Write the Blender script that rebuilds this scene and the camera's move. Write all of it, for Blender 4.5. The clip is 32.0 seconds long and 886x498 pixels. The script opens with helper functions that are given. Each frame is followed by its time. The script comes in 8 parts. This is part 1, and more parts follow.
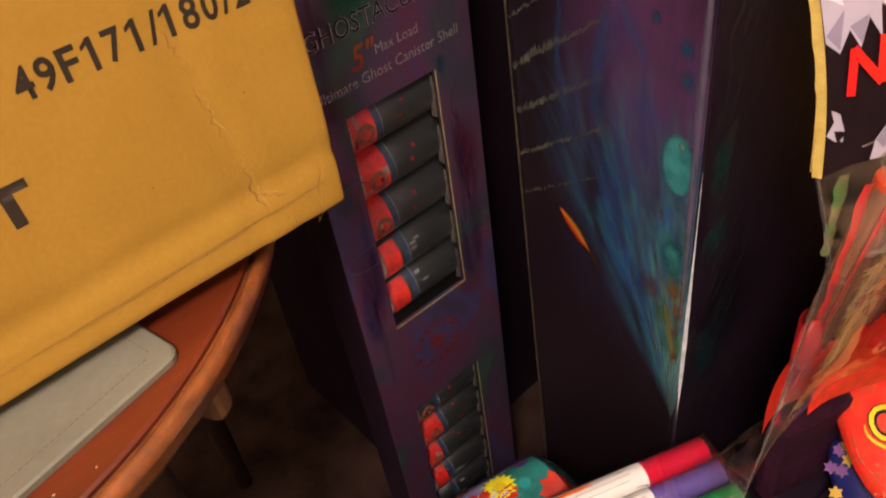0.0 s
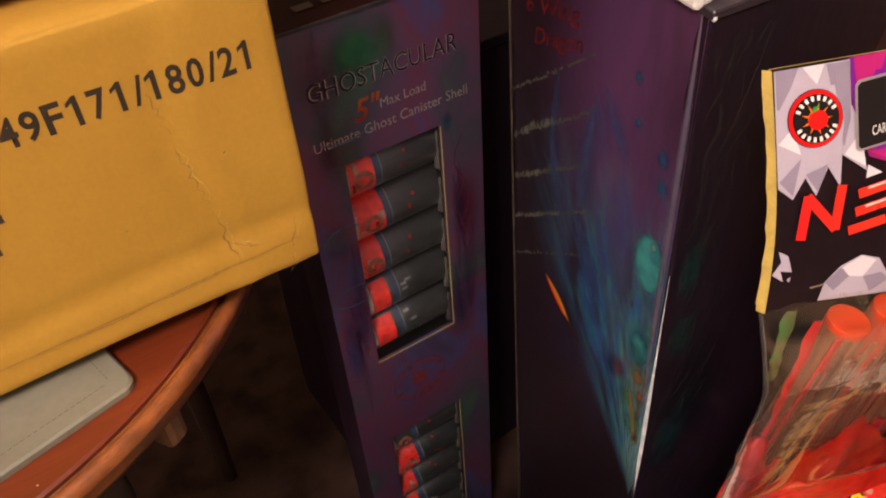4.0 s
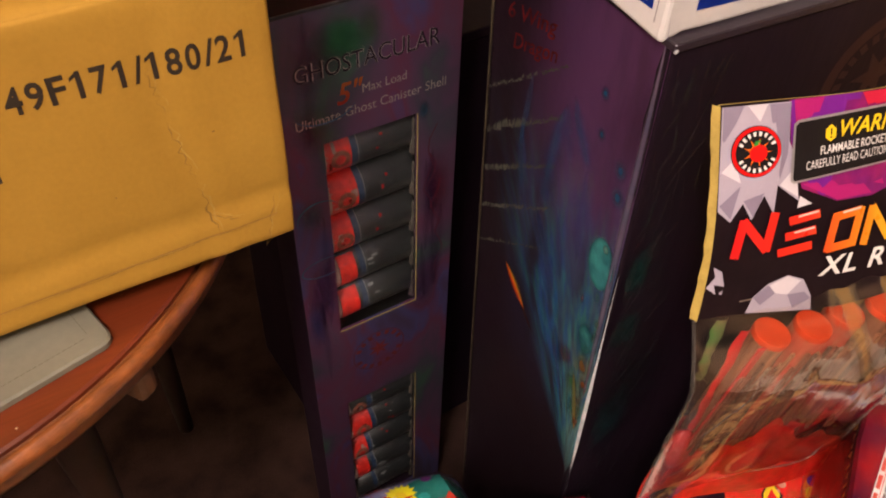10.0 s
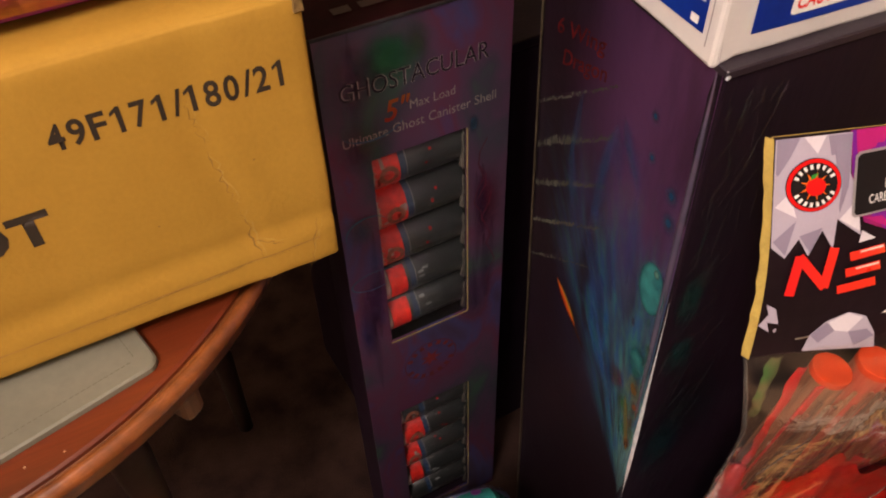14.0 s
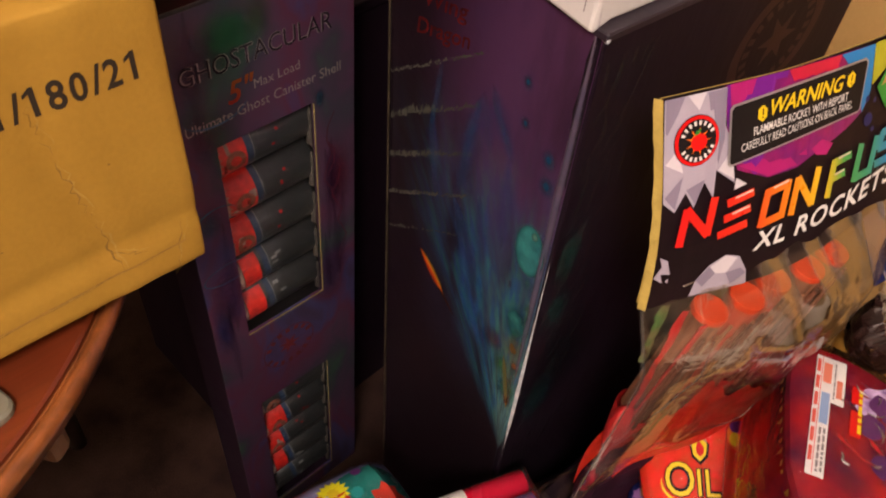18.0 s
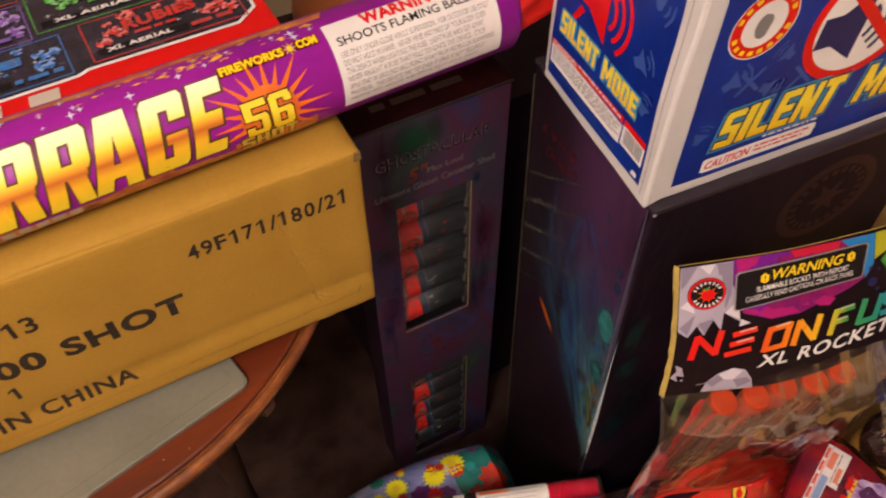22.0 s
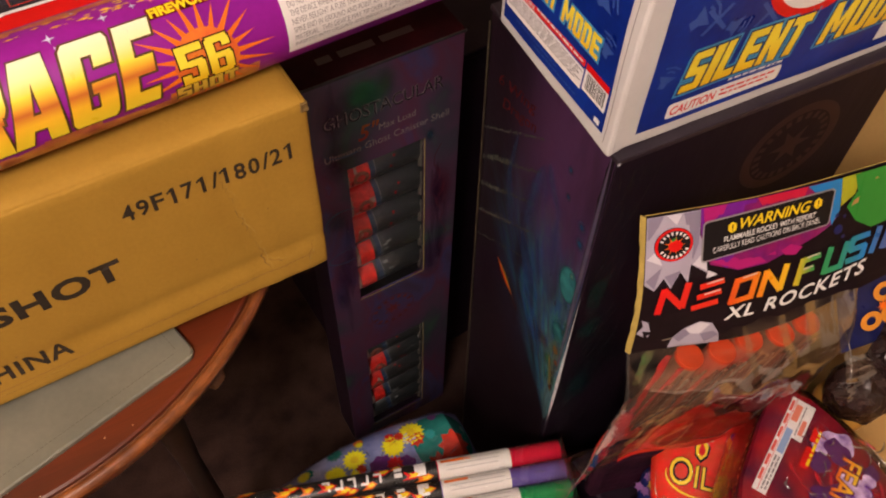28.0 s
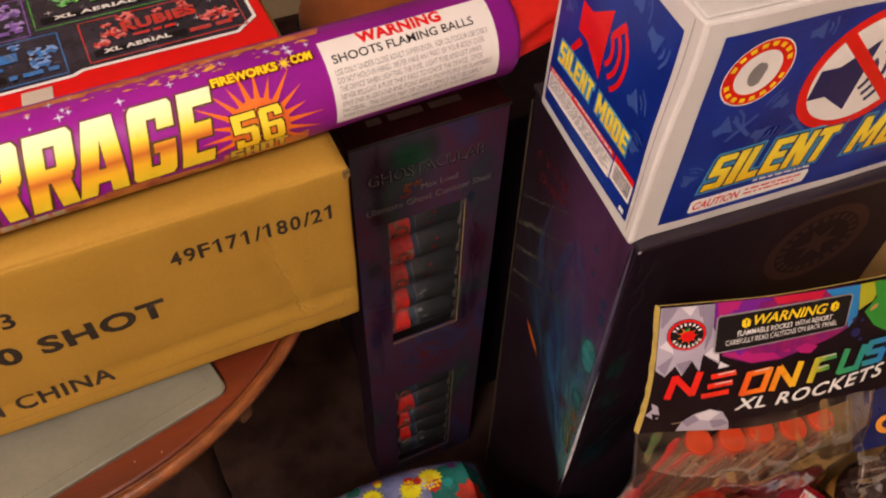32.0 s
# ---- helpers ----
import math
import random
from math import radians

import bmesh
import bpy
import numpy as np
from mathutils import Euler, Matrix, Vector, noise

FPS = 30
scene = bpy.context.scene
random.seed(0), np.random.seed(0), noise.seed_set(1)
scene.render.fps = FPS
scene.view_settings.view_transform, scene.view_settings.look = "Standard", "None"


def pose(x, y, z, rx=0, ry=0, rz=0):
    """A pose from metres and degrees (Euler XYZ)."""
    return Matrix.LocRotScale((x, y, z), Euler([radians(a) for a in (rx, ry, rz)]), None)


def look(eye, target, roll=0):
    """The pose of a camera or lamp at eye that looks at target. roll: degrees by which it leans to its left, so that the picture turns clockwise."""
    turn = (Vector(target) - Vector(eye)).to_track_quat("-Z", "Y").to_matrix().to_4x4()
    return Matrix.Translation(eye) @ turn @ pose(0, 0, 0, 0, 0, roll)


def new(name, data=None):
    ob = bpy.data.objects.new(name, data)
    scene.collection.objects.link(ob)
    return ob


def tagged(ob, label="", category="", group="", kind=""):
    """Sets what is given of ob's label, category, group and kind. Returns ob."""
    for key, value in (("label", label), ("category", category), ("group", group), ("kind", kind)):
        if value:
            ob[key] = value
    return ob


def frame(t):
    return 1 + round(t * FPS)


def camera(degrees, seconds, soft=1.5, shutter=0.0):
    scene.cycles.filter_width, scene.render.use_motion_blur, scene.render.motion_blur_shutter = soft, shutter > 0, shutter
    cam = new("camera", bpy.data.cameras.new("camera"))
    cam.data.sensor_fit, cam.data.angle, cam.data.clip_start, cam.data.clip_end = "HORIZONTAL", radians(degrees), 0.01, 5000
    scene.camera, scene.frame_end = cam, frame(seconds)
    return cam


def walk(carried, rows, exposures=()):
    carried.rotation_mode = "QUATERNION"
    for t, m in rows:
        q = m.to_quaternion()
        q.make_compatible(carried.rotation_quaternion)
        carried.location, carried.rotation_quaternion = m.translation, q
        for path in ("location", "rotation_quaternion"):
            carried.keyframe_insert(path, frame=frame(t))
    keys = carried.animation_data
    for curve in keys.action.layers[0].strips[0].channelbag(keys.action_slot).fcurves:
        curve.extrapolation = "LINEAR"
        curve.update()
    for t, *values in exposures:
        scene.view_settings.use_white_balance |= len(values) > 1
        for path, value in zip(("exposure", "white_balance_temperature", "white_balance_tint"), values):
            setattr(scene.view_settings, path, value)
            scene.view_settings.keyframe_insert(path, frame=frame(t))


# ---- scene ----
cam = camera(57.5, 32.0, 2.0, 0.5)
EXPOSURES = ((0.0, 0.52), (9.0, 0.37), (13.0, 0.29), (16.0, 0.20), (17.5, 0.22), (19.0, 0.08), (22.0, -0.12), (32.0, -0.14))
PATH = [
    (0, (0.203, 0.064, 1.142), (1.04, 1.255, -0.23), -8.4),
    (0.5, (0.222, 0.067, 1.156), (1.063, 1.257, -0.214), -8.2),
    (1, (0.255, 0.06, 1.168), (1.101, 1.245, -0.202), -7.9),
    (1.5, (0.272, 0.047, 1.18), (1.097, 1.245, -0.193), -4.6),
    (2, (0.284, 0.043, 1.178), (1.07, 1.269, -0.194), -3.2),
    (2.5, (0.282, 0.052, 1.177), (1.043, 1.286, -0.2), -3.4),
    (3, (0.275, 0.051, 1.181), (1.027, 1.291, -0.196), -3.5),
    (3.5, (0.269, 0.048, 1.186), (1.016, 1.297, -0.186), -3.4),
    (5.5, (0.254, 0.043, 1.188), (0.997, 1.304, -0.174), -3.5),
    (6, (0.271, 0.048, 1.182), (1.012, 1.31, -0.181), -3.5),
    (6.5, (0.278, 0.052, 1.176), (1.016, 1.316, -0.187), -3.6),
    (7, (0.273, 0.056, 1.177), (1.015, 1.333, -0.172), -3.7),
    (7.5, (0.27, 0.057, 1.183), (1.006, 1.327, -0.175), -3.8),
    (8, (0.263, 0.059, 1.192), (1.0, 1.333, -0.162), -3.8),
    (8.5, (0.239, 0.06, 1.197), (1.002, 1.286, -0.186), -1.2),
    (9, (0.224, 0.053, 1.206), (1.019, 1.225, -0.206), 2.2),
    (9.5, (0.239, 0.039, 1.231), (1.044, 1.197, -0.187), 3.6),
    (10, (0.253, 0.03, 1.226), (1.04, 1.192, -0.199), 3.6),
    (10.5, (0.264, 0.027, 1.233), (0.992, 1.206, -0.209), 2.4),
    (11, (0.291, 0.029, 1.226), (0.971, 1.228, -0.223), 0.8),
    (11.5, (0.314, 0.032, 1.216), (0.965, 1.242, -0.238), -0.2),
    (12, (0.319, 0.039, 1.218), (0.958, 1.258, -0.233), -0.6),
    (12.5, (0.307, 0.045, 1.224), (0.945, 1.263, -0.228), -0.7),
    (13, (0.298, 0.047, 1.226), (0.933, 1.271, -0.222), -0.8),
    (13.5, (0.289, 0.047, 1.229), (0.92, 1.274, -0.219), -1.0),
    (15.5, (0.26, 0.035, 1.262), (0.959, 1.215, -0.194), 0.9),
    (16, (0.25, 0.036, 1.25), (0.994, 1.182, -0.211), 1.8),
    (16.5, (0.246, 0.037, 1.241), (1.03, 1.149, -0.225), 2.9),
    (17, (0.248, 0.038, 1.238), (1.107, 1.087, -0.232), 4.7),
    (17.5, (0.244, 0.053, 1.229), (1.173, 1.045, -0.239), 6.2),
    (18, (0.248, 0.101, 1.231), (1.24, 0.98, -0.267), 8.0),
    (18.5, (0.241, 0.125, 1.262), (1.228, 0.88, -0.305), 8.9),
    (19, (0.237, 0.123, 1.319), (1.137, 0.85, -0.312), 8.3),
    (19.5, (0.271, 0.122, 1.314), (1.081, 0.928, -0.327), 7.2),
    (20, (0.269, 0.119, 1.315), (1.093, 0.981, -0.291), 8.2),
    (20.5, (0.208, 0.088, 1.341), (1.085, 0.954, -0.234), 9.5),
    (21, (0.205, 0.054, 1.4), (1.065, 0.995, -0.141), 7.4),
    (21.5, (0.244, 0.033, 1.447), (0.95, 1.062, -0.117), 3.0),
    (22, (0.249, 0.017, 1.486), (0.816, 1.085, -0.107), 0.4),
    (22.5, (0.252, 0.028, 1.478), (0.762, 1.094, -0.136), -0.1),
    (23, (0.254, 0.036, 1.448), (0.757, 1.08, -0.182), 0.2),
    (23.5, (0.278, 0.041, 1.42), (0.787, 1.076, -0.214), 0.4),
    (24, (0.286, 0.046, 1.412), (0.806, 1.077, -0.221), 0.6),
    (24.5, (0.286, 0.053, 1.411), (0.837, 1.062, -0.226), 1.6),
    (25, (0.278, 0.056, 1.411), (0.864, 1.041, -0.228), 2.6),
    (25.5, (0.274, 0.062, 1.398), (0.889, 1.025, -0.243), 3.4),
    (27.5, (0.252, 0.035, 1.433), (0.896, 0.996, -0.199), 3.7),
    (28, (0.251, 0.028, 1.448), (0.897, 0.991, -0.182), 3.8),
    (28.5, (0.262, 0.023, 1.457), (0.908, 0.992, -0.169), 3.7),
    (29, (0.281, 0.017, 1.466), (0.894, 1.012, -0.157), 2.9),
    (29.5, (0.292, 0.012, 1.46), (0.86, 1.04, -0.159), 2.5),
    (30, (0.294, 0.009, 1.481), (0.849, 1.043, -0.139), 2.8),
    (30.5, (0.282, 0.013, 1.48), (0.838, 1.067, -0.126), 3.4),
    (31, (0.282, 0.024, 1.48), (0.846, 1.095, -0.112), 3.7),
    (31.5, (0.284, 0.032, 1.492), (0.846, 1.108, -0.098), 3.6),
    (32, (0.272, 0.023, 1.496), (0.829, 1.1, -0.095), 3.7),
]
walk(cam, [(t, look(eye, target, roll)) for t, eye, target, roll in PATH], EXPOSURES)

from mathutils.bvhtree import BVHTree

# ---------------------------------------------------------------- light
world = bpy.data.worlds.new("room_air")
world.use_nodes = True
scene.world = world
world.node_tree.nodes["Background"].inputs[0].default_value = (1.0, 0.80, 0.62, 1)
world.node_tree.nodes["Background"].inputs[1].default_value = 0.035


def bulb(name, place, radius, watts, colour):
    data = bpy.data.lights.new(name, "POINT")
    data.shadow_soft_size, data.energy, data.color = radius, watts, colour
    ob = new(name, data)
    ob.location = place
    return ob


bulb("ceiling_lamp_light", (-0.48, -0.42, 2.22), 0.2, 103, (1.0, 0.79, 0.705))

# ---------------------------------------------------------------- helpers for building
X_AXIS, Y_AXIS, Z_AXIS = Vector((1, 0, 0)), Vector((0, 1, 0)), Vector((0, 0, 1))


def part(name, bm, material, parent=None, label="", smooth=False):
    """Links a bmesh as one mesh object, under a thing or a part."""
    me = bpy.data.meshes.new(name)
    if smooth:
        for f in bm.faces:
            f.smooth = True
    bm.to_mesh(me)
    bm.free()
    me.materials.append(material)
    ob = new(name, me)
    if parent is not None:
        ob.parent = parent
    if label:
        ob["label"] = label
    return ob


def thing(name, m, label, category, group="", kind=""):
    ob = new(name)
    ob.empty_display_size = 0.02
    ob.matrix_world = m
    return tagged(ob, label, category, group, kind)


def box_bm(lo, hi, bevel=0.002, seg=2):
    bm = bmesh.new()
    bmesh.ops.create_cube(bm, size=1)
    for v in bm.verts:
        v.co = Vector([lo[i] + (v.co[i] + 0.5) * (hi[i] - lo[i]) for i in range(3)])
    if bevel:
        bmesh.ops.bevel(bm, geom=bm.edges[:], offset=bevel, segments=seg, affect="EDGES", profile=0.5)
    return bm


def dented_box(lo, hi, bevel, step, dent, seed=0.0, scale=7.0):
    """A box of board whose faces bulge and sag a little."""
    bm = bmesh.new()
    bmesh.ops.create_cube(bm, size=1)
    for v in bm.verts:
        v.co = Vector([lo[i] + (v.co[i] + 0.5) * (hi[i] - lo[i]) for i in range(3)])
    bmesh.ops.bevel(bm, geom=bm.edges[:], offset=bevel, segments=2, affect="EDGES", profile=0.5)
    for ax in range(3):
        a = lo[ax] + step
        while a < hi[ax] - step * 0.5:
            p, n = Vector(), Vector()
            p[ax], n[ax] = a, 1
            bmesh.ops.bisect_plane(bm, geom=bm.verts[:] + bm.edges[:] + bm.faces[:], plane_co=p, plane_no=n)
            a += step
    off = Vector((seed, seed * 1.7, -seed))
    for v in bm.verts:
        d = noise.noise_vector(v.co * scale + off)
        v.co += d * dent
    return bm


def face_frame(kind, w, d, h):
    """Frames of a box's faces: u to the right, v up, n out of the face."""
    if kind == "front":
        o, u, v = (0, 0, 0), (1, 0, 0), (0, 0, 1)
    elif kind == "left":
        o, u, v = (0, d, 0), (0, -1, 0), (0, 0, 1)
    elif kind == "right":
        o, u, v = (w, 0, 0), (0, 1, 0), (0, 0, 1)
    else:
        o, u, v = (0, 0, h), (1, 0, 0), (0, 1, 0)
    u, v = Vector(u), Vector(v)
    n = u.cross(v)
    m = Matrix((u, v, n)).transposed().to_4x4()
    m.translation = Vector(o)
    return m


def flat(points, m, off=0.0006):
    """A flat printed shape on a face frame."""
    bm = bmesh.new()
    add_flat(bm, points, m, off)
    return bm


def add_flat(bm, points, m, off=0.0006):
    vs = [bm.verts.new(m @ Vector((u, v, off))) for u, v in points]
    f = bm.faces.new(vs)
    lay = bm.loops.layers.uv.verify()
    us, ws = [p[0] for p in points], [p[1] for p in points]
    du, dv = max(max(us) - min(us), 1e-6), max(max(ws) - min(ws), 1e-6)
    for loop, (u, v) in zip(f.loops, points):
        loop[lay].uv = ((u - min(us)) / du, (v - min(ws)) / dv)
    f.normal_update()
    if f.normal.dot(m.to_3x3() @ Z_AXIS) < 0:
        f.normal_flip()
    return f


def rect(u0, v0, u1, v1):
    return [(u0, v0), (u1, v0), (u1, v1), (u0, v1)]


def round_rect(u0, v0, u1, v1, r, n=5):
    pts = []
    for cu, cv, a0 in ((u1 - r, v1 - r, 0), (u0 + r, v1 - r, 90), (u0 + r, v0 + r, 180), (u1 - r, v0 + r, 270)):
        for i in range(n + 1):
            a = radians(a0 + 90 * i / n)
            pts.append((cu + r * math.cos(a), cv + r * math.sin(a)))
    return pts


def disc(cu, cv, ru, rv=None, n=32, a0=0, a1=360):
    rv = ru if rv is None else rv
    return [(cu + ru * math.cos(radians(a0 + (a1 - a0) * i / n)), cv + rv * math.sin(radians(a0 + (a1 - a0) * i / n))) for i in range(n)]


def star(cu, cv, r0, r1, n, turn=0.0):
    return [(cu + (r1 if i % 2 == 0 else r0) * math.cos(math.pi * i / n + turn), cv + (r1 if i % 2 == 0 else r0) * math.sin(math.pi * i / n + turn)) for i in range(2 * n)]


def ring_bm(cu, cv, r0, r1, m, off, n=40, squash=1.0):
    bm = bmesh.new()
    a = [bm.verts.new(m @ Vector((cu + r0 * math.cos(2 * math.pi * i / n), cv + squash * r0 * math.sin(2 * math.pi * i / n), off))) for i in range(n)]
    b = [bm.verts.new(m @ Vector((cu + r1 * math.cos(2 * math.pi * i / n), cv + squash * r1 * math.sin(2 * math.pi * i / n), off))) for i in range(n)]
    for i in range(n):
        bm.faces.new((a[i], b[i], b[(i + 1) % n], a[(i + 1) % n]))
    bm.normal_update()
    return bm


def text_bm(body, bold=0.0, shear=0.0, spacing=1.0):
    """The outline of a word in the built-in font, scaled into the unit square."""
    cu = bpy.data.curves.new("word", "FONT")
    cu.body, cu.offset, cu.shear, cu.space_character, cu.resolution_u = body, bold, shear, spacing, 3
    ob = bpy.data.objects.new("word", cu)
    scene.collection.objects.link(ob)
    dg = bpy.context.evaluated_depsgraph_get()
    me = bpy.data.meshes.new_from_object(ob.evaluated_get(dg))
    bm = bmesh.new()
    bm.from_mesh(me)
    bpy.data.objects.remove(ob)
    bpy.data.curves.remove(cu)
    bpy.data.meshes.remove(me)
    xs, ys = [v.co.x for v in bm.verts], [v.co.y for v in bm.verts]
    x0, x1, y0, y1 = min(xs), max(xs), min(ys), max(ys)
    for v in bm.verts:
        v.co = Vector(((v.co.x - x0) / (x1 - x0), (v.co.y - y0) / (y1 - y0), 0))
    lay = bm.loops.layers.uv.verify()
    for f in bm.faces:
        for loop in f.loops:
            loop[lay].uv = loop.vert.co.xy
    return bm


def word(name, body, u, v, w, h, m, material, parent, off=0.0008, bold=0.0, shear=0.0, spacing=1.0, slope=0.0, label=""):
    """Writing on a face: lower left corner, width and height; slope: rise per width."""
    bm = text_bm(body, bold, shear, spacing)
    for p in bm.verts:
        p.co = m @ Vector((u + p.co.x * w, v + p.co.y * h + slope * p.co.x * w, off))
    bm.normal_update()
    n = m.to_3x3() @ Z_AXIS
    for f in bm.faces:
        if f.normal.dot(n) < 0:
            f.normal_flip()
    return part(name, bm, material, parent, label)


def bars(name, rows, m, material, parent, off=0.0008, seed=1):
    """Writing too small to read: rows of short bars. rows: u0, u1, v, height."""
    rnd = random.Random(seed)
    bm = bmesh.new()
    for u0, u1, v, h in rows:
        u = u0
        while u < u1 - h:
            w = min(h * rnd.uniform(1.2, 4.5), u1 - u)
            add_flat(bm, rect(u, v, u + w, v + h), m, off)
            u += w + h * 0.8
    return part(name, bm, material, parent)


def sliced(bm, axis, step):
    """Cut into strips, so that a flat shape can be bent."""
    cs = [v.co[axis] for v in bm.verts]
    a, top = min(cs) + step, max(cs)
    while a < top:
        p, n = Vector(), Vector()
        p[axis], n[axis] = a, 1
        bmesh.ops.bisect_plane(bm, geom=bm.verts[:] + bm.edges[:] + bm.faces[:], plane_co=p, plane_no=n)
        a += step
    return bm


def conform(root, body, faces, scale=0.35, step=0.02, skip=()):
    """Lays a box's prints onto its uneven faces. faces: outward normals and the place of their plane along them."""
    bm = bmesh.new()
    bm.from_mesh(body.data)
    tree = BVHTree.FromBMesh(bm)
    bm.free()
    for ob in root.children:
        if ob == body or ob.name.split(".")[0] in skip or not ob.data or not ob.data.polygons:
            continue
        n0 = ob.data.polygons[0].normal
        for n, place in faces:
            if n.dot(n0) < 0.9:
                continue
            pm = bmesh.new()
            pm.from_mesh(ob.data)
            for ax in range(3):
                if abs(n[ax]) < 0.5:
                    sliced(pm, ax, step)
            for v in pm.verts:
                lift = v.co.dot(n) - place
                hit = tree.ray_cast(v.co + n * 0.03, -n)
                if hit[0] is not None:
                    v.co = hit[0] + n * (max(lift, 0.0004) * scale + 0.0001)
            pm.to_mesh(ob.data)
            pm.free()
            break


# ---------------------------------------------------------------- materials
def material(name, colour, rough=0.5, metal=0.0, vary=0.12, scale=30.0, fine=220.0, bump=0.05, second=None, spec=0.5, coat=0.0, coat_rough=0.1, stretch=(1, 1, 1), island=0.0, film=0.0):
    """Base colour with broad and fine variation, relief, and varying gloss, in object space."""
    mt = bpy.data.materials.new(name)
    mt.use_nodes = True
    nt = mt.node_tree
    b = nt.nodes["Principled BSDF"]
    N, L = nt.nodes.new, nt.links.new
    co = N("ShaderNodeTexCoord")
    mp = N("ShaderNodeMapping")
    mp.inputs["Scale"].default_value = stretch
    L(co.outputs["Object"], mp.inputs[0])
    n1, n2 = N("ShaderNodeTexNoise"), N("ShaderNodeTexNoise")
    n1.inputs["Scale"].default_value, n2.inputs["Scale"].default_value = scale, fine
    n1.inputs["Detail"].default_value, n2.inputs["Detail"].default_value = 6, 4
    L(mp.outputs[0], n1.inputs[0])
    L(mp.outputs[0], n2.inputs[0])
    r1 = N("ShaderNodeMapRange")
    r1.inputs[1].default_value, r1.inputs[2].default_value = 0.3, 0.7
    L(n1.outputs[0], r1.inputs[0])
    c2 = second if second else tuple(c * (1 - vary) for c in colour)
    mx = N("ShaderNodeMix")
    mx.data_type = "RGBA"
    mx.inputs[6].default_value, mx.inputs[7].default_value = (*colour, 1), (*c2, 1)
    L(r1.outputs[0], mx.inputs[0])
    hs = N("ShaderNodeHueSaturation")
    L(mx.outputs[2], hs.inputs["Color"])
    ma = N("ShaderNodeMath")
    ma.operation, ma.inputs[1].default_value, ma.inputs[2].default_value = "MULTIPLY_ADD", vary * 1.2, 1 - vary * 0.6
    L(n2.outputs[0], ma.inputs[0])
    if island:
        ge = N("ShaderNodeNewGeometry")
        mi = N("ShaderNodeMath")
        mi.operation, mi.inputs[1].default_value, mi.inputs[2].default_value = "MULTIPLY_ADD", island, 0.5 - island / 2
        L(ge.outputs["Random Per Island"], mi.inputs[0])
        L(mi.outputs[0], hs.inputs["Hue"])
    L(ma.outputs[0], hs.inputs["Value"])
    L(hs.outputs[0], b.inputs["Base Color"])
    rr = N("ShaderNodeMath")
    rr.operation, rr.inputs[1].default_value, rr.inputs[2].default_value = "MULTIPLY_ADD", 0.16, rough - 0.08
    L(n1.outputs[0], rr.inputs[0])
    L(rr.outputs[0], b.inputs["Roughness"])
    b.inputs["Metallic"].default_value = metal
    b.inputs["Specular IOR Level"].default_value = spec
    b.inputs["Coat Weight"].default_value, b.inputs["Coat Roughness"].default_value = coat, coat_rough
    if film:
        b.inputs["Thin Film Thickness"].default_value, b.inputs["Thin Film IOR"].default_value = film, 1.6
    if bump:
        bp = N("ShaderNodeBump")
        bp.inputs["Strength"].default_value, bp.inputs["Distance"].default_value = bump, 0.002
        add = N("ShaderNodeMath")
        add.operation = "ADD"
        L(n1.outputs[0], add.inputs[0])
        L(n2.outputs[0], add.inputs[1])
        L(add.outputs[0], bp.inputs["Height"])
        L(bp.outputs[0], b.inputs["Normal"])
    return mt


def ink(name, colour, rough=0.35, metal=0.0, coat=0.0, vary=0.08):
    return material(name, colour, rough, metal, vary, 40, 500, 0.02, coat=coat, spec=0.3)


def ramp_ink(name, stops, axis=0, rough=0.3, metal=0.0):
    """Printed gradient across the shape's own width (axis 0) or height (axis 1)."""
    mt = material(name, (0.5, 0.5, 0.5), rough, metal, 0.05, 40, 500, 0.02)
    nt = mt.node_tree
    uv, sx, cr = nt.nodes.new("ShaderNodeUVMap"), nt.nodes.new("ShaderNodeSeparateXYZ"), nt.nodes.new("ShaderNodeValToRGB")
    nt.links.new(uv.outputs[0], sx.inputs[0])
    nt.links.new(sx.outputs[axis], cr.inputs[0])
    while len(cr.color_ramp.elements) < len(stops):
        cr.color_ramp.elements.new(0.5)
    for e, (p, c) in zip(cr.color_ramp.elements, stops):
        e.position, e.color = p, (*c, 1)
    nt.links.new(cr.outputs[0], nt.nodes["Principled BSDF"].inputs["Base Color"])
    return mt


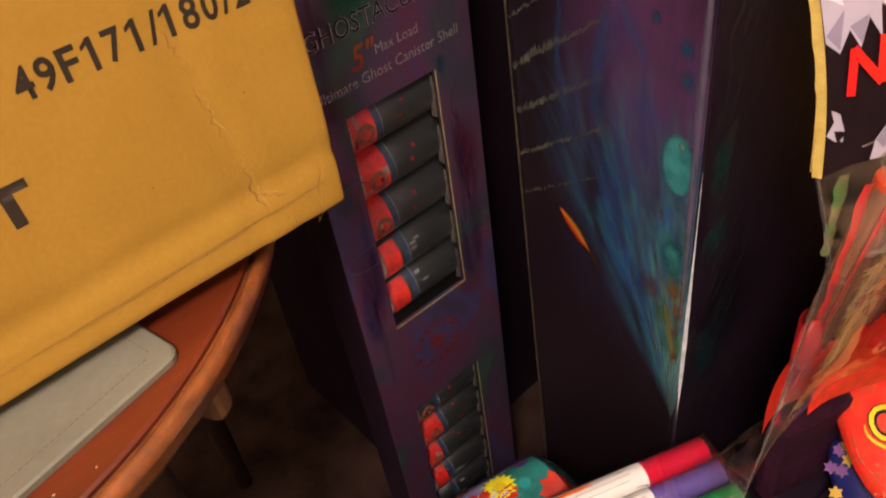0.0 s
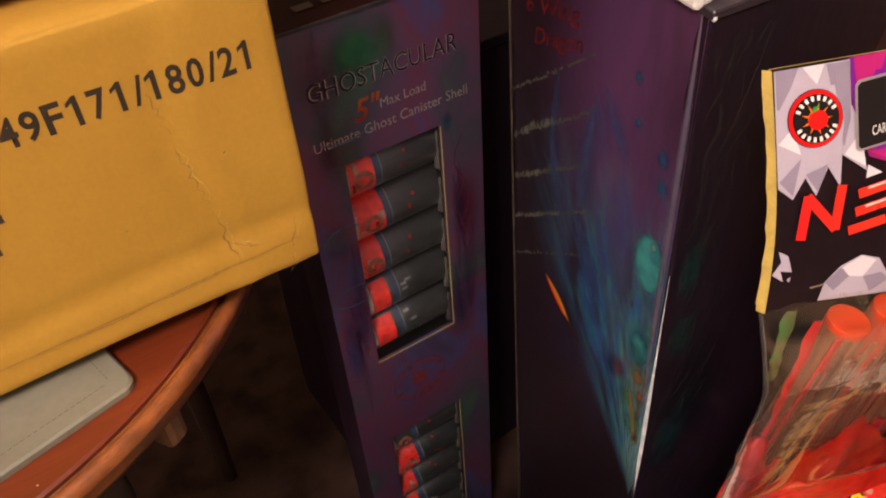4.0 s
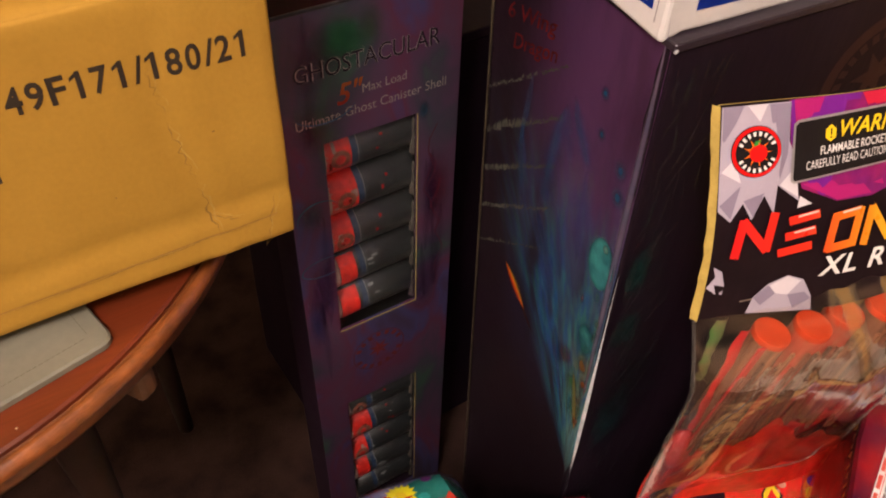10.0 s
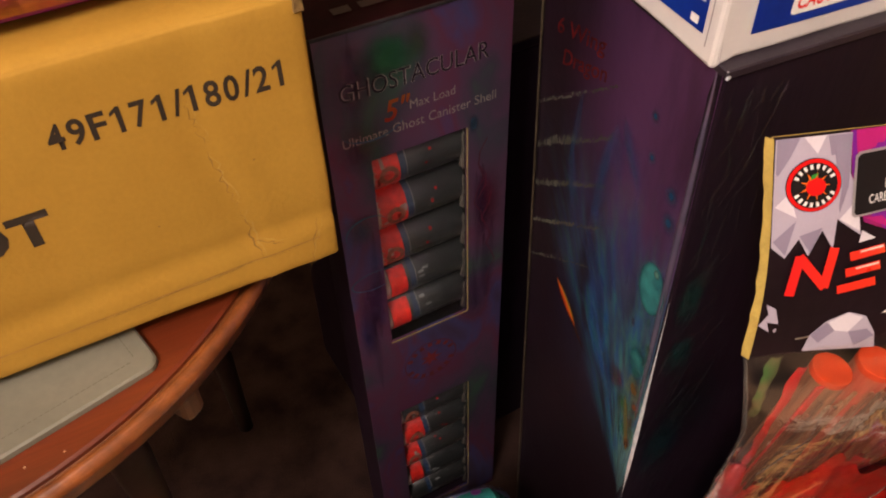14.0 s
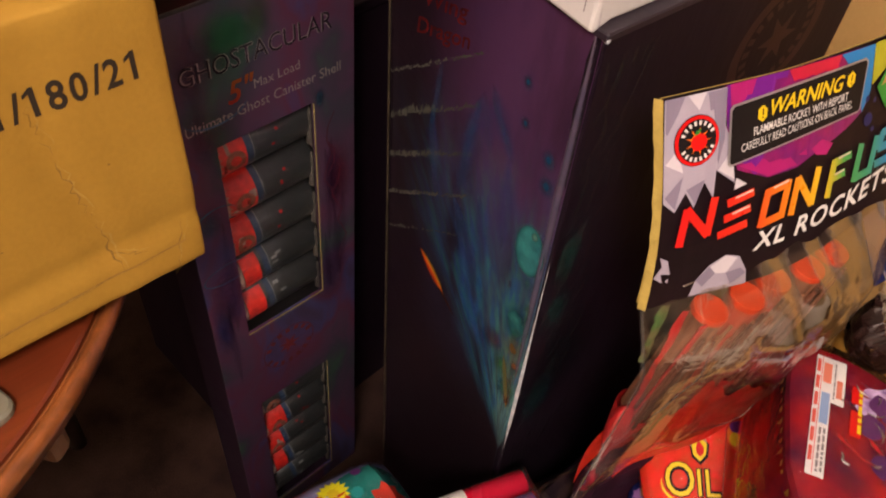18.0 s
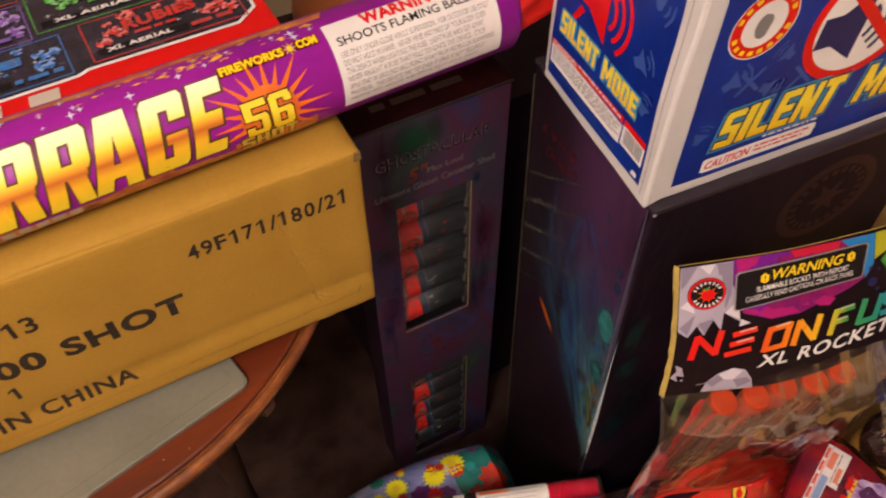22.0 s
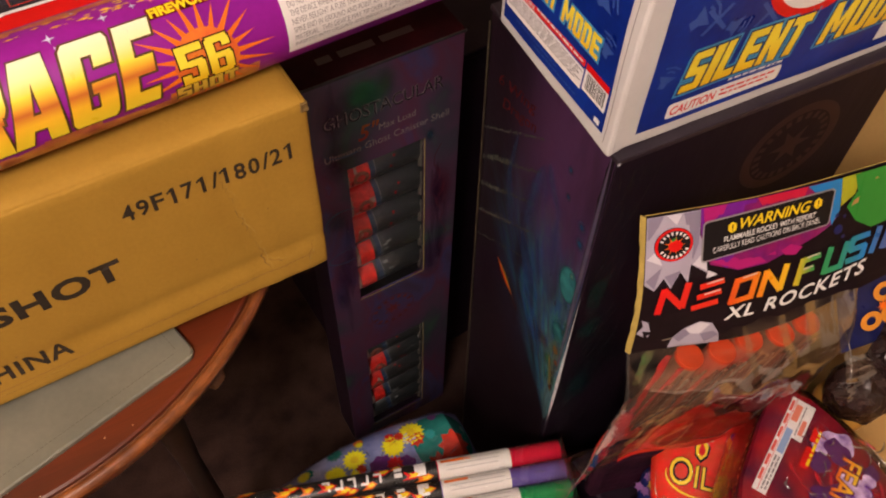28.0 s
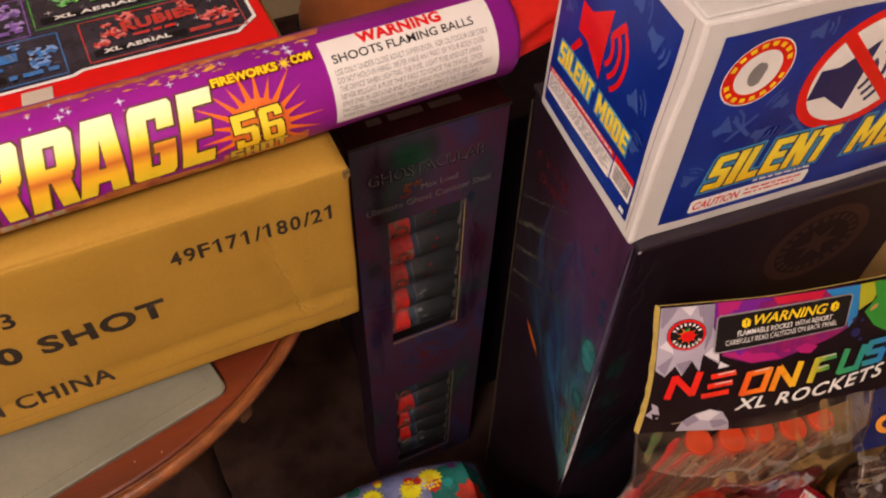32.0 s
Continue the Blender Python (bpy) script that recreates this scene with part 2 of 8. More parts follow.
def soft_ink(name, colour, second, kind="leaf", amount=1.0, rough=0.4, metal=0.8, grain=40.0, stops=None):
    """A print that fades out softly towards its outline: a leaf along v, or a disc."""
    mt = material(name, colour, rough, metal, 0.25, grain, 260, 0.05, second=second)
    nt = mt.node_tree
    N, L = nt.nodes.new, nt.links.new
    uv, sp = N("ShaderNodeUVMap"), N("ShaderNodeSeparateXYZ")
    L(uv.outputs[0], sp.inputs[0])

    def calc(op, a, b=0.0):
        k = N("ShaderNodeMath")
        k.operation = op
        for i, s in enumerate((a, b)):
            if isinstance(s, (int, float)):
                k.inputs[i].default_value = s
            else:
                L(s, k.inputs[i])
        return k.outputs[0]

    across = calc("ABSOLUTE", calc("SUBTRACT", calc("MULTIPLY", sp.outputs[0], 2.0), 1.0))
    if kind == "leaf":
        width = calc("ADD", calc("MULTIPLY", calc("MULTIPLY", sp.outputs[1], 4.0), calc("SUBTRACT", 1.0, sp.outputs[1])), 0.03)
        inner = calc("SUBTRACT", 1.0, calc("DIVIDE", across, width))
        lo, hi = 0.0, 1.0
    else:
        up = calc("SUBTRACT", calc("MULTIPLY", sp.outputs[1], 2.0), 1.0)
        inner = calc("SUBTRACT", 1.0, calc("POWER", calc("ADD", calc("MULTIPLY", across, across), calc("MULTIPLY", up, up)), 0.5))
        lo, hi = 0.0, (0.38 if kind == "disc" else 0.9)
    r = N("ShaderNodeMapRange")
    r.interpolation_type = "SMOOTHSTEP"
    r.inputs[1].default_value, r.inputs[2].default_value, r.inputs[4].default_value = lo, hi, amount
    L(inner, r.inputs[0])
    if stops:
        cr = N("ShaderNodeValToRGB")
        while len(cr.color_ramp.elements) < len(stops):
            cr.color_ramp.elements.new(0.5)
        for e, (p, c) in zip(cr.color_ramp.elements, stops):
            e.position, e.color = p, (*c, 1)
        L(sp.outputs[0], cr.inputs[0])
        L(cr.outputs[0], nt.nodes["Principled BSDF"].inputs["Base Color"])
    tr, mx = N("ShaderNodeBsdfTransparent"), N("ShaderNodeMixShader")
    L(r.outputs[0], mx.inputs[0])
    L(tr.outputs[0], mx.inputs[1])
    L(nt.nodes["Principled BSDF"].outputs[0], mx.inputs[2])
    L(mx.outputs[0], nt.nodes["Material Output"].inputs[0])
    return mt


def leaf(bm, u0, v0, u1, v1, w, m, off):
    """A slender quad from one point to another, for a soft print."""
    du, dv = u1 - u0, v1 - v0
    l = math.hypot(du, dv)
    nu, nv = -dv / l * w, du / l * w
    f = add_flat(bm, [(u0 - nu, v0 - nv), (u0 + nu, v0 + nv), (u1 + nu, v1 + nv), (u1 - nu, v1 - nv)], m, off)
    lay = bm.loops.layers.uv.verify()
    near = {}
    for c, q in (((u0 - nu, v0 - nv), (0, 0)), ((u0 + nu, v0 + nv), (1, 0)), ((u1 + nu, v1 + nv), (1, 1)), ((u1 - nu, v1 - nv), (0, 1))):
        p = m @ Vector((*c, off))
        for loop in f.loops:
            if (loop.vert.co - p).length < 1e-6:
                loop[lay].uv = q
    return f


KRAFT = material("kraft_board", (0.39, 0.222, 0.030), 0.75, 0, 0.16, 11, 260, 0.14, second=(0.335, 0.186, 0.022), spec=0.25)
KRAFT_PALE = material("kraft_board_pale", (0.50, 0.31, 0.11), 0.8, 0, 0.12, 10, 240, 0.1, spec=0.2)
def one_glyph():
    return [[(0.40, 0), (0.68, 0), (0.68, 1), (0.46, 1), (0.40, 0.90)], [(0.10, 0.68), (0.40, 0.80), (0.46, 1.0), (0.40, 0.95), (0.10, 0.82)]]


def code_word(name, body, u, v, w, h, m, mt, parent, off, bold, slope=0.0):
    """Stencilled figures on an even pitch, each one a print of its own."""
    adv = {"/": 0.62, " ": 0.5, "F": 1.02}
    unit = w / sum(adv.get(c, 1.0) for c in body)
    x = u
    for c in body:
        a = adv.get(c, 1.0) * unit
        y = v + slope * (x - u)
        if c == "1":
            bm = bmesh.new()
            for poly in one_glyph():
                add_flat(bm, [(x + p * a * 0.92, y + q * h) for p, q in poly], m, off)
            part(name, bm, mt, parent)
        elif c != " ":
            word(name, c, x + 0.06 * a, y, a * (0.9 if c == "/" else 0.80), h, m, mt, parent, off, bold)
        x += a


KRAFT_EDGE = material("board_edge", (0.50, 0.37, 0.085), 0.85, 0, 0.25, 60, 500, 0.2)
BLACK_INK = material("black_ink", (0.010, 0.008, 0.009), 0.5, 0, 0.1, 40, 500, 0.02, spec=0.15)
BLACK_BOX = material("black_laminate", (0.013, 0.007, 0.014), 0.48, 0, 0.3, 12, 90, 0.18, spec=0.13, stretch=(1, 1, 0.25))
GHOST_BOX = material("violet_black_laminate", (0.012, 0.007, 0.016), 0.4, 0, 0.3, 9, 80, 0.12, second=(0.020, 0.008, 0.018), spec=0.15)
WHITE_CARD = material("white_board", (0.60, 0.59, 0.58), 0.5, 0, 0.06, 20, 200, 0.08)
BLUE_PRINT = material("blue_print", (0.003, 0.014, 0.17), 0.3, 0, 0.3, 16, 160, 0.03, second=(0.005, 0.032, 0.29), spec=0.25)
BLUE_SOFT = ink("pale_blue_print", (0.035, 0.085, 0.33))
NAVY = ink("navy_ink", (0.010, 0.014, 0.10))
WHITE_INK = ink("white_ink", (0.80, 0.79, 0.77), 0.4)
GREY_INK = ink("grey_ink", (0.22, 0.21, 0.21), 0.5)
RED_INK = ink("red_ink", (0.68, 0.005, 0.006))
ORANGE_INK = ink("orange_ink", (0.80, 0.16, 0.01))
YELLOW_INK = ink("yellow_ink", (0.85, 0.62, 0.015))
GREEN_INK = ink("green_ink", (0.03, 0.26, 0.035))
CYAN_INK = ink("cyan_ink", (0.02, 0.22, 0.55))
PURPLE_INK = ink("purple_ink", (0.17, 0.012, 0.26))
MAGENTA_INK = ink("magenta_ink", (0.42, 0.012, 0.16))
LILAC_INK = ink("lilac_ink", (0.42, 0.38, 0.47))
WOOD = material("red_stained_wood", (0.165, 0.028, 0.007), 0.32, 0, 0.5, 10, 120, 0.1, second=(0.07, 0.014, 0.005), stretch=(0.25, 3, 1), coat=0.3)
WOOD_RIM = material("worn_stained_rim", (0.29, 0.088, 0.020), 0.36, 0, 0.7, 26, 150, 0.14, second=(0.070, 0.018, 0.007), coat=0.9, coat_rough=0.2)
DARK_WOOD = material("dark_wood", (0.03, 0.014, 0.008), 0.5, 0, 0.4, 20, 150, 0.1)
GREY_MAT = material("grey_vinyl", (0.195, 0.190, 0.140), 0.45, 0, 0.25, 11, 160, 0.08, second=(0.130, 0.130, 0.096))
CARPET = material("brown_carpet", (0.058, 0.032, 0.025), 0.95, 0, 0.7, 14, 350, 0.9, second=(0.018, 0.009, 0.008), spec=0.1)
WALL = material("cream_wall", (0.80, 0.74, 0.64), 0.85, 0, 0.08, 3, 120, 0.1)
TAN_WALL = material("tan_wall", (0.42, 0.33, 0.20), 0.85, 0, 0.1, 3, 120, 0.1)
CEILING = material("white_ceiling", (0.84, 0.82, 0.78), 0.9, 0, 0.06, 3, 100, 0.1)
TUBE_PURPLE = material("purple_paper", (0.29, 0.012, 0.27), 0.42, 0, 0.2, 14, 200, 0.04, second=(0.22, 0.007, 0.24), spec=0.25)

# ---------------------------------------------------------------- the room
ROOM = (-2.0, 2.4, -2.2, 2.0, 2.45)


def slab(name, lo, hi, mt):
    return tagged(part(name, box_bm(lo, hi, 0), mt), kind="structure")


x0, x1, y0, y1, zc = ROOM
slab("floor", (x0, y0, -0.1), (x1, y1, 0), CARPET)
slab("ceiling", (x0, y0, zc), (x1, y1, zc + 0.1), CEILING)
slab("wall_north", (x0, y1, -0.1), (x1, y1 + 0.1, zc + 0.1), TAN_WALL)
slab("wall_south", (x0, y0 - 0.1, -0.1), (x1, y0, zc + 0.1), WALL)
slab("wall_east", (x1, y0 - 0.1, -0.1), (x1 + 0.1, y1 + 0.1, zc + 0.1), TAN_WALL)
slab("wall_west", (x0 - 0.1, y0 - 0.1, -0.1), (x0, y1 + 0.1, zc + 0.1), WALL)

# ---------------------------------------------------------------- more building helpers
def lathe(profile, n=64):
    bm = bmesh.new()
    rings = [[bm.verts.new((r * math.cos(2 * math.pi * i / n), r * math.sin(2 * math.pi * i / n), z)) for i in range(n)] for r, z in profile]
    for a, b in zip(rings, rings[1:]):
        for i in range(n):
            bm.faces.new((a[i], a[(i + 1) % n], b[(i + 1) % n], b[i]))
    bmesh.ops.remove_doubles(bm, verts=bm.verts, dist=1e-6)
    bmesh.ops.recalc_face_normals(bm, faces=bm.faces)
    return bm


def along_x(bm):
    bmesh.ops.rotate(bm, verts=bm.verts, matrix=Matrix.Rotation(radians(90), 3, "Y"))
    return bm


def grid_bm(nu, nv, fn):
    """A sheet: fn(s, t) gives the place for s, t from 0 to 1."""
    bm = bmesh.new()
    vs = [[bm.verts.new(fn(i / nu, j / nv)) for j in range(nv + 1)] for i in range(nu + 1)]
    lay = bm.loops.layers.uv.verify()
    for i in range(nu):
        for j in range(nv):
            f = bm.faces.new((vs[i][j], vs[i + 1][j], vs[i + 1][j + 1], vs[i][j + 1]))
            for loop, (a, b) in zip(f.loops, ((i, j), (i + 1, j), (i + 1, j + 1), (i, j + 1))):
                loop[lay].uv = (a / nu, b / nv)
    return bm


def bent(bm, fn, outward=None):
    for v in bm.verts:
        v.co = fn(v.co)
    bm.normal_update()
    if outward is not None:
        for f in bm.faces:
            if f.normal.dot(outward(f.calc_center_median())) < 0:
                f.normal_flip()
    return bm


IDENT = Matrix.Identity(4)


def shape_bm(*polys, off=0.0):
    bm = bmesh.new()
    for p in polys:
        add_flat(bm, p, IDENT, off)
    return bm


def plastic(name, haze=0.05, rough=0.12, tint=(1, 1, 1), bump=0.5, scale=26.0, gloss=1.0, streak=None, dust=(0.75, 0.73, 0.68)):
    """Thin clear film: lets the light through, with crinkled highlights and a little haze."""
    mt = bpy.data.materials.new(name)
    mt.use_nodes = True
    nt = mt.node_tree
    N, L = nt.nodes.new, nt.links.new
    nt.nodes.remove(nt.nodes["Principled BSDF"])
    out = nt.nodes["Material Output"]
    tr, gl, df = N("ShaderNodeBsdfTransparent"), N("ShaderNodeBsdfGlossy"), N("ShaderNodeBsdfDiffuse")
    tr.inputs[0].default_value = (*tint, 1)
    gl.inputs["Roughness"].default_value = rough
    df.inputs[0].default_value = (*dust, 1)
    fr, m1, m2, mu = N("ShaderNodeFresnel"), N("ShaderNodeMixShader"), N("ShaderNodeMixShader"), N("ShaderNodeMath")
    fr.inputs[0].default_value = 1.5
    mu.operation, mu.inputs[1].default_value, mu.use_clamp = "MULTIPLY", gloss, True
    co, nz, bp = N("ShaderNodeTexCoord"), N("ShaderNodeTexNoise"), N("ShaderNodeBump")
    nz.inputs["Scale"].default_value, nz.inputs["Detail"].default_value, nz.inputs["Distortion"].default_value = scale, 5, 1.5
    bp.inputs["Strength"].default_value, bp.inputs["Distance"].default_value = bump, 0.01
    L(co.outputs["Object"], nz.inputs[0])
    L(nz.outputs[0], bp.inputs["Height"])
    L(bp.outputs[0], gl.inputs["Normal"])
    L(bp.outputs[0], fr.inputs["Normal"])
    hz = N("ShaderNodeMath")
    hz.operation, hz.inputs[1].default_value = "MULTIPLY", haze * 2
    if streak:
        mp, ns, rs = N("ShaderNodeMapping"), N("ShaderNodeTexNoise"), N("ShaderNodeMapRange")
        mp.inputs["Scale"].default_value = streak
        ns.inputs["Scale"].default_value, ns.inputs["Detail"].default_value, ns.inputs["Distortion"].default_value = 1.0, 4, 0.8
        rs.inputs[1].default_value, rs.inputs[2].default_value = 0.42, 0.72
        L(co.outputs["Object"], mp.inputs[0])
        L(mp.outputs[0], ns.inputs[0])
        L(ns.outputs[0], rs.inputs[0])
        L(rs.outputs[0], hz.inputs[0])
    else:
        L(nz.outputs[0], hz.inputs[0])
    L(hz.outputs[0], m1.inputs[0])
    L(tr.outputs[0], m1.inputs[1])
    L(df.outputs[0], m1.inputs[2])
    L(fr.outputs[0], mu.inputs[0])
    L(mu.outputs[0], m2.inputs[0])
    L(m1.outputs[0], m2.inputs[1])
    L(gl.outputs[0], m2.inputs[2])
    L(m2.outputs[0], out.inputs[0])
    return mt


def tube_along(bm, pts, r, n=6):
    """A thin round ridge through some points."""
    prev = None
    for i, p in enumerate(pts):
        d = (pts[min(i + 1, len(pts) - 1)] - pts[max(i - 1, 0)]).normalized()
        a = d.orthogonal().normalized() if abs(d.z) > 0.95 else d.cross(Z_AXIS).normalized()
        b = d.cross(a)
        rr = r * (0.15 + 0.85 * math.sin(math.pi * i / (len(pts) - 1)) ** 0.5)
        ring = [bm.verts.new(p + (a * math.cos(2 * math.pi * k / n) + b * math.sin(2 * math.pi * k / n)) * rr) for k in range(n)]
        if prev:
            for k in range(n):
                bm.faces.new((prev[k], prev[(k + 1) % n], ring[(k + 1) % n], ring[k]))
        prev = ring
    return bm


def film_part(name, bm, mt, parent, label=""):
    ob = part(name, bm, mt, parent, label, True)
    ob.visible_shadow = False
    return ob


CREASE = plastic("creased_film", 0.06, 0.16, bump=0.2, scale=60, gloss=5.0)
# streaked haze: the film's tan reflections, painted through the dust tint
BAG_FILM = plastic("bag_film", 0.070, 0.10, (0.98, 0.95, 0.91), 0.22, 14.0, 0.5, (7, 42, 42), (0.58, 0.36, 0.22))
WINDOW_FILM = plastic("window_film", 0.012, 0.08, bump=0.15, scale=9.0, gloss=0.6)
FOIL_DARK = material("grey_foil", (0.06, 0.055, 0.06), 0.5, 0.6, 0.5, 60, 300, 0.2)
DARK_RED = material("dark_red_foil", (0.40, 0.030, 0.026), 0.42, 0.8, 0.6, 80, 260, 0.05, second=(0.08, 0.008, 0.008))
# pale tone for nicked board and the painted gleam on the fold
EDGE_WEAR_GLEAM = material("worn_edge", (0.66, 0.67, 0.70), 0.45, 0.2, 0.4, 90, 300, 0.2, second=(0.34, 0.42, 0.46))
MAROON_GLOSS = material("maroon_gloss_board", (0.014, 0.003, 0.005), 0.15, 0, 0.4, 20, 120, 0.06, second=(0.030, 0.004, 0.006), spec=0.03)
SHELL_BLACK = material("shell_black", (0.016, 0.022, 0.024), 0.42, 0, 0.3, 20, 120, 0.04, spec=0.8, coat=1.0, coat_rough=0.42)
SHELL_RED = material("shell_red", (0.85, 0.026, 0.016), 0.42, 0, 0.4, 90, 160, 0.04, second=(0.42, 0.014, 0.010), spec=0.4, coat=1.0, coat_rough=0.42)
TRAY = material("dark_tray", (0.012, 0.012, 0.014), 0.6, 0, 0.2)
GILT = material("gilt_edge", (0.52, 0.42, 0.16), 0.5, 0.3, 0.3, 60, 300, 0.1)
PAPER = material("paper_label", (0.74, 0.72, 0.68), 0.55, 0, 0.06, 30, 300, 0.05)
FUSE_RED = material("red_tissue", (0.70, 0.015, 0.008), 0.55, 0, 0.2, 30, 160, 0.3)


# ---------------------------------------------------------------- round table
DUST = material("pale_dust", (0.50, 0.36, 0.24), 0.9)


def round_table():
    top_z, g = 0.765, 0.3715
    r = g + 0.0235
    root = thing("round_table", pose(0.066, 0.744, 0), "round red-brown wooden table with moulded rim", "table")
    bm = lathe([(0.0, top_z - 0.022), (g - 0.001, top_z - 0.022), (g - 0.0006, top_z - 0.0015), (g - 0.003, top_z), (0.0, top_z)], 128)
    part("tabletop", bm, WOOD, root, "red-stained scuffed wooden top")
    prof = [(g + 0.0005, top_z - 0.030), (g + 0.0008, top_z - 0.003)]
    prof += [(g + 0.0070 + 0.0061 * math.cos(radians(a)), top_z - 0.0075 + 0.0073 * math.sin(radians(a))) for a in range(165, -41, -15)]
    prof += [(g + 0.0090, top_z - 0.016), (g + 0.0078, top_z - 0.024), (g + 0.005, top_z - 0.030), (g + 0.0005, top_z - 0.030)]
    part("rim", lathe(prof, 128), WOOD_RIM, root, "worn moulded rim, lighter on the crown", True)
    part("apron", lathe([(r - 0.05, top_z - 0.075), (r - 0.05, top_z - 0.024), (r - 0.07, top_z - 0.024), (r - 0.07, top_z - 0.075), (r - 0.05, top_z - 0.075)]), DARK_WOOD, root, smooth=True)
    rnd = random.Random(51)
    dust = bmesh.new()
    for k in range(130):
        a, r0 = rnd.uniform(math.radians(-150), math.radians(10)), g * math.sqrt(rnd.uniform(0.25, 0.98))
        s = rnd.uniform(0.0003, 0.0010)
        x, y = r0 * math.cos(a), r0 * math.sin(a)
        add_flat(dust, [(x + s * rnd.uniform(0.5, 1.3) * math.cos(t), y + s * math.sin(t)) for t in (0.2, 1.5, 2.9, 4.4, 5.4)], pose(0, 0, top_z), 0.0003)
    specks = part("dust_speck", dust, DUST, root, "pale specks of dust on the wood")
    specks["kind"] = "stuff"
    lug = part("corner_lug", dented_box((-0.010, -0.012, -0.036), (0.010, 0.012, 0.0), 0.006, 0.006, 0.001, 4), LUG_WOOD, root, "pale worn wooden lug under the rim")
    lug.matrix_local = pose(0.196, -0.298, top_z - 0.0345, 0, 0, 33)
    for k in range(4):
        a = radians(-62 + 90 * k)
        bm = lathe([(0.0, 0), (0.012, 0), (0.016, 0.2), (0.013, 0.45), (0.019, 0.6), (0.021, top_z - 0.026), (0, top_z - 0.026)], 20)
        leg = part("leg", bm, DARK_WOOD, root, smooth=True)
        leg.matrix_local = pose(0.285 * math.cos(a), 0.285 * math.sin(a), 0)
    return root


LUG_WOOD = material("pale_worn_wood", (0.17, 0.080, 0.035), 0.4, 0, 0.3, 40, 200, 0.1, coat=0.6)
round_table()

# grey vinyl mat on the table
mat_root = thing("table_mat", pose(0.0195, 0.3805, 0.7655, 0, 0, 13.5), "grey vinyl mat with stitched border on the table", "mat")
bm = bmesh.new()
ring = round_rect(0, 0, 0.246, 0.22, 0.010, 5)
lo, mid, hi = ([bm.verts.new((u if k < 2 else 0.123 + (u - 0.123) * 0.988, v if k < 2 else 0.11 + (v - 0.11) * 0.984, z)) for u, v in ring] for k, z in enumerate((0, 0.0045, 0.006)))
for a, b in ((lo, mid), (mid, hi)):
    for i in range(len(ring)):
        bm.faces.new((a[i], a[(i + 1) % len(ring)], b[(i + 1) % len(ring)], b[i]))
bm.faces.new(hi)
bm.faces.new(list(reversed(lo)))
bmesh.ops.recalc_face_normals(bm, faces=bm.faces)
part("sheet", bm, GREY_MAT, mat_root)
stitch = bmesh.new()
for i in range(52):
    u = 0.012 + i * 0.0042
    for a, b in (((u, 0.0125), (u + 0.003, 0.0132)),):
        add_flat(stitch, rect(a[0], a[1], b[0], b[1]), pose(0, 0, 0.006), 0.0007)
for i in range(40):
    v = 0.016 + i * 0.0042
    add_flat(stitch, rect(0.2328, v, 0.2334, v + 0.003), pose(0, 0, 0.006), 0.0007)
part("stitching", stitch, ink("dark_thread", (0.125, 0.125, 0.09), 0.8), mat_root)

# ---------------------------------------------------------------- carton
sheet = thing("folded_board", pose(0.0, 0.515, 0.7717), "folded brown board lying under the shipping carton", "board")
for k in range(2):
    part("board_layer", dented_box((0, 0.002 * k, 0.0062 * k), (0.26, 0.22, 0.0062 * k + 0.006), 0.001, 0.06, 0.0004, k), KRAFT, sheet)
CX, CY, CZ = -0.112, 0.466, 0.7845
CW, CD, CH = 0.52, 0.40, 0.2150
carton = thing("shipping_carton", pose(CX, CY, CZ), "brown corrugated shipping carton with black stencilled print", "carton")
bm = dented_box((0, 0, 0), (CW, CD, CH), 0.0028, 0.0085, 0.0015, 3.1, 9)
for v in bm.verts:
    # lower fold pressed in along the front, with a crease rising near the right end
    if v.co.y < 0.02:
        fold = 0.038 + 0.010 * v.co.x
        v.co.y += 0.0020 * math.exp(-((v.co.z - fold) / 0.007) ** 2) - 0.0010 * math.exp(-((v.co.z - fold + 0.012) / 0.006) ** 2)
        v.co.y -= 0.0032 * max(0.0, fold - v.co.z) / fold if v.co.z > 0.003 else 0.0026
        crease = 0.448 + 0.008 * math.sin(v.co.z * 34)
        v.co.y += (0.0019 * math.exp(-((v.co.x - crease) / 0.008) ** 2) - 0.0012 * math.exp(-((v.co.x - crease - 0.018) / 0.010) ** 2)) * (0.4 + 0.6 * abs(math.sin(v.co.z * 17)))
        v.co.y += 0.0012 * noise.noise(Vector((v.co.x * 55, v.co.z * 55, 2))) * math.exp(-((v.co.x - 0.49) / 0.05) ** 2 - ((v.co.z - 0.03) / 0.05) ** 2)
carton_body = part("body", bm, KRAFT, carton, smooth=True)
C_FRONT = face_frame("front", CW, CD, CH)
C_FRONT.translation = Vector((-CX, 0, 0.766 - CZ))
STENCIL = ink("stencil_ink", (0.028, 0.019, 0.012), 0.75)
code_word("print_figure", "49F171/180/21", 0.2488, 0.178, 0.1450, 0.0185, C_FRONT, STENCIL, carton, 0.0006, 0.022)
word("print_count", "200 SHOT", 0.052, 0.1165, 0.181, 0.0265, C_FRONT, STENCIL, carton, 0.0006, 0.042, spacing=1.12)
code_word("print_figure", "13", 0.098, 0.166, 0.028, 0.021, C_FRONT, STENCIL, carton, 0.0006, 0.022)
code_word("print_figure", "1", 0.070, 0.086, 0.014, 0.018, C_FRONT, STENCIL, carton, 0.0006, 0.02)
word("print_origin", "MADE IN CHINA", -0.036, 0.047, 0.204, 0.0195, C_FRONT, STENCIL, carton, 0.0006, 0.025, spacing=1.1)
# shade of the lower fold, painted as a thin brown line
seam = bmesh.new()
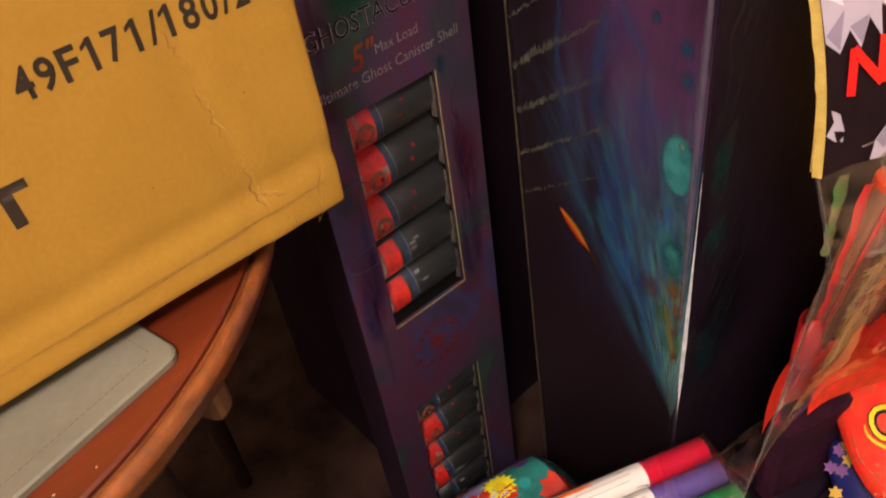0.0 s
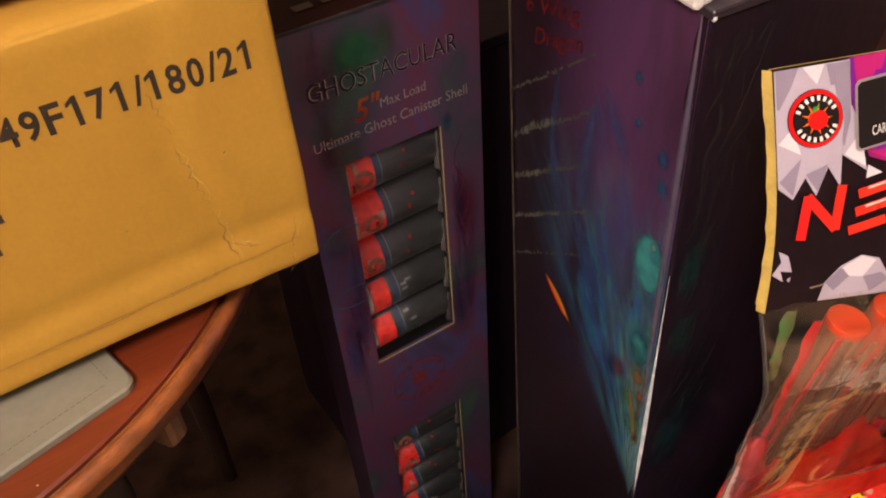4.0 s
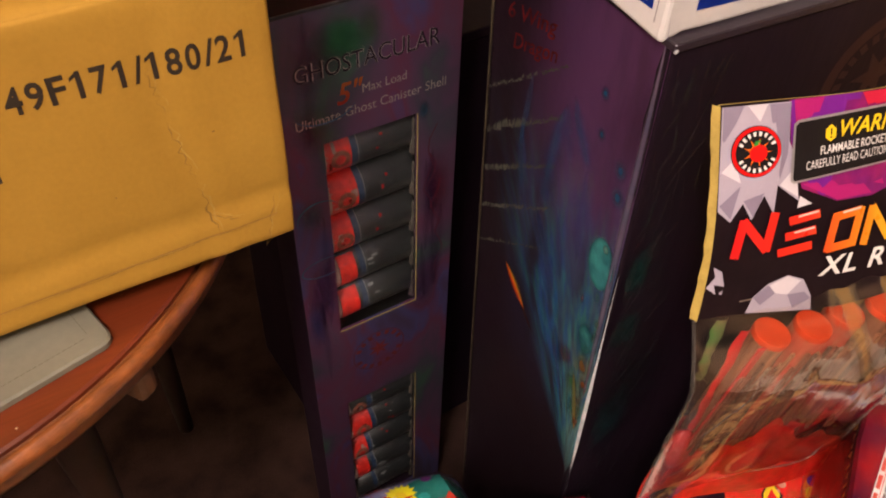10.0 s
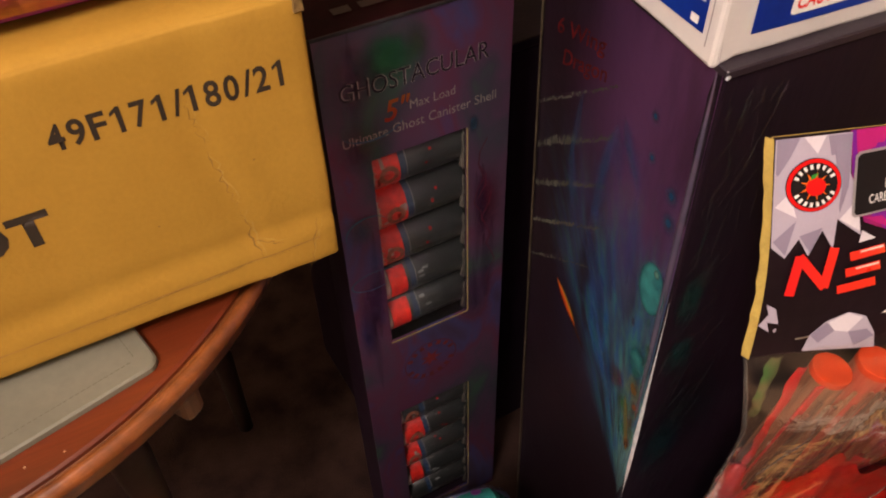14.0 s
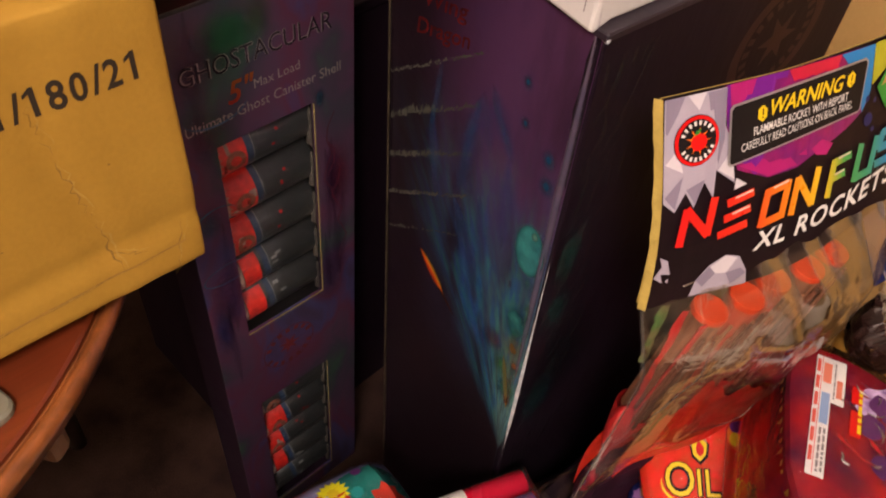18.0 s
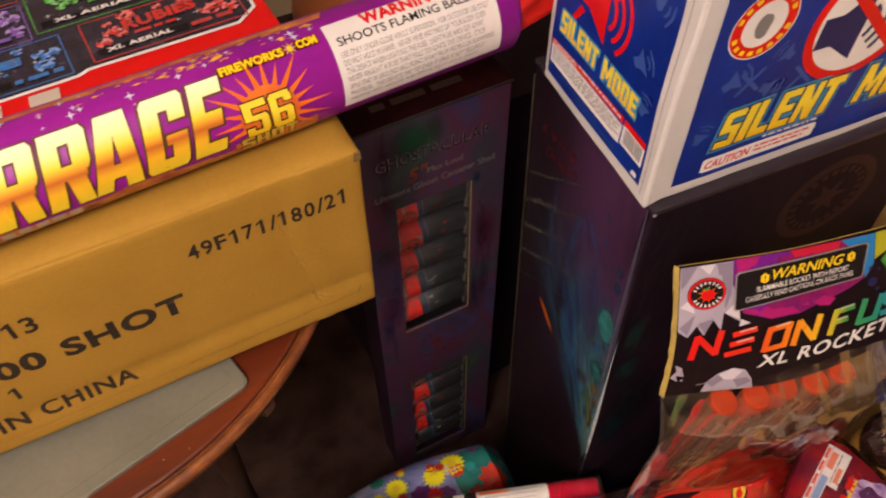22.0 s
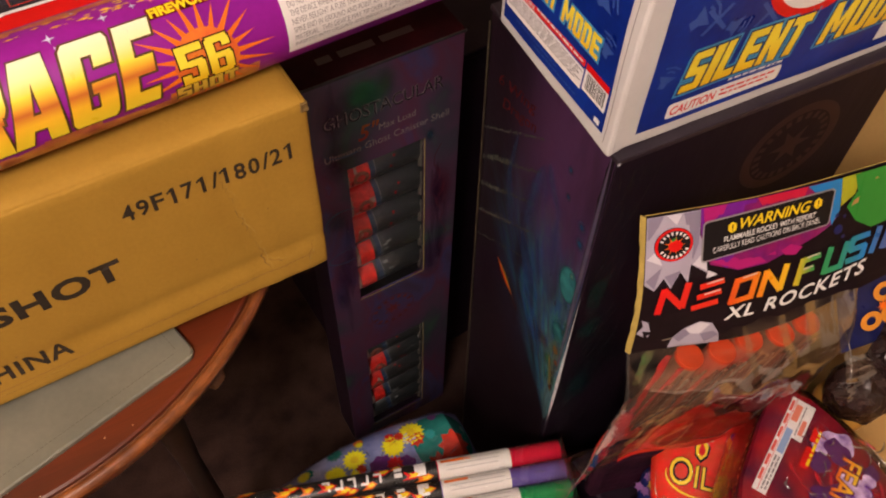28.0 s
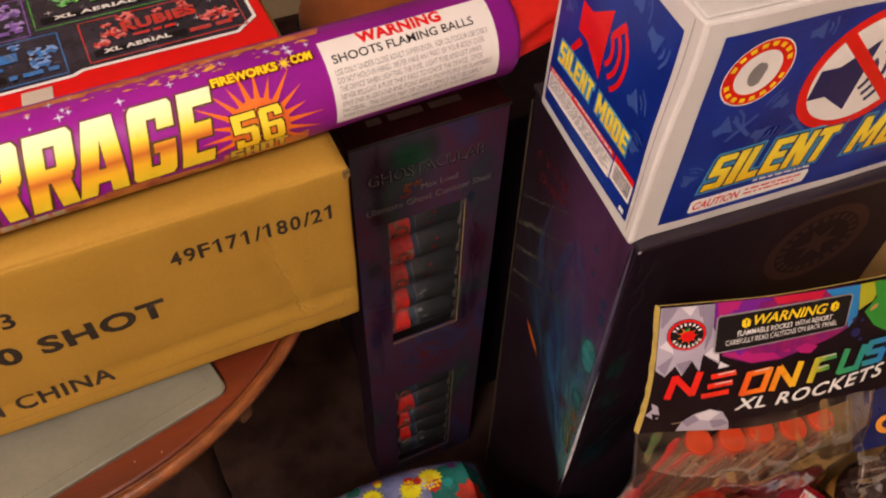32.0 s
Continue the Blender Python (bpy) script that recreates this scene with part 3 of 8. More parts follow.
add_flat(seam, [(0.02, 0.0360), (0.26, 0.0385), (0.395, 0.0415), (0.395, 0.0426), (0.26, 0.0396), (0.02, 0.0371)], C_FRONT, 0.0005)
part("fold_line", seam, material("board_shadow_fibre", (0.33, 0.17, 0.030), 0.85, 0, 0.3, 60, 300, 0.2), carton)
def crease_line(u0, v0, u1, v1, w, mt, seed, off=0.0004):
    """A wandering line where the board has been bent: worn fibre, painted shade."""
    rl = random.Random(seed)
    bm = bmesh.new()
    n = 14
    pts = [(u0 + (u1 - u0) * i / n + rl.uniform(-1, 1) * 0.0022, v0 + (v1 - v0) * i / n + rl.uniform(-1, 1) * 0.0010, 0.7 * w * rl.uniform(0.2, 1.0) * math.sin(math.pi * (i + 0.4) / (n + 0.8))) for i in range(n + 1)]
    du, dv = u1 - u0, v1 - v0
    l = math.hypot(du, dv)
    for (a, b, c), (d, e, f) in zip(pts, pts[1:]):
        add_flat(bm, [(a - dv / l * c, b + du / l * c), (d - dv / l * f, e + du / l * f), (d + dv / l * f, e - du / l * f), (a + dv / l * c, b - du / l * c)], C_FRONT, off)
    bmesh.ops.remove_doubles(bm, verts=bm.verts, dist=1e-5)
    part("crease_mark", bm, mt, carton)


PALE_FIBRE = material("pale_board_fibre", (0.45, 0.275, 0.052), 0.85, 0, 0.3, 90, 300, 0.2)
CREASE_SHADE_SPOT = material("dark_board_fibre", (0.27, 0.145, 0.020), 0.85, 0, 0.3, 90, 300, 0.2)
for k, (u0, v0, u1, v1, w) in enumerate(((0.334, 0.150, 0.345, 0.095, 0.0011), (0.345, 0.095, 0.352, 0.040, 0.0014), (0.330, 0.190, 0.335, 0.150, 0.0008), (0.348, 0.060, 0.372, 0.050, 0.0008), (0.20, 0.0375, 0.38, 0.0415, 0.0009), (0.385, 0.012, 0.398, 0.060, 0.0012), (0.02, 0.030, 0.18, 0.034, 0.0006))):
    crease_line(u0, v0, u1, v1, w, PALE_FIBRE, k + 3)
    # dark twin beside the worn line: the crease's shaded side in colour
    crease_line(u0 - 0.0024, v0 - 0.0014, u1 - 0.0024, v1 - 0.0014, w * 0.9, CREASE_SHADE_SPOT, k + 30)
stain = bmesh.new()
for u, v, r in ((0.128, 0.072, 0.0011), (0.29, 0.10, 0.0008), (0.20, 0.125, 0.0006), (0.36, 0.13, 0.0009)):
    add_flat(stain, disc(u, v, r, r * 0.8, 9), C_FRONT, 0.0004)
part("spot_mark", stain, CREASE_SHADE_SPOT, carton)["kind"] = "stuff"
conform(carton, carton_body, ((-Y_AXIS, 0.0),), step=0.008)
for y_flap in (0.0015, CD / 2 + 0.005):
    bm = dented_box((0.003, y_flap, CH - 0.0045), (CW - 0.003, y_flap + CD / 2 - 0.0065, CH + 0.003), 0.0012, 0.012, 0.0006, 6 + y_flap, 9)
    for v in bm.verts:
        # the fold runs over from the front face without a step
        edge = min(v.co.y, CD - v.co.y, v.co.x, CW - v.co.x) / 0.008
        if edge < 1 and v.co.z > CH - 0.001:
            v.co.z -= 0.0046 * (1 - max(0.0, edge)) ** 2
    part("top_flap", bm, KRAFT, carton, smooth=True)
part("corner_tear", dented_box((CW - 0.006, -0.0012, CH - 0.010), (CW + 0.0008, 0.004, CH - 0.001), 0.001, 0.003, 0.0012, 8, 160), material("torn_dark_board", (0.20, 0.12, 0.03), 0.9, 0, 0.5, 120, 400, 0.3), carton, "torn darker corner")
part("tape_strip", box_bm((0, CD / 2 - 0.024, CH + 0.0031), (CW, CD / 2 + 0.024, CH + 0.0034), 0), material("clear_parcel_tape", (0.50, 0.33, 0.13), 0.2, 0, 0.1), carton)

# ---------------------------------------------------------------- shell box
GW, GD, GH = 0.1875, 0.062, 0.893
ghost = thing("shell_box", pose(0.4575, 0.583, 0, 0, -0.8, 0), "tall glossy violet-black box with windows showing canister shells", "box")
G_FRONT, G_TOP = face_frame("front", GW, GD, GH), face_frame("top", GW, GD, GH)
EMBLEM = material("faded_emblem", (0.36, 0.13, 0.085), 0.5, 0, 0.6, 200, 400)
DIVIDER = material("grey_divider_board", (0.13, 0.12, 0.10), 0.6, 0, 0.4, 60, 240, 0.2)
LABEL_PALE = material("pale_label_paper", (0.42, 0.37, 0.33), 0.32, 0, 0.5, 70, 240, 0.05, second=(0.22, 0.10, 0.08), coat=1.0, coat_rough=0.42)
LABEL_BLUE = material("blue_label_edge", (0.020, 0.050, 0.11), 0.3, 0, 0.5, 80, 240, 0.05, second=(0.012, 0.03, 0.07), coat=1.0, coat_rough=0.42)
LABEL_GREY = material("grey_label_writing", (0.26, 0.28, 0.28), 0.4, 0, 0.4, 90, 300, 0.05)
SPOT_RED = ink("red_label_mark", (0.42, 0.02, 0.02), 0.4)
HOLES = ((0.040, 0.478, 0.1397, 0.755), (0.040, 0.035, 0.1405, 0.325))


def front_panel(holes, w, h, thick):
    us = sorted({0, w, *(a for o in holes for a in (o[0], o[2]))})
    vs = sorted({0, h, *(a for o in holes for a in (o[1], o[3]))})
    bm = bmesh.new()
    for u0, u1 in zip(us, us[1:]):
        for v0, v1 in zip(vs, vs[1:]):
            cu, cv = (u0 + u1) / 2, (v0 + v1) / 2
            if any(o[0] < cu < o[2] and o[1] < cv < o[3] for o in holes):
                continue
            bm.faces.new([bm.verts.new((u, 0, v)) for u, v in rect(u0, v0, u1, v1)])
    bmesh.ops.remove_doubles(bm, verts=bm.verts, dist=1e-5)
    bmesh.ops.recalc_face_normals(bm, faces=bm.faces)
    if bm.faces[:][0].normal.y > 0:
        bmesh.ops.reverse_faces(bm, faces=bm.faces)
    ret = bmesh.ops.extrude_face_region(bm, geom=bm.faces[:])
    for v in [g for g in ret["geom"] if isinstance(g, bmesh.types.BMVert)]:
        v.co.y += thick
    bmesh.ops.recalc_face_normals(bm, faces=bm.faces)
    return bm


def ghost_print():
    """Violet-black board; its purple, blue and green foil sheen is painted as soft patches."""
    mt = material("shell_box_print", (0.008, 0.005, 0.012), 0.42, 0.7, 0.3, 9, 120, 0.06)
    nt = mt.node_tree
    N, L = nt.nodes.new, nt.links.new
    co, mp, nz, cr = N("ShaderNodeTexCoord"), N("ShaderNodeMapping"), N("ShaderNodeTexNoise"), N("ShaderNodeValToRGB")
    mp.inputs["Scale"].default_value = (11, 11, 6)
    nz.inputs["Scale"].default_value, nz.inputs["Detail"].default_value, nz.inputs["Distortion"].default_value = 1.0, 4, 0.6
    L(co.outputs["Object"], mp.inputs[0])
    L(mp.outputs[0], nz.inputs[0])
    L(nz.outputs[0], cr.inputs[0])
    stops = ((0.30, (0.075, 0.165, 0.12)), (0.40, (0.095, 0.088, 0.135)), (0.48, (0.155, 0.082, 0.16)), (0.55, (0.19, 0.062, 0.13)), (0.63, (0.105, 0.10, 0.27)), (0.74, (0.09, 0.057, 0.108)))
    while len(cr.color_ramp.elements) < len(stops):
        cr.color_ramp.elements.new(0.5)
    for e, (p, c) in zip(cr.color_ramp.elements, stops):
        e.position, e.color = p, (*c, 1)
    L(cr.outputs[0], nt.nodes["Principled BSDF"].inputs["Base Color"])
    return mt


part("front_panel", front_panel(HOLES, GW, GH, 0.0025), ghost_print(), ghost, "violet-black print with faint coloured sheen painted in")
for name, lo, hi in (("side_panel", (0, 0.0026, 0), (0.0025, GD, GH)), ("side_panel", (GW - 0.0025, 0.0026, 0), (GW, GD, GH)), ("back_panel", (0.0026, GD - 0.0025, 0), (GW - 0.0026, GD, GH)),
                     ("base_panel", (0.0026, 0.0026, 0), (GW - 0.0026, GD - 0.0026, 0.0025)), ("top_flap", (-0.001, -0.0015, GH), (GW + 0.001, GD + 0.001, GH + 0.0025))):
    part(name, box_bm(lo, hi, 0.0006, 1), MAROON_GLOSS if name == "top_flap" else GHOST_BOX, ghost)
part("tray", box_bm((0.004, 0.0572, 0.004), (GW - 0.004, 0.0588, GH - 0.004), 0), TRAY, ghost)
part("worn_edge", box_bm((-0.0016, -0.0022, GH - 0.0006), (GW + 0.0016, -0.0004, GH + 0.0028), 0.0005, 1), FOIL_DARK, ghost, "scuffed paler top edge")
for (u0, v0, u1, v1), first in zip(HOLES, (0, 1)):
    gilt = bmesh.new()
    add_flat(gilt, rect(u0 - 0.0008, v0 - 0.0022, u1 + 0.0012, v0), G_FRONT, 0.0008)
    add_flat(gilt, rect(u1, v0, u1 + 0.0014, v1), G_FRONT, 0.0008)
    part("window_edging", gilt, GILT, ghost, "thin gilt line on the window cut-out")
    n = 5
    pitch = (v1 - v0) / n
    for k in range(n):
        zc = v0 + pitch * (k + 0.5)
        shell = part("canister_shell", along_x(lathe([(0, 0), (0.0235, 0), (0.0262, 0.003), (0.0262, 0.112), (0.022, 0.116), (0.0, 0.118)], 36)), SHELL_BLACK, ghost, "black canister shell with red paper label", True)
        shell.matrix_local = pose(u0 - 0.012, 0.0296, zc)
        rs = random.Random(7 * k + first)
        start, wide = 0.0145 + 0.002 * (k % 2), 0.030 - 0.003 * (k % 3)

        def band(x0, x1, r, a0, a1):
            """A strip of label on the shell's wall, from one angle over the front to another."""
            bm, prev = bmesh.new(), None
            for i in range(13):
                a = radians(a0 + (a1 - a0) * i / 12)
                pair = [bm.verts.new((x, -r * math.cos(a), r * math.sin(a))) for x in (x0, x1)]
                if prev:
                    bm.faces.new((prev[0], prev[1], pair[1], pair[0]))
                prev = pair
            return bm

        # narrow pale strip, red field, blue border and the small marks of a printed wrapper
        part("label_strip", band(start - 0.0035, start + 0.002, 0.0266, -80, 85), LABEL_PALE, shell, "pale label strip", True)
        if first == 0 or 0 < k < 4:
            part("label_band", band(start, start + wide, 0.0267, -75, 88) if k % 5 > 1 else band(start + 0.003, start + wide - 0.004, 0.0267, -35, 60), SHELL_RED, shell, "red paper label", True)
        part("label_border", band(start + wide, start + wide + 0.0065, 0.0266, -80, 85), LABEL_BLUE, shell, "dark blue label border", True)
        part("label_line", band(start + wide + 0.0068, start + wide + 0.0078, 0.0266, -60, 70), LABEL_GREY, shell, smooth=True)
        for j in range(3 if k % 2 else 2):
            x, a = start + wide + (0.010 if k < 2 else 0.026) + 0.006 * (j % 2), rs.uniform(-10, 50)
            part("label_mark", band(x, x + (0.007 if k < 2 else 0.0028), 0.0266, a, a + rs.uniform(5, 9)), LABEL_GREY if k < 2 else SPOT_RED, shell)
        if k % 5 > 1:
            dot = bmesh.new()
            for a in range(12):
                a0, a1 = radians(30 * a), radians(30 * a + 30)
                dot.faces.new([dot.verts.new((start + wide * 0.55 + r * math.cos(t), -math.sqrt(0.0272 ** 2 - (r * math.sin(t)) ** 2), r * math.sin(t))) for r, t in ((0.0055, a0), (0.0105, a0), (0.0105, a1), (0.0055, a1))])
            part("label_emblem", dot, EMBLEM, shell)
            for j in range(4):
                x, a = start + rs.uniform(0.002, wide - 0.008), rs.uniform(-40, 20)
                part("label_patch", band(x, x + rs.uniform(0.003, 0.008), 0.02685, a, a + rs.uniform(8, 26)), LABEL_PALE if j % 2 else DARK_RED, shell, smooth=True)
        wedge = bmesh.new()
        low, top = ([wedge.verts.new((x, y, z)) for x, z in ((0.002, -0.022), (0.0065, -0.026), (0.0065, 0.020), (0.0055, 0.016), (0.004, -0.006))] for y in (-0.0300, -0.0270))
        for j in range(5):
            wedge.faces.new((low[j], low[(j + 1) % 5], top[(j + 1) % 5], top[j]))
        wedge.faces.new(list(reversed(low)))
        wedge.faces.new(top)
        bmesh.ops.recalc_face_normals(wedge, faces=wedge.faces)
        fin = part("divider", wedge, DIVIDER, shell, "pale card divider")
        fin.matrix_local = pose(0.1045, 0.0035, 0)
    film_part("window", flat(rect(u0, v0, u1, v1), G_FRONT, -0.0012), WINDOW_FILM, ghost)
SILVER_INK = material("silver_print", (0.52, 0.48, 0.46), 0.42, 0.6, 0.5, 90, 400, 0.1)
SILVER_PALE = material("pale_silver_print", (0.50, 0.46, 0.42), 0.42, 0.7, 0.3, 90, 400, 0.1)
FIVE = ramp_ink("five_ink", [(0, (0.40, 0.03, 0.02)), (1, (0.50, 0.14, 0.03))], 1, 0.4, 0.7)
word("title_print", "GHOSTACULAR", 0.0175, 0.8265, 0.146, 0.0185, G_FRONT, SILVER_INK, ghost, 0.0009, 0.018)
word("title_shade", "GHOSTACULAR", 0.0168, 0.8272, 0.146, 0.0180, G_FRONT, GHOST_BOX, ghost, 0.0016, -0.004, label="dark fill of the embossed capitals")
word("size_print", "5\"", 0.056, 0.793, 0.027, 0.0235, G_FRONT, FIVE, ghost, 0.0009, 0.015, 0.25)
word("load_print", "Max Load", 0.082, 0.799, 0.046, 0.0095, G_FRONT, SILVER_PALE, ghost, 0.0009)
word("shell_print", "Ultimate Ghost Canister Shell", 0.0145, 0.7785, 0.157, 0.0105, G_FRONT, SILVER_PALE, ghost, 0.0009)
part("badge_ring", ring_bm(0.088, 0.412, 0.0345, 0.0358, G_FRONT, 0.0008), material("maroon_print", (0.20, 0.022, 0.030), 0.42, 0.3, 0.5, 90), ghost)
badge = bmesh.new()
for k in range(16):
    a = 2 * math.pi * k / 16
    if k % 8 not in (0,):
        c, s = math.cos(a), math.sin(a)
        add_flat(badge, [(0.088 + c * r - s * w, 0.412 + s * r + c * w) for r, w in ((0.0265, -0.0030), (0.0335, -0.0030), (0.0335, 0.0030), (0.0265, 0.0030))], G_FRONT, 0.0011)
add_flat(badge, star(0.088, 0.415, 0.006, 0.016, 7), G_FRONT, 0.0012)
part("badge_figure", badge, material("dim_red_print", (0.26, 0.030, 0.034), 0.42, 0.3, 0.5, 90), ghost)
# upright streaks of foil sheen, painted in colour
glow = bmesh.new()
rnd = random.Random(4)
for k in range(12):
    v = rnd.uniform(0.42, 0.86)
    u = rnd.uniform(0.008, 0.030) if k % 2 else rnd.uniform(0.150, 0.176)
    l = rnd.uniform(0.03, 0.08)
    leaf(glow, u, v - l, u + rnd.uniform(-0.008, 0.008), v + l, rnd.uniform(0.006, 0.012), G_FRONT, 0.0006 + 2e-5 * k)
part("aurora_print", glow, soft_ink("aurora_foil", (0.090, 0.110, 0.32), (0.24, 0.06, 0.18), "leaf", 0.22), ghost)
# coloured sheen of the foil, painted as fixed soft discs
for u, v, ru, rv, c, q in ((0.066, 0.860, 0.034, 0.034, (0.05, 0.28, 0.11), 0.7), (0.094, 0.866, 0.016, 0.030, (0.20, 0.18, 0.05), 0.3), (0.030, 0.845, 0.028, 0.045, (0.30, 0.14, 0.22), 0.5), (0.166, 0.645, 0.020, 0.062, (0.40, 0.03, 0.10), 0.55),
                           (0.012, 0.515, 0.012, 0.060, (0.08, 0.11, 0.50), 0.6), (0.020, 0.672, 0.018, 0.026, (0.07, 0.28, 0.34), 0.4), (0.024, 0.560, 0.022, 0.060, (0.22, 0.08, 0.30), 0.5), (0.152, 0.500, 0.030, 0.070, (0.14, 0.06, 0.24), 0.4),
                           (0.030, 0.775, 0.030, 0.040, (0.30, 0.06, 0.14), 0.45), (0.148, 0.757, 0.007, 0.014, (0.06, 0.30, 0.50), 0.6)):
    part("aurora_patch", flat(disc(u, v, min(ru, u - 0.001, GW - 0.001 - u), rv, 20), G_FRONT, 0.0004), soft_ink("aurora_patch_foil", c, tuple(0.6 * a for a in c), "glow", q, 0.42, 0.8, 60), ghost)
ARC_FOIL = material("arc_foil", (0.10, 0.22, 0.36), 0.42, 0.7, 0.5, 60)
for k, (cu, cv, ru, rv, a0, a1) in enumerate(((0.030, 0.595, 0.028, 0.013, 20, 330), (0.028, 0.668, 0.024, 0.020, 30, 200), (0.044, 0.795, 0.030, 0.016, 190, 350))):
    arc = bmesh.new()
    for i in range(24):
        t0, t1 = (radians(a0 + (a1 - a0) * (i + j) / 24) for j in (0, 1))
        w = 0.0008 * math.sin(math.pi * (i + 0.5) / 24) + 0.0001
        quad = [(cu + (ru + e) * math.cos(t), cv + (rv + e) * math.sin(t)) for t, e in ((t0, -w), (t1, -w), (t1, w), (t0, w))]
        add_flat(arc, [(max(u, 0.001), v) for u, v in quad], G_FRONT, 0.0010)
    part("arc_print", arc, ARC_FOIL, ghost, "fine blue arc")
wisp = bmesh.new()
for k, (u, v) in enumerate(((0.154, 0.70), (0.164, 0.66), (0.158, 0.735), (0.170, 0.60))):
    pts = [(u + 0.006 * math.sin(k + 1.7 * i), v - 0.016 * i) for i in range(6)]
    for (a, b), (c, d) in zip(pts, pts[1:]):
        add_flat(wisp, [(a - 0.0006, b), (a + 0.0006, b), (c + 0.0006, d), (c - 0.0006, d)], G_FRONT, 0.0009)
part("lightning_print", wisp, material("crimson_foil", (0.12, 0.018, 0.045), 0.42, 0.6), ghost)
bars("top_writing", [(0.03, 0.15, 0.022, 0.010)], G_TOP @ pose(0, 0, 0.0026), material("dim_grey_print", (0.034, 0.012, 0.014), 0.5), ghost)

# ---------------------------------------------------------------- dragon box
DW, DD, DH = 0.312, 0.214, 0.972
dragon = thing("dragon_box", pose(0.6293, 0.2976, 0, -0.9, -1.5, -4.8), "tall glossy black box with iridescent winged dragon print", "box")
dragon_body = part("body", dented_box((0, 0, 0), (DW, DD, DH), 0.0025, 0.045, 0.0012, 8, 6), BLACK_BOX, dragon)
D_LEFT, D_FRONT = face_frame("left", DW, DD, DH), face_frame("front", DW, DD, DH)


def dragon_print():
    """Black board; foil sheen, purple then blue towards the near fold, painted as colour."""
    mt = material("dragon_face_print", (0.006, 0.004, 0.009), 0.42, 0.85, 0.3, 9, 120, 0.1)
    nt = mt.node_tree
    N, L = nt.nodes.new, nt.links.new
    uv, sp, nz = N("ShaderNodeUVMap"), N("ShaderNodeSeparateXYZ"), N("ShaderNodeTexNoise")
    nz.inputs["Scale"].default_value, nz.inputs["Detail"].default_value = 5.0, 5
    L(uv.outputs[0], sp.inputs[0])
    L(uv.outputs[0], nz.inputs[0])

    def smooth(src, lo, hi):
        r = N("ShaderNodeMapRange")
        r.interpolation_type = "SMOOTHSTEP"
        r.inputs[1].default_value, r.inputs[2].default_value = lo, hi
        L(src, r.inputs[0])
        return r.outputs[0]

    def times(p, q):
        k = N("ShaderNodeMath")
        k.operation = "MULTIPLY"
        L(p, k.inputs[0])
        L(q, k.inputs[1])
        return k.outputs[0]

    def calc(op, p, q):
        k = N("ShaderNodeMath")
        k.operation = op
        for i, s in enumerate((p, q)):
            if isinstance(s, (int, float)):
                k.inputs[i].default_value = s
            else:
                L(s, k.inputs[i])
        return k.outputs[0]

    def over(base, colour, mask):
        k = N("ShaderNodeMix")
        k.data_type = "RGBA"
        if isinstance(base, tuple):
            k.inputs[6].default_value = base
        else:
            L(base, k.inputs[6])
        if isinstance(colour, tuple):
            k.inputs[7].default_value = colour
        else:
            L(colour, k.inputs[7])
        L(mask, k.inputs[0])
        return k.outputs[2]

    u, v = sp.outputs[0], sp.outputs[1]
    amount = times(times(smooth(u, 0.15, 0.70), smooth(v, 0.46, 0.84)), smooth(nz.outputs[0], 0.15, 0.6))
    tone = over((0.11, 0.17, 0.44, 1), (0.26, 0.11, 0.32, 1), smooth(v, 0.70, 0.86))
    base = over((0.046, 0.026, 0.040, 1), tone, amount)
    # feathers fanning up from the foot of the fold
    du, dv = calc("MULTIPLY", calc("SUBTRACT", 0.97, u), DD), calc("MULTIPLY", calc("SUBTRACT", v, 0.470), DH)
    angle, reach = calc("ARCTAN2", du, dv), calc("POWER", calc("ADD", calc("MULTIPLY", du, du), calc("MULTIPLY", dv, dv)), 0.5)
    co = N("ShaderNodeCombineXYZ")
    L(calc("MULTIPLY", angle, 16.0), co.inputs[0])
    L(calc("MULTIPLY", reach, 13.0), co.inputs[1])
    streak, streak2 = N("ShaderNodeTexNoise"), N("ShaderNodeTexNoise")
    streak.inputs["Scale"].default_value, streak.inputs["Detail"].default_value, streak.inputs["Distortion"].default_value = 1.0, 3, 0.5
    streak2.inputs["Scale"].default_value, streak2.inputs["Detail"].default_value = 2.6, 4
    L(co.outputs[0], streak.inputs[0])
    L(co.outputs[0], streak2.inputs[0])
    fan = times(times(smooth(angle, 0.72, 0.30), smooth(reach, 0.44, 0.14)), times(smooth(streak.outputs[0], 0.30, 0.74), smooth(dv, -0.01, 0.08)))
    hue = over((0.06, 0.36, 0.90, 1), (0.08, 0.62, 0.68, 1), smooth(streak2.outputs[0], 0.42, 0.60))
    base = over(base, hue, fan)
    near = times(times(smooth(angle, 0.46, 0.0), smooth(reach, 0.34, 0.05)), times(smooth(streak2.outputs[0], 0.2, 0.75), smooth(dv, -0.04, 0.06)))
    base = over(base, (0.36, 0.78, 0.78, 1), near)
    L(base, nt.nodes["Principled BSDF"].inputs["Base Color"])
    return mt


part("sheen_print", flat(rect(0.002, 0.004, DD - 0.002, DH - 0.004), D_LEFT, 0.0003), dragon_print(), dragon, "deep purple and blue iridescent sheen, painted in")
rnd = random.Random(11)


def placed(u, v):
    """The print stands slanting on the face: lower towards the far fold."""
    return 1.06 * u + 0.008, 0.668 + 0.26 * (u - 0.174) + 1.2 * (v - 0.692)


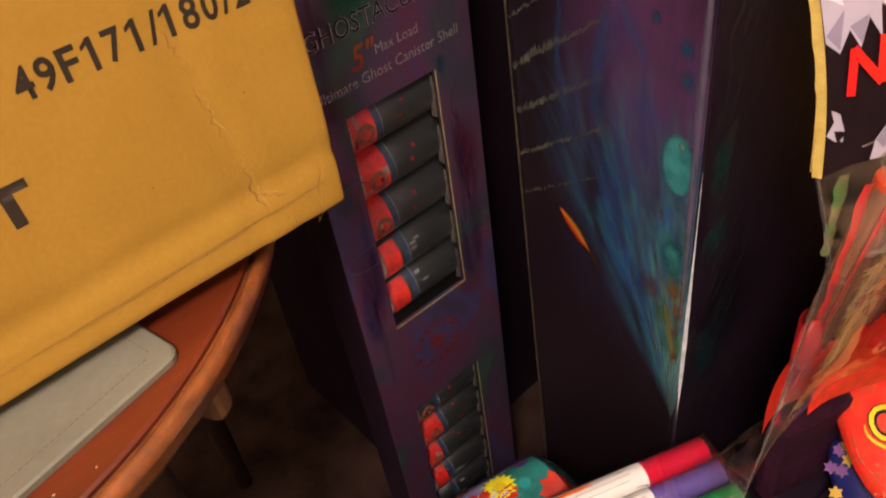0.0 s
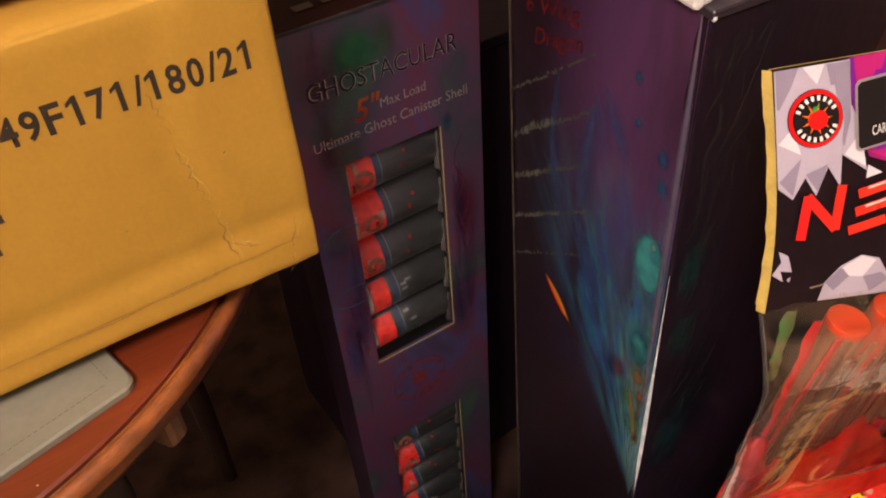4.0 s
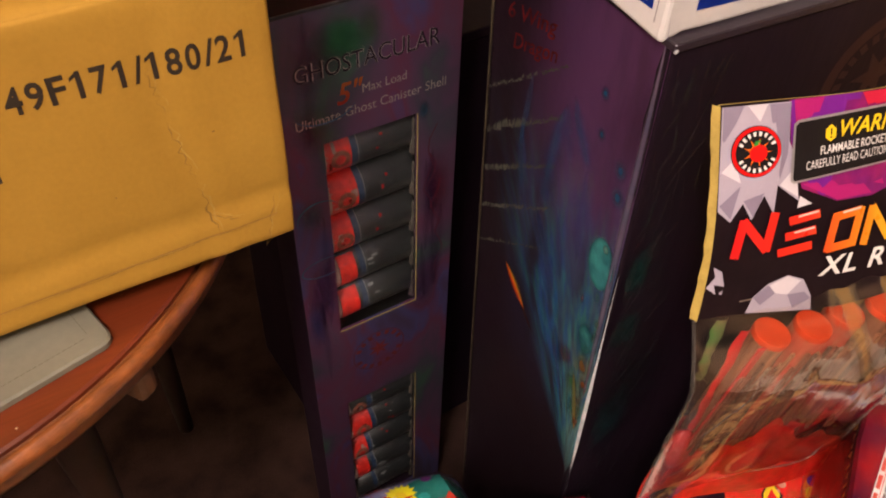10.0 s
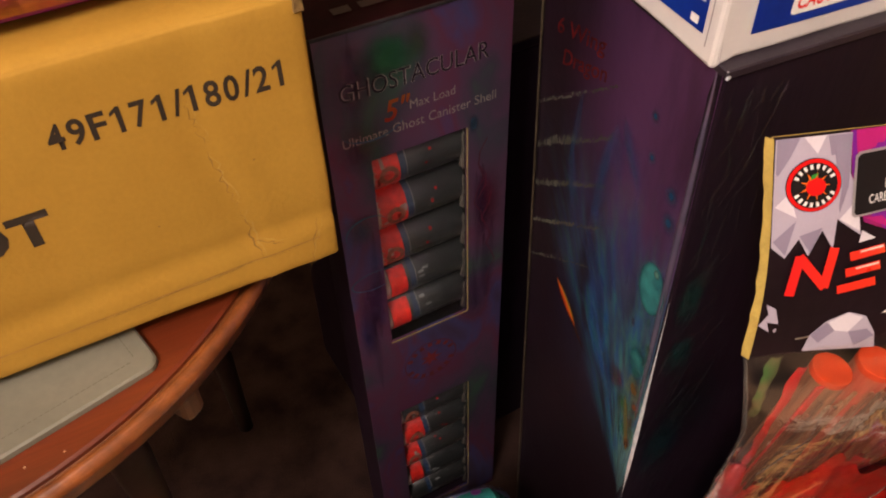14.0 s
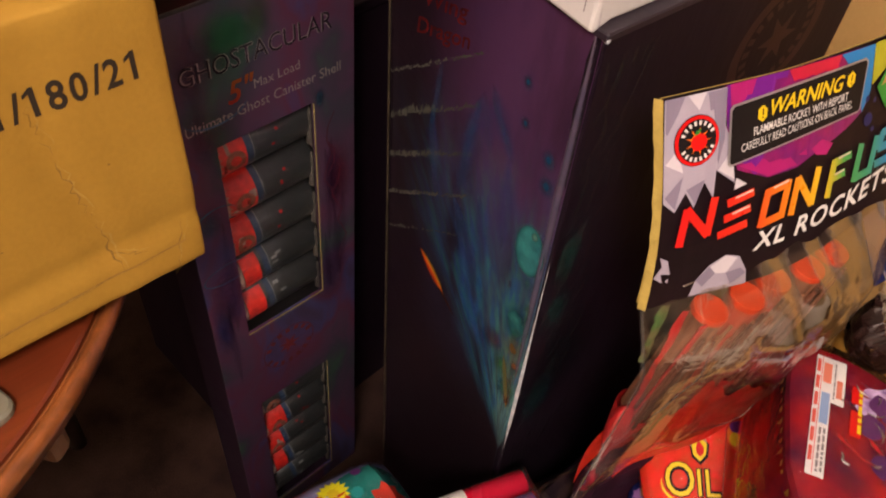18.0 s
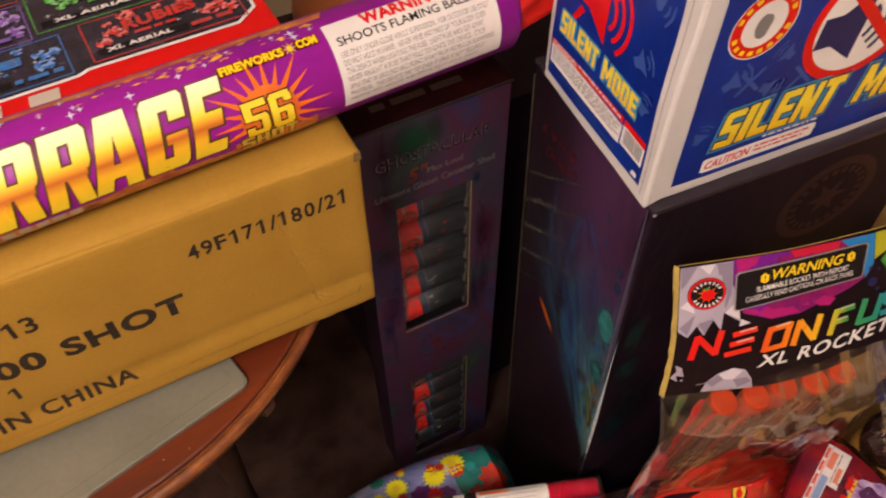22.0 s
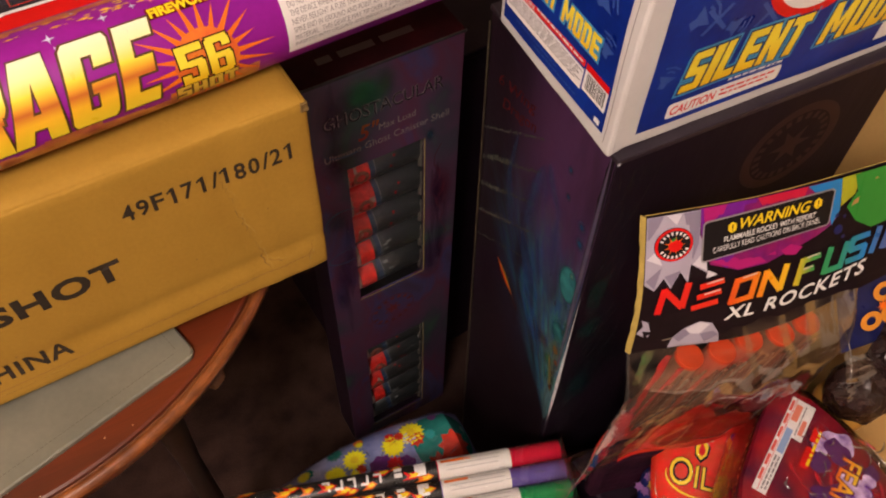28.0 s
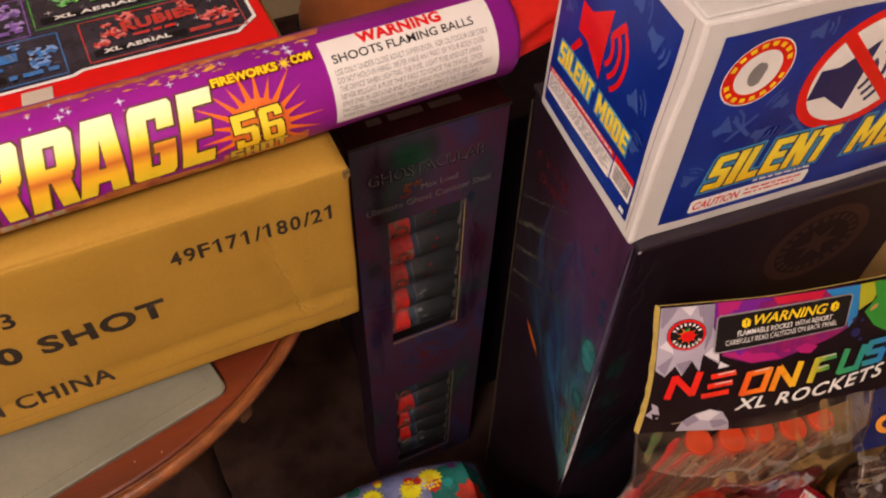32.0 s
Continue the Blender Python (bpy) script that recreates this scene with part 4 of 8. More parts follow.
fan2 = bmesh.new()
for k, (u0, v0, u1, v1, w) in enumerate(((0.124, 0.690, 0.083, 0.778, 0.010), (0.130, 0.725, 0.114, 0.790, 0.007), (0.142, 0.832, 0.112, 0.884, 0.008), (0.088, 0.778, 0.102, 0.872, 0.009), (0.118, 0.83, 0.104, 0.876, 0.007),
                                         (0.060, 0.772, 0.049, 0.842, 0.006), (0.145, 0.755, 0.138, 0.835, 0.008), (0.122, 0.65, 0.096, 0.745, 0.008), (0.152, 0.61, 0.106, 0.705, 0.008), (0.165, 0.585, 0.128, 0.67, 0.006))):
    leaf(fan2, *placed(u0, v0), *placed(u1, v1), 1.7 * w, D_LEFT, 0.0008 + 2e-5 * k)
part("wing_print", fan2, soft_ink("wing_foil", (0.055, 0.34, 0.85), (0.18, 0.20, 0.70), "leaf", 0.26), dragon, "blue and teal iridescent wing feathers")
fan3 = bmesh.new()
for k, (u0, v0, u1, v1, w) in enumerate(((0.139, 0.695, 0.094, 0.746, 0.008), (0.103, 0.785, 0.117, 0.862, 0.007), (0.156, 0.835, 0.127, 0.872, 0.006), (0.150, 0.640, 0.124, 0.705, 0.006), (0.168, 0.600, 0.140, 0.680, 0.006), (0.178, 0.570, 0.150, 0.640, 0.005), (0.060, 0.790, 0.070, 0.870, 0.006))):
    leaf(fan3, u0, v0, u1, v1, w, D_LEFT, 0.0012 + 2e-5 * k)
part("wing_print", fan3, soft_ink("feather_foil", (0.07, 0.46, 0.78), (0.10, 0.24, 0.80), "leaf", 0.22), dragon, "bright blue feather tips")
# the fold's lilac sheen, painted as one soft strip
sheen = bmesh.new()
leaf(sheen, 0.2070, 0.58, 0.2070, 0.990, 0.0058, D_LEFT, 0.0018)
part("fold_sheen", sheen, soft_ink("lilac_foil", (0.44, 0.36, 0.56), (0.30, 0.30, 0.50), "leaf", 0.9), dragon, "painted lilac sheen beside the fold")
TEAL_SOFT = soft_ink("teal_orb_foil", (0.14, 0.82, 0.80), (0.05, 0.34, 0.42), "disc", 0.95, 0.42, 0.75, 55)
wob = random.Random(2)
part("orb_print", flat([(min(0.2115, 0.1955 + 0.0235 * math.cos(2 * math.pi * i / 28) * wob.uniform(0.94, 1.0)), 0.761 + 0.032 * math.sin(2 * math.pi * i / 28) * wob.uniform(0.94, 1.0)) for i in range(28)], D_LEFT, 0.0013), TEAL_SOFT, dragon, "mottled teal orb")
part("orb_highlight", flat(disc(0.1945, 0.780, 0.0048, 0.0062, 14), D_LEFT, 0.0016), soft_ink("pale_teal_foil", (0.40, 0.72, 0.62), (0.24, 0.60, 0.5), "glow", 1.0), dragon)
part("orb_print", flat([(0.1930 + 0.021 * math.cos(2 * math.pi * i / 24) * wob.uniform(0.7, 1.0), 0.668 + 0.037 * math.sin(2 * math.pi * i / 24) * wob.uniform(0.75, 1.0)) for i in range(24)], D_LEFT, 0.0013), soft_ink("teal_patch_foil", (0.12, 0.62, 0.60), (0.02, 0.16, 0.24), "glow", 0.9, 0.42, 0.75, 90), dragon)
# shifting glints of the foil, painted as fixed coloured discs
for u, v, r, c in ((0.178, 0.660, 0.015, (0.60, 0.34, 0.06)), (0.184, 0.640, 0.010, (0.66, 0.20, 0.05)), (0.170, 0.632, 0.014, (0.16, 0.55, 0.22)), (0.178, 0.605, 0.016, (0.10, 0.55, 0.50)), (0.155, 0.655, 0.015, (0.34, 0.06, 0.10))):
    part("glint_patch", flat(disc(*placed(u, v), r, r * 1.5, 14), D_LEFT, 0.0015), soft_ink("glint_foil", c, tuple(0.6 * a for a in c), "glow", 0.6, 0.42, 0.8, 120), dragon)
for u, v, r in ((0.1915, 0.858, 0.009), (0.1945, 0.8346, 0.010), (0.160, 0.905, 0.006), (0.164, 0.872, 0.006)):
    part("orb_spot", flat(disc(u, v, r, r * 1.3, 14), D_LEFT, 0.0013), soft_ink("blue_spot_foil", (0.05, 0.30, 0.55), (0.04, 0.2, 0.5), "glow", 0.6), dragon)
# smaller painted glints beside the fold
rf = random.Random(77)
FLECKS = [soft_ink("fleck_foil", c, tuple(0.5 * a for a in c), "glow", 0.42, 0.42, 0.8, 120) for c in ((0.12, 0.62, 0.55), (0.16, 0.50, 0.80), (0.66, 0.46, 0.10), (0.60, 0.14, 0.06), (0.30, 0.66, 0.30))]
for k in range(16):
    v = rf.uniform(0.545, 0.735)
    u = 0.207 - abs(rf.gauss(0, 0.011)) - 0.10 * max(0.0, v - 0.70)
    r = rf.uniform(0.003, 0.007)
    part("foil_fleck", flat([(min(a, DD - 0.003), b) for a, b in disc(u, v, r, r * rf.uniform(1.3, 2.6), 12)], D_LEFT, 0.0016 + 1e-5 * k), FLECKS[rf.choice((0, 0, 0, 1, 1, 2, 3, 4))], dragon)
flash = bmesh.new()
leaf(flash, 0.0965, 0.605, 0.0570, 0.638, 0.0105, D_LEFT, 0.0015)
part("flame_print", flash, soft_ink("fire_foil", (0.8, 0.3, 0.02), (0.7, 0.1, 0.01), "leaf", 1.0, 0.4, 0.5, stops=[(0.05, (0.55, 0.30, 0.05)), (0.30, (0.90, 0.50, 0.03)), (0.52, (0.90, 0.14, 0.01)), (0.9, (0.70, 0.02, 0.01))]), dragon, "orange flame flash")
flash = bmesh.new()
leaf(flash, 0.116, 0.588, 0.088, 0.610, 0.0035, D_LEFT, 0.0017)
part("flame_print", flash, soft_ink("ember_foil", (0.30, 0.02, 0.01), (0.16, 0.10, 0.01), "leaf", 0.8), dragon)
flash = bmesh.new()
leaf(flash, *placed(0.186, 0.580), *placed(0.170, 0.645), 0.010, D_LEFT, 0.0017)
part("flame_print", flash, soft_ink("amber_foil", (0.62, 0.46, 0.12), (0.30, 0.50, 0.16), "leaf", 0.55, stops=[(0.1, (0.60, 0.20, 0.06)), (0.5, (0.66, 0.52, 0.14)), (0.9, (0.14, 0.55, 0.40))]), dragon, "amber and green flash by the fold")
HORIZON = material("grey_green_foil", (0.19, 0.20, 0.16), 0.5, 0.6, 0.5, 60, 300, 0.2)
rays = bmesh.new()
for k in range(5):
    v, tall = 0.812 - 0.048 * k, (0.0030, 0.0110, 0.0080, 0.0060, 0.0036)[k]
    for j in range(56):
        u = 0.001 + j * 0.0020
        if rnd.random() < (0.15 if k < 4 else 0.4):
            continue
        h = rnd.uniform(0.2, 1.0) * tall * (1.0 if u < 0.075 else 0.4)
        y = v + u * 0.77 + rnd.uniform(-0.0016, 0.0016)
        add_flat(rays, [(u, y), (u + rnd.uniform(0.002, 0.0042), y + 0.0026), (u + rnd.uniform(0.001, 0.003), y + 0.0026 + h), (u, y + 0.6 * h + 0.0005)], D_LEFT, 0.0008)
part("horizon_print", rays, HORIZON, dragon, "broken grey streaks")
word("name_print", "6 Wing", 0.0245, 0.892, 0.069, 0.019, D_LEFT, DARK_RED, dragon, 0.0010, 0.012, 0.1, slope=0.26)
word("name_print", "Dragon", 0.036, 0.869, 0.062, 0.019, D_LEFT, DARK_RED, dragon, 0.0010, 0.012, 0.1, slope=0.32)
# dim feathers on the front face, close to the near edge
dim = bmesh.new()
for k in range(170):
    v = 0.34 + 0.0036 * k + rnd.uniform(-0.012, 0.012)
    u = abs(rnd.gauss(0, 0.026)) + 0.005
    l = min(rnd.uniform(0.012, 0.046), 0.955 - v)
    leaf(dim, u, v, u + rnd.uniform(-0.15, 0.9) * l, v + l, rnd.uniform(0.0007, 0.0026), D_FRONT, 0.0006 + 0.4e-5 * k)
part("feather_print", dim, soft_ink("dim_feather_foil", (0.26, 0.31, 0.33), (0.08, 0.18, 0.18), "leaf", 0.24), dragon)
for u, v, ru, rv, c, q in ((0.012, 0.762, 0.024, 0.038, (0.05, 0.30, 0.28), 0.55), (0.016, 0.690, 0.028, 0.036, (0.05, 0.26, 0.26), 0.5), (0.024, 0.540, 0.034, 0.060, (0.03, 0.17, 0.22), 0.5), (0.05, 0.60, 0.05, 0.09, (0.03, 0.06, 0.08), 0.4)):
    part("teal_haze", flat([(max(a, 0.003), b) for a, b in disc(u, v, ru, rv, 24)], D_FRONT, 0.0005), soft_ink("teal_haze_foil", c, tuple(0.4 * a for a in c), "glow", q, 0.42, 0.8, 70), dragon)
DIM_RED = material("dim_badge_print", (0.030, 0.009, 0.011), 0.46, spec=0.25)
part("badge_ring", ring_bm(0.208, 0.893, 0.044, 0.055, D_FRONT, 0.0008), DIM_RED, dragon)
bad = bmesh.new()
for k in range(22):
    a = 2 * math.pi * k / 22
    c, s = math.cos(a), math.sin(a)
    add_flat(bad, [(0.208 + c * r - s * w, 0.893 + s * r + c * w) for r, w in ((0.034, -0.003), (0.042, -0.003), (0.042, 0.003), (0.034, 0.003))], D_FRONT, 0.0009)
add_flat(bad, star(0.208, 0.894, 0.010, 0.025, 6), D_FRONT, 0.0009)
part("badge_figure", bad, DIM_RED, dragon)
conform(dragon, dragon_body, ((-X_AXIS, 0.0), (-Y_AXIS, 0.0)))
# near corner: bright gleam painted on the rubbed lower part of the fold
gleam = bmesh.new()
prev = None
for i in range(32):
    zz = 0.42 + 0.0112 * i
    w = (0.0015 * math.exp(-((zz - 0.555) / 0.085) ** 2) + 0.0006 * math.exp(-((zz - 0.70) / 0.14) ** 2) + 0.0001) * rnd.uniform(0.85, 1.1) + 0.00015
    w *= min(1.0, max(0.05, (zz - 0.46) / 0.05), max(0.05, (0.79 - zz) / 0.16))
    row = [gleam.verts.new((0.0001 + 0.707 * q * w, 0.0001 - 0.707 * q * w, zz)) for q in (-1, -0.5, 0.0, 0.5, 1)]
    if prev:
        for j in range(4):
            gleam.faces.new((prev[j], prev[j + 1], row[j + 1], row[j]))
    prev = row
part("worn_corner", gleam, EDGE_WEAR_GLEAM, dragon, "painted gleam on the rubbed near fold")
back_edge = box_bm((-0.0018, DD - 0.0012, 0.02), (-0.0006, DD + 0.0003, 0.955), 0)
part("fold_edge", back_edge, material("gilt_fold", (0.11, 0.09, 0.055), 0.5, 0.3, 0.6, 50, 200, 0.1), dragon, "thin pale fold line")
lid = box_bm((-0.0015, -0.002, DH - 0.004), (DW + 0.001, DD + 0.001, DH + 0.0022), 0.001, 1)
part("lid_edge", lid, material("lid_laminate", (0.028, 0.020, 0.030), 0.35, 0, 0.3, 30, 120, 0.1), dragon, "grey-violet lid edge")
part("corner_nick", dented_box((-0.0012, -0.0018, DH - 0.0045), (0.0018, 0.0010, DH - 0.001), 0.0008, 0.003, 0.0006, 3, 90), EDGE_WEAR_GLEAM, dragon, "torn paler corner")

# ---------------------------------------------------------------- white and blue box
SW, SD, SH = 0.335, 0.178, 0.219
silent = thing("white_blue_box", pose(0.5985, 0.3225, 0.9752, 0, 0, -4), "white cardboard box with blue printed faces standing on the black box", "box")
silent_bm = dented_box((0, 0, 0), (SW, SD, SH), 0.0030, 0.016, 0.0021, 2, 14)
for v in silent_bm.verts:
    # the near corner hangs a little over the edge of the box below
    if v.co.x < 0.006 and v.co.z < 0.012:
        v.co.z -= 0.0045 * max(0.0, 1 - v.co.y / 0.12)
silent_body = part("body", silent_bm, WHITE_CARD, silent, "white board with softened edges")
S_FRONT, S_LEFT, S_TOP = face_frame("front", SW, SD, SH), face_frame("left", SW, SD, SH), face_frame("top", SW, SD, SH)
part("top_flap", dented_box((0.001, 0.002, SH + 0.0006), (SW - 0.002, SD / 2, SH + 0.0028), 0.001, 0.03, 0.0010, 7, 12), WHITE_CARD, silent)
part("top_print", flat(rect(0.02, 0.02, SW - 0.02, SD - 0.02), S_TOP, 0.0030), BLUE_PRINT, silent)
YELLOW_BOLD = ramp_ink("yellow_title_ink", [(0, (0.80, 0.50, 0.01)), (0.6, (0.88, 0.72, 0.05)), (1, (0.85, 0.66, 0.04))], 1)
TITLE_GLOW = ink("cyan_outline_ink", (0.06, 0.30, 0.55))


def motif(bm, u, v, s, turn, m, off):
    """A faint loudspeaker sign."""
    c, n = math.cos(turn), math.sin(turn)
    for poly in ([(-1, -0.4), (-0.4, -0.4), (0.3, -1), (0.3, 1), (-0.4, 0.4), (-1, 0.4)], [(0.6, -0.5), (0.8, -0.5), (0.95, 0), (0.8, 0.5), (0.6, 0.5), (0.72, 0)], [(1.0, -0.9), (1.2, -0.9), (1.4, 0), (1.2, 0.9), (1.0, 0.9), (1.18, 0)]):
        add_flat(bm, [(u + s * (a * c - b * n), v + s * (a * n + b * c)) for a, b in poly], m, off)


def bx(a, b, c, d):
    return [(a, b), (c, b), (c, d), (a, d)]


CAPS = {"S": [[(0.06, 0.80), (1, 0.80), (1, 0.94), (0.92, 1), (0.08, 1), (0, 0.92), (0, 0.80)], bx(0, 0.45, 0.40, 0.80), bx(0.02, 0.40, 0.98, 0.60), bx(0.60, 0.15, 1, 0.55), [(0, 0), (0.92, 0), (1, 0.08), (1, 0.20), (0, 0.20)]],
        "I": [bx(0, 0, 1, 1)], "L": [bx(0, 0, 0.42, 1), bx(0.42, 0, 1, 0.21)], "E": [bx(0, 0, 0.42, 1), bx(0.42, 0, 1, 0.20), bx(0.42, 0.40, 0.92, 0.60), bx(0.42, 0.80, 1, 1)],
        "N": [bx(0, 0, 0.34, 1), bx(0.66, 0, 1, 1), [(0.02, 1), (0.38, 1), (0.98, 0), (0.62, 0)]], "T": [bx(0, 0.79, 1, 1), bx(0.30, 0, 0.70, 0.79)],
        "M": [bx(0, 0, 0.27, 1), bx(0.73, 0, 1, 1), [(0.04, 1), (0.30, 1), (0.60, 0.22), (0.42, 0.22)], [(0.96, 1), (0.70, 1), (0.40, 0.22), (0.58, 0.22)]],
        "O": [[(0.1, 0), (0.40, 0), (0.40, 1), (0.1, 1), (0, 0.90), (0, 0.10)], [(0.60, 0), (0.90, 0), (1, 0.10), (1, 0.90), (0.90, 1), (0.60, 1)], bx(0.40, 0, 0.60, 0.19), bx(0.40, 0.81, 0.60, 1)],
        "D": [bx(0, 0, 0.40, 1), bx(0.40, 0, 0.70, 0.19), bx(0.40, 0.81, 0.70, 1), [(0.60, 0), (0.84, 0), (1, 0.14), (1, 0.86), (0.84, 1), (0.60, 1)]]}


def block_word(name, body, u, v, w, h, m, mt, parent, off, grow=0.0, slant=0.0, slope=0.0):
    """Heavy capitals; grow widens the strokes for an outline."""
    adv = {"I": 0.52, "M": 1.35}
    unit = (w - slant) / sum(adv.get(c, 1.0) for c in body)
    x = u
    for c in body:
        a = adv.get(c, 1.0) * unit
        gw = a * (0.90 if c != "I" else 0.82)
        bm = bmesh.new()
        for k, poly in enumerate(CAPS[c]):
            us, vs = [p[0] for p in poly], [p[1] for p in poly]
            cu, cv, hu, hv = (min(us) + max(us)) / 2, (min(vs) + max(vs)) / 2, (max(us) - min(us)) / 2, (max(vs) - min(vs)) / 2
            gu, gv = 1 + grow / (hu * gw), 1 + grow / (hv * h)
            pts = [(cu + (p - cu) * gu, cv + (q - cv) * gv) for p, q in poly]
            f = add_flat(bm, [(x + p * gw + slant * q, v + q * h + slope * (x + p * gw - u)) for p, q in pts], m, off + 1.5e-5 * k)
            lay = bm.loops.layers.uv.verify()
            for loop in f.loops:
                q = ((m.inverted() @ loop.vert.co).y - v) / h
                loop[lay].uv = (0.5, min(1.0, max(0.0, q)))
        part(name, bm, mt, parent)
        x += a


def speaker(name, u, v, s, m, off, mt, arcs=True):
    bm = bmesh.new()
    add_flat(bm, [(u + s * a, v + s * b) for a, b in ((-0.9, -0.42), (-0.42, -0.42), (0.35, -1.0), (0.35, 1.0), (-0.42, 0.42), (-0.9, 0.42))], m, off)
    if arcs:
        for r in (0.62, 0.92, 1.22):
            pts = [(u + s * (0.1 + r * math.cos(radians(a))), v + s * r * math.sin(radians(a))) for a in range(-48, 49, 8)]
            inner = [(u + s * (0.1 + (r - 0.13) * math.cos(radians(a))), v + s * (r - 0.13) * math.sin(radians(a))) for a in range(48, -49, -8)]
            for i in range(12):
                add_flat(bm, [pts[i], pts[i + 1], inner[11 - i], inner[12 - i]], m, off)
    return part(name, bm, mt, silent)


part("front_print", flat([(0.0235, 0.0130), (SW - 0.018, 0.0130), (SW - 0.018, 0.2040), (0.0175, 0.2045)], S_FRONT, 0.0012), BLUE_PRINT, silent, "blue printed panel")
part("side_print", flat([(0.008, 0.0125), (0.1655, 0.0125), (0.1600, 0.2000), (0.008, 0.2000)], S_LEFT, 0.0012), BLUE_PRINT, silent, "blue printed panel")
soft = bmesh.new()
for u, v, s, tn in ((0.050, 0.118, 0.011, 0.5), (0.088, 0.098, 0.010, -0.4), (0.100, 0.190, 0.009, 0.2), (0.036, 0.066, 0.009, 1.2), (0.25, 0.16, 0.012, 0.5), (0.285, 0.11, 0.011, -0.3), (0.24, 0.105, 0.009, 0.8), (0.092, 0.130, 0.009, 2.5)):
    motif(soft, u, v, s, tn, S_FRONT, 0.0015)
for u, v in ((0.065, 0.112), (0.285, 0.165), (0.12, 0.10)):
    add_flat(soft, [(u - 0.012, v - 0.010), (u - 0.009, v - 0.012), (u + 0.012, v + 0.010), (u + 0.009, v + 0.012)], S_FRONT, 0.0017)
    add_flat(soft, [(u - 0.012, v + 0.010), (u - 0.009, v + 0.012), (u + 0.012, v - 0.010), (u + 0.009, v - 0.012)], S_FRONT, 0.0018)
part("motif_print", soft, BLUE_SOFT, silent, "pale blue loudspeaker signs")
soft = bmesh.new()
for u, v, s, tn in ((0.030, 0.180, 0.010, 0.4), (0.135, 0.118, 0.011, 0.6), (0.137, 0.172, 0.012, -0.3), (0.148, 0.085, 0.009, 1.4), (0.022, 0.125, 0.009, 0.9), (0.110, 0.185, 0.010, 0.2)):
    motif(soft, u, v, s, tn, S_LEFT, 0.0015)
part("motif_print", soft, BLUE_SOFT, silent)
# front: barred loudspeaker, round badge, title, caution strip
part("fold_crease", flat([(0.1690, 0.006), (0.1698, 0.006), (0.1672, 0.214), (0.1665, 0.214)], S_LEFT, 0.0010), GREY_INK, silent, "thin fold crease near the corner")
part("sign_disc", flat(disc(0.165, 0.142, 0.054), S_FRONT, 0.0019), WHITE_INK, silent)
speaker("sign_speaker", 0.149, 0.136, 0.034, S_FRONT, 0.0022, NAVY)
part("sign_ring", ring_bm(0.165, 0.142, 0.0505, 0.0590, S_FRONT, 0.0024), RED_INK, silent, "red prohibition ring")
part("sign_bar", flat([(0.165 + a, 0.142 + b) for a, b in ((-0.040, 0.0335), (-0.0335, 0.040), (0.040, -0.0335), (0.0335, -0.040))], S_FRONT, 0.0026), RED_INK, silent)
part("badge_rim", flat(disc(0.058, 0.1655, 0.0290), S_FRONT, 0.0019), RED_INK, silent)
part("badge_ring", ring_bm(0.058, 0.1655, 0.0280, 0.0290, S_FRONT, 0.0021), WHITE_INK, silent)
part("badge_core", flat(disc(0.058, 0.1655, 0.019), S_FRONT, 0.0022), WHITE_INK, silent)
part("badge_figure", flat(disc(0.058, 0.1640, 0.0075, 0.0105, 20), S_FRONT, 0.0025), GREY_INK, silent)
for k in range(18):
    a = radians(20 * k)
    if k not in (0, 9):
        part("badge_writing", flat([(0.058 + r * math.cos(a + d), 0.1655 + r * math.sin(a + d)) for r, d in ((0.0222, -0.10), (0.0262, -0.10), (0.0262, 0.10), (0.0222, 0.10))], S_FRONT, 0.0025), YELLOW_INK, silent)
for body, u, w in (("SILENT", 0.0520, 0.1225), ("MODE", 0.1910, 0.097)):
    block_word("title_glow", body, u, 0.0455, w, 0.0390, S_FRONT, TITLE_GLOW, silent, 0.0024, 0.0036, 0.004)
    block_word("title_outline", body, u, 0.0455, w, 0.0390, S_FRONT, NAVY, silent, 0.0029, 0.0016, 0.004)
    block_word("title_letter", body, u, 0.0455, w, 0.0390, S_FRONT, YELLOW_BOLD, silent, 0.0034, 0.0, 0.004)
part("caution_strip", flat(round_rect(0.0485, 0.0190, 0.163, 0.0350, 0.003), S_FRONT, 0.0019), WHITE_INK, silent)
word("caution_print", "CAUTION", 0.0520, 0.0220, 0.045, 0.0095, S_FRONT, RED_INK, silent, 0.0023, 0.02, 0.15)
bars("caution_text", [(0.101, 0.159, 0.0290, 0.0022), (0.101, 0.152, 0.0240, 0.0022)], S_FRONT, RED_INK, silent, 0.0023)
bars("web_line", [(0.105, 0.160, 0.0385, 0.0022)], S_FRONT, WHITE_INK, silent, 0.0023, 3)
part("weight_strip", flat(rect(0.270, 0.022, 0.296, 0.042), S_FRONT, 0.0019), PAPER, silent)
# side: red loudspeaker, title, caution label with bar code
speaker("side_speaker", 0.0715, 0.1285, 0.033, S_LEFT, 0.0019, RED_INK)
for body, u, w in (("SILENT", 0.0195, 0.0615), ("MODE", 0.0880, 0.0550)):
    block_word("side_title_glow", body, u, 0.0665, w, 0.0215, S_LEFT, TITLE_GLOW, silent, 0.0022, 0.0021, 0.001)
    block_word("side_title", body, u, 0.0665, w, 0.0215, S_LEFT, YELLOW_BOLD, silent, 0.0027, 0.0, 0.001)
for k, (u, v) in enumerate(((0.040, 0.098), (0.092, 0.150))):
    part("side_speaker_bar", flat([(u - 0.006, v - 0.0065), (u - 0.001, v - 0.0085), (u + 0.012, v + 0.009), (u + 0.006, v + 0.012)], S_LEFT, 0.0020 + 3e-5 * k), RED_INK, silent)
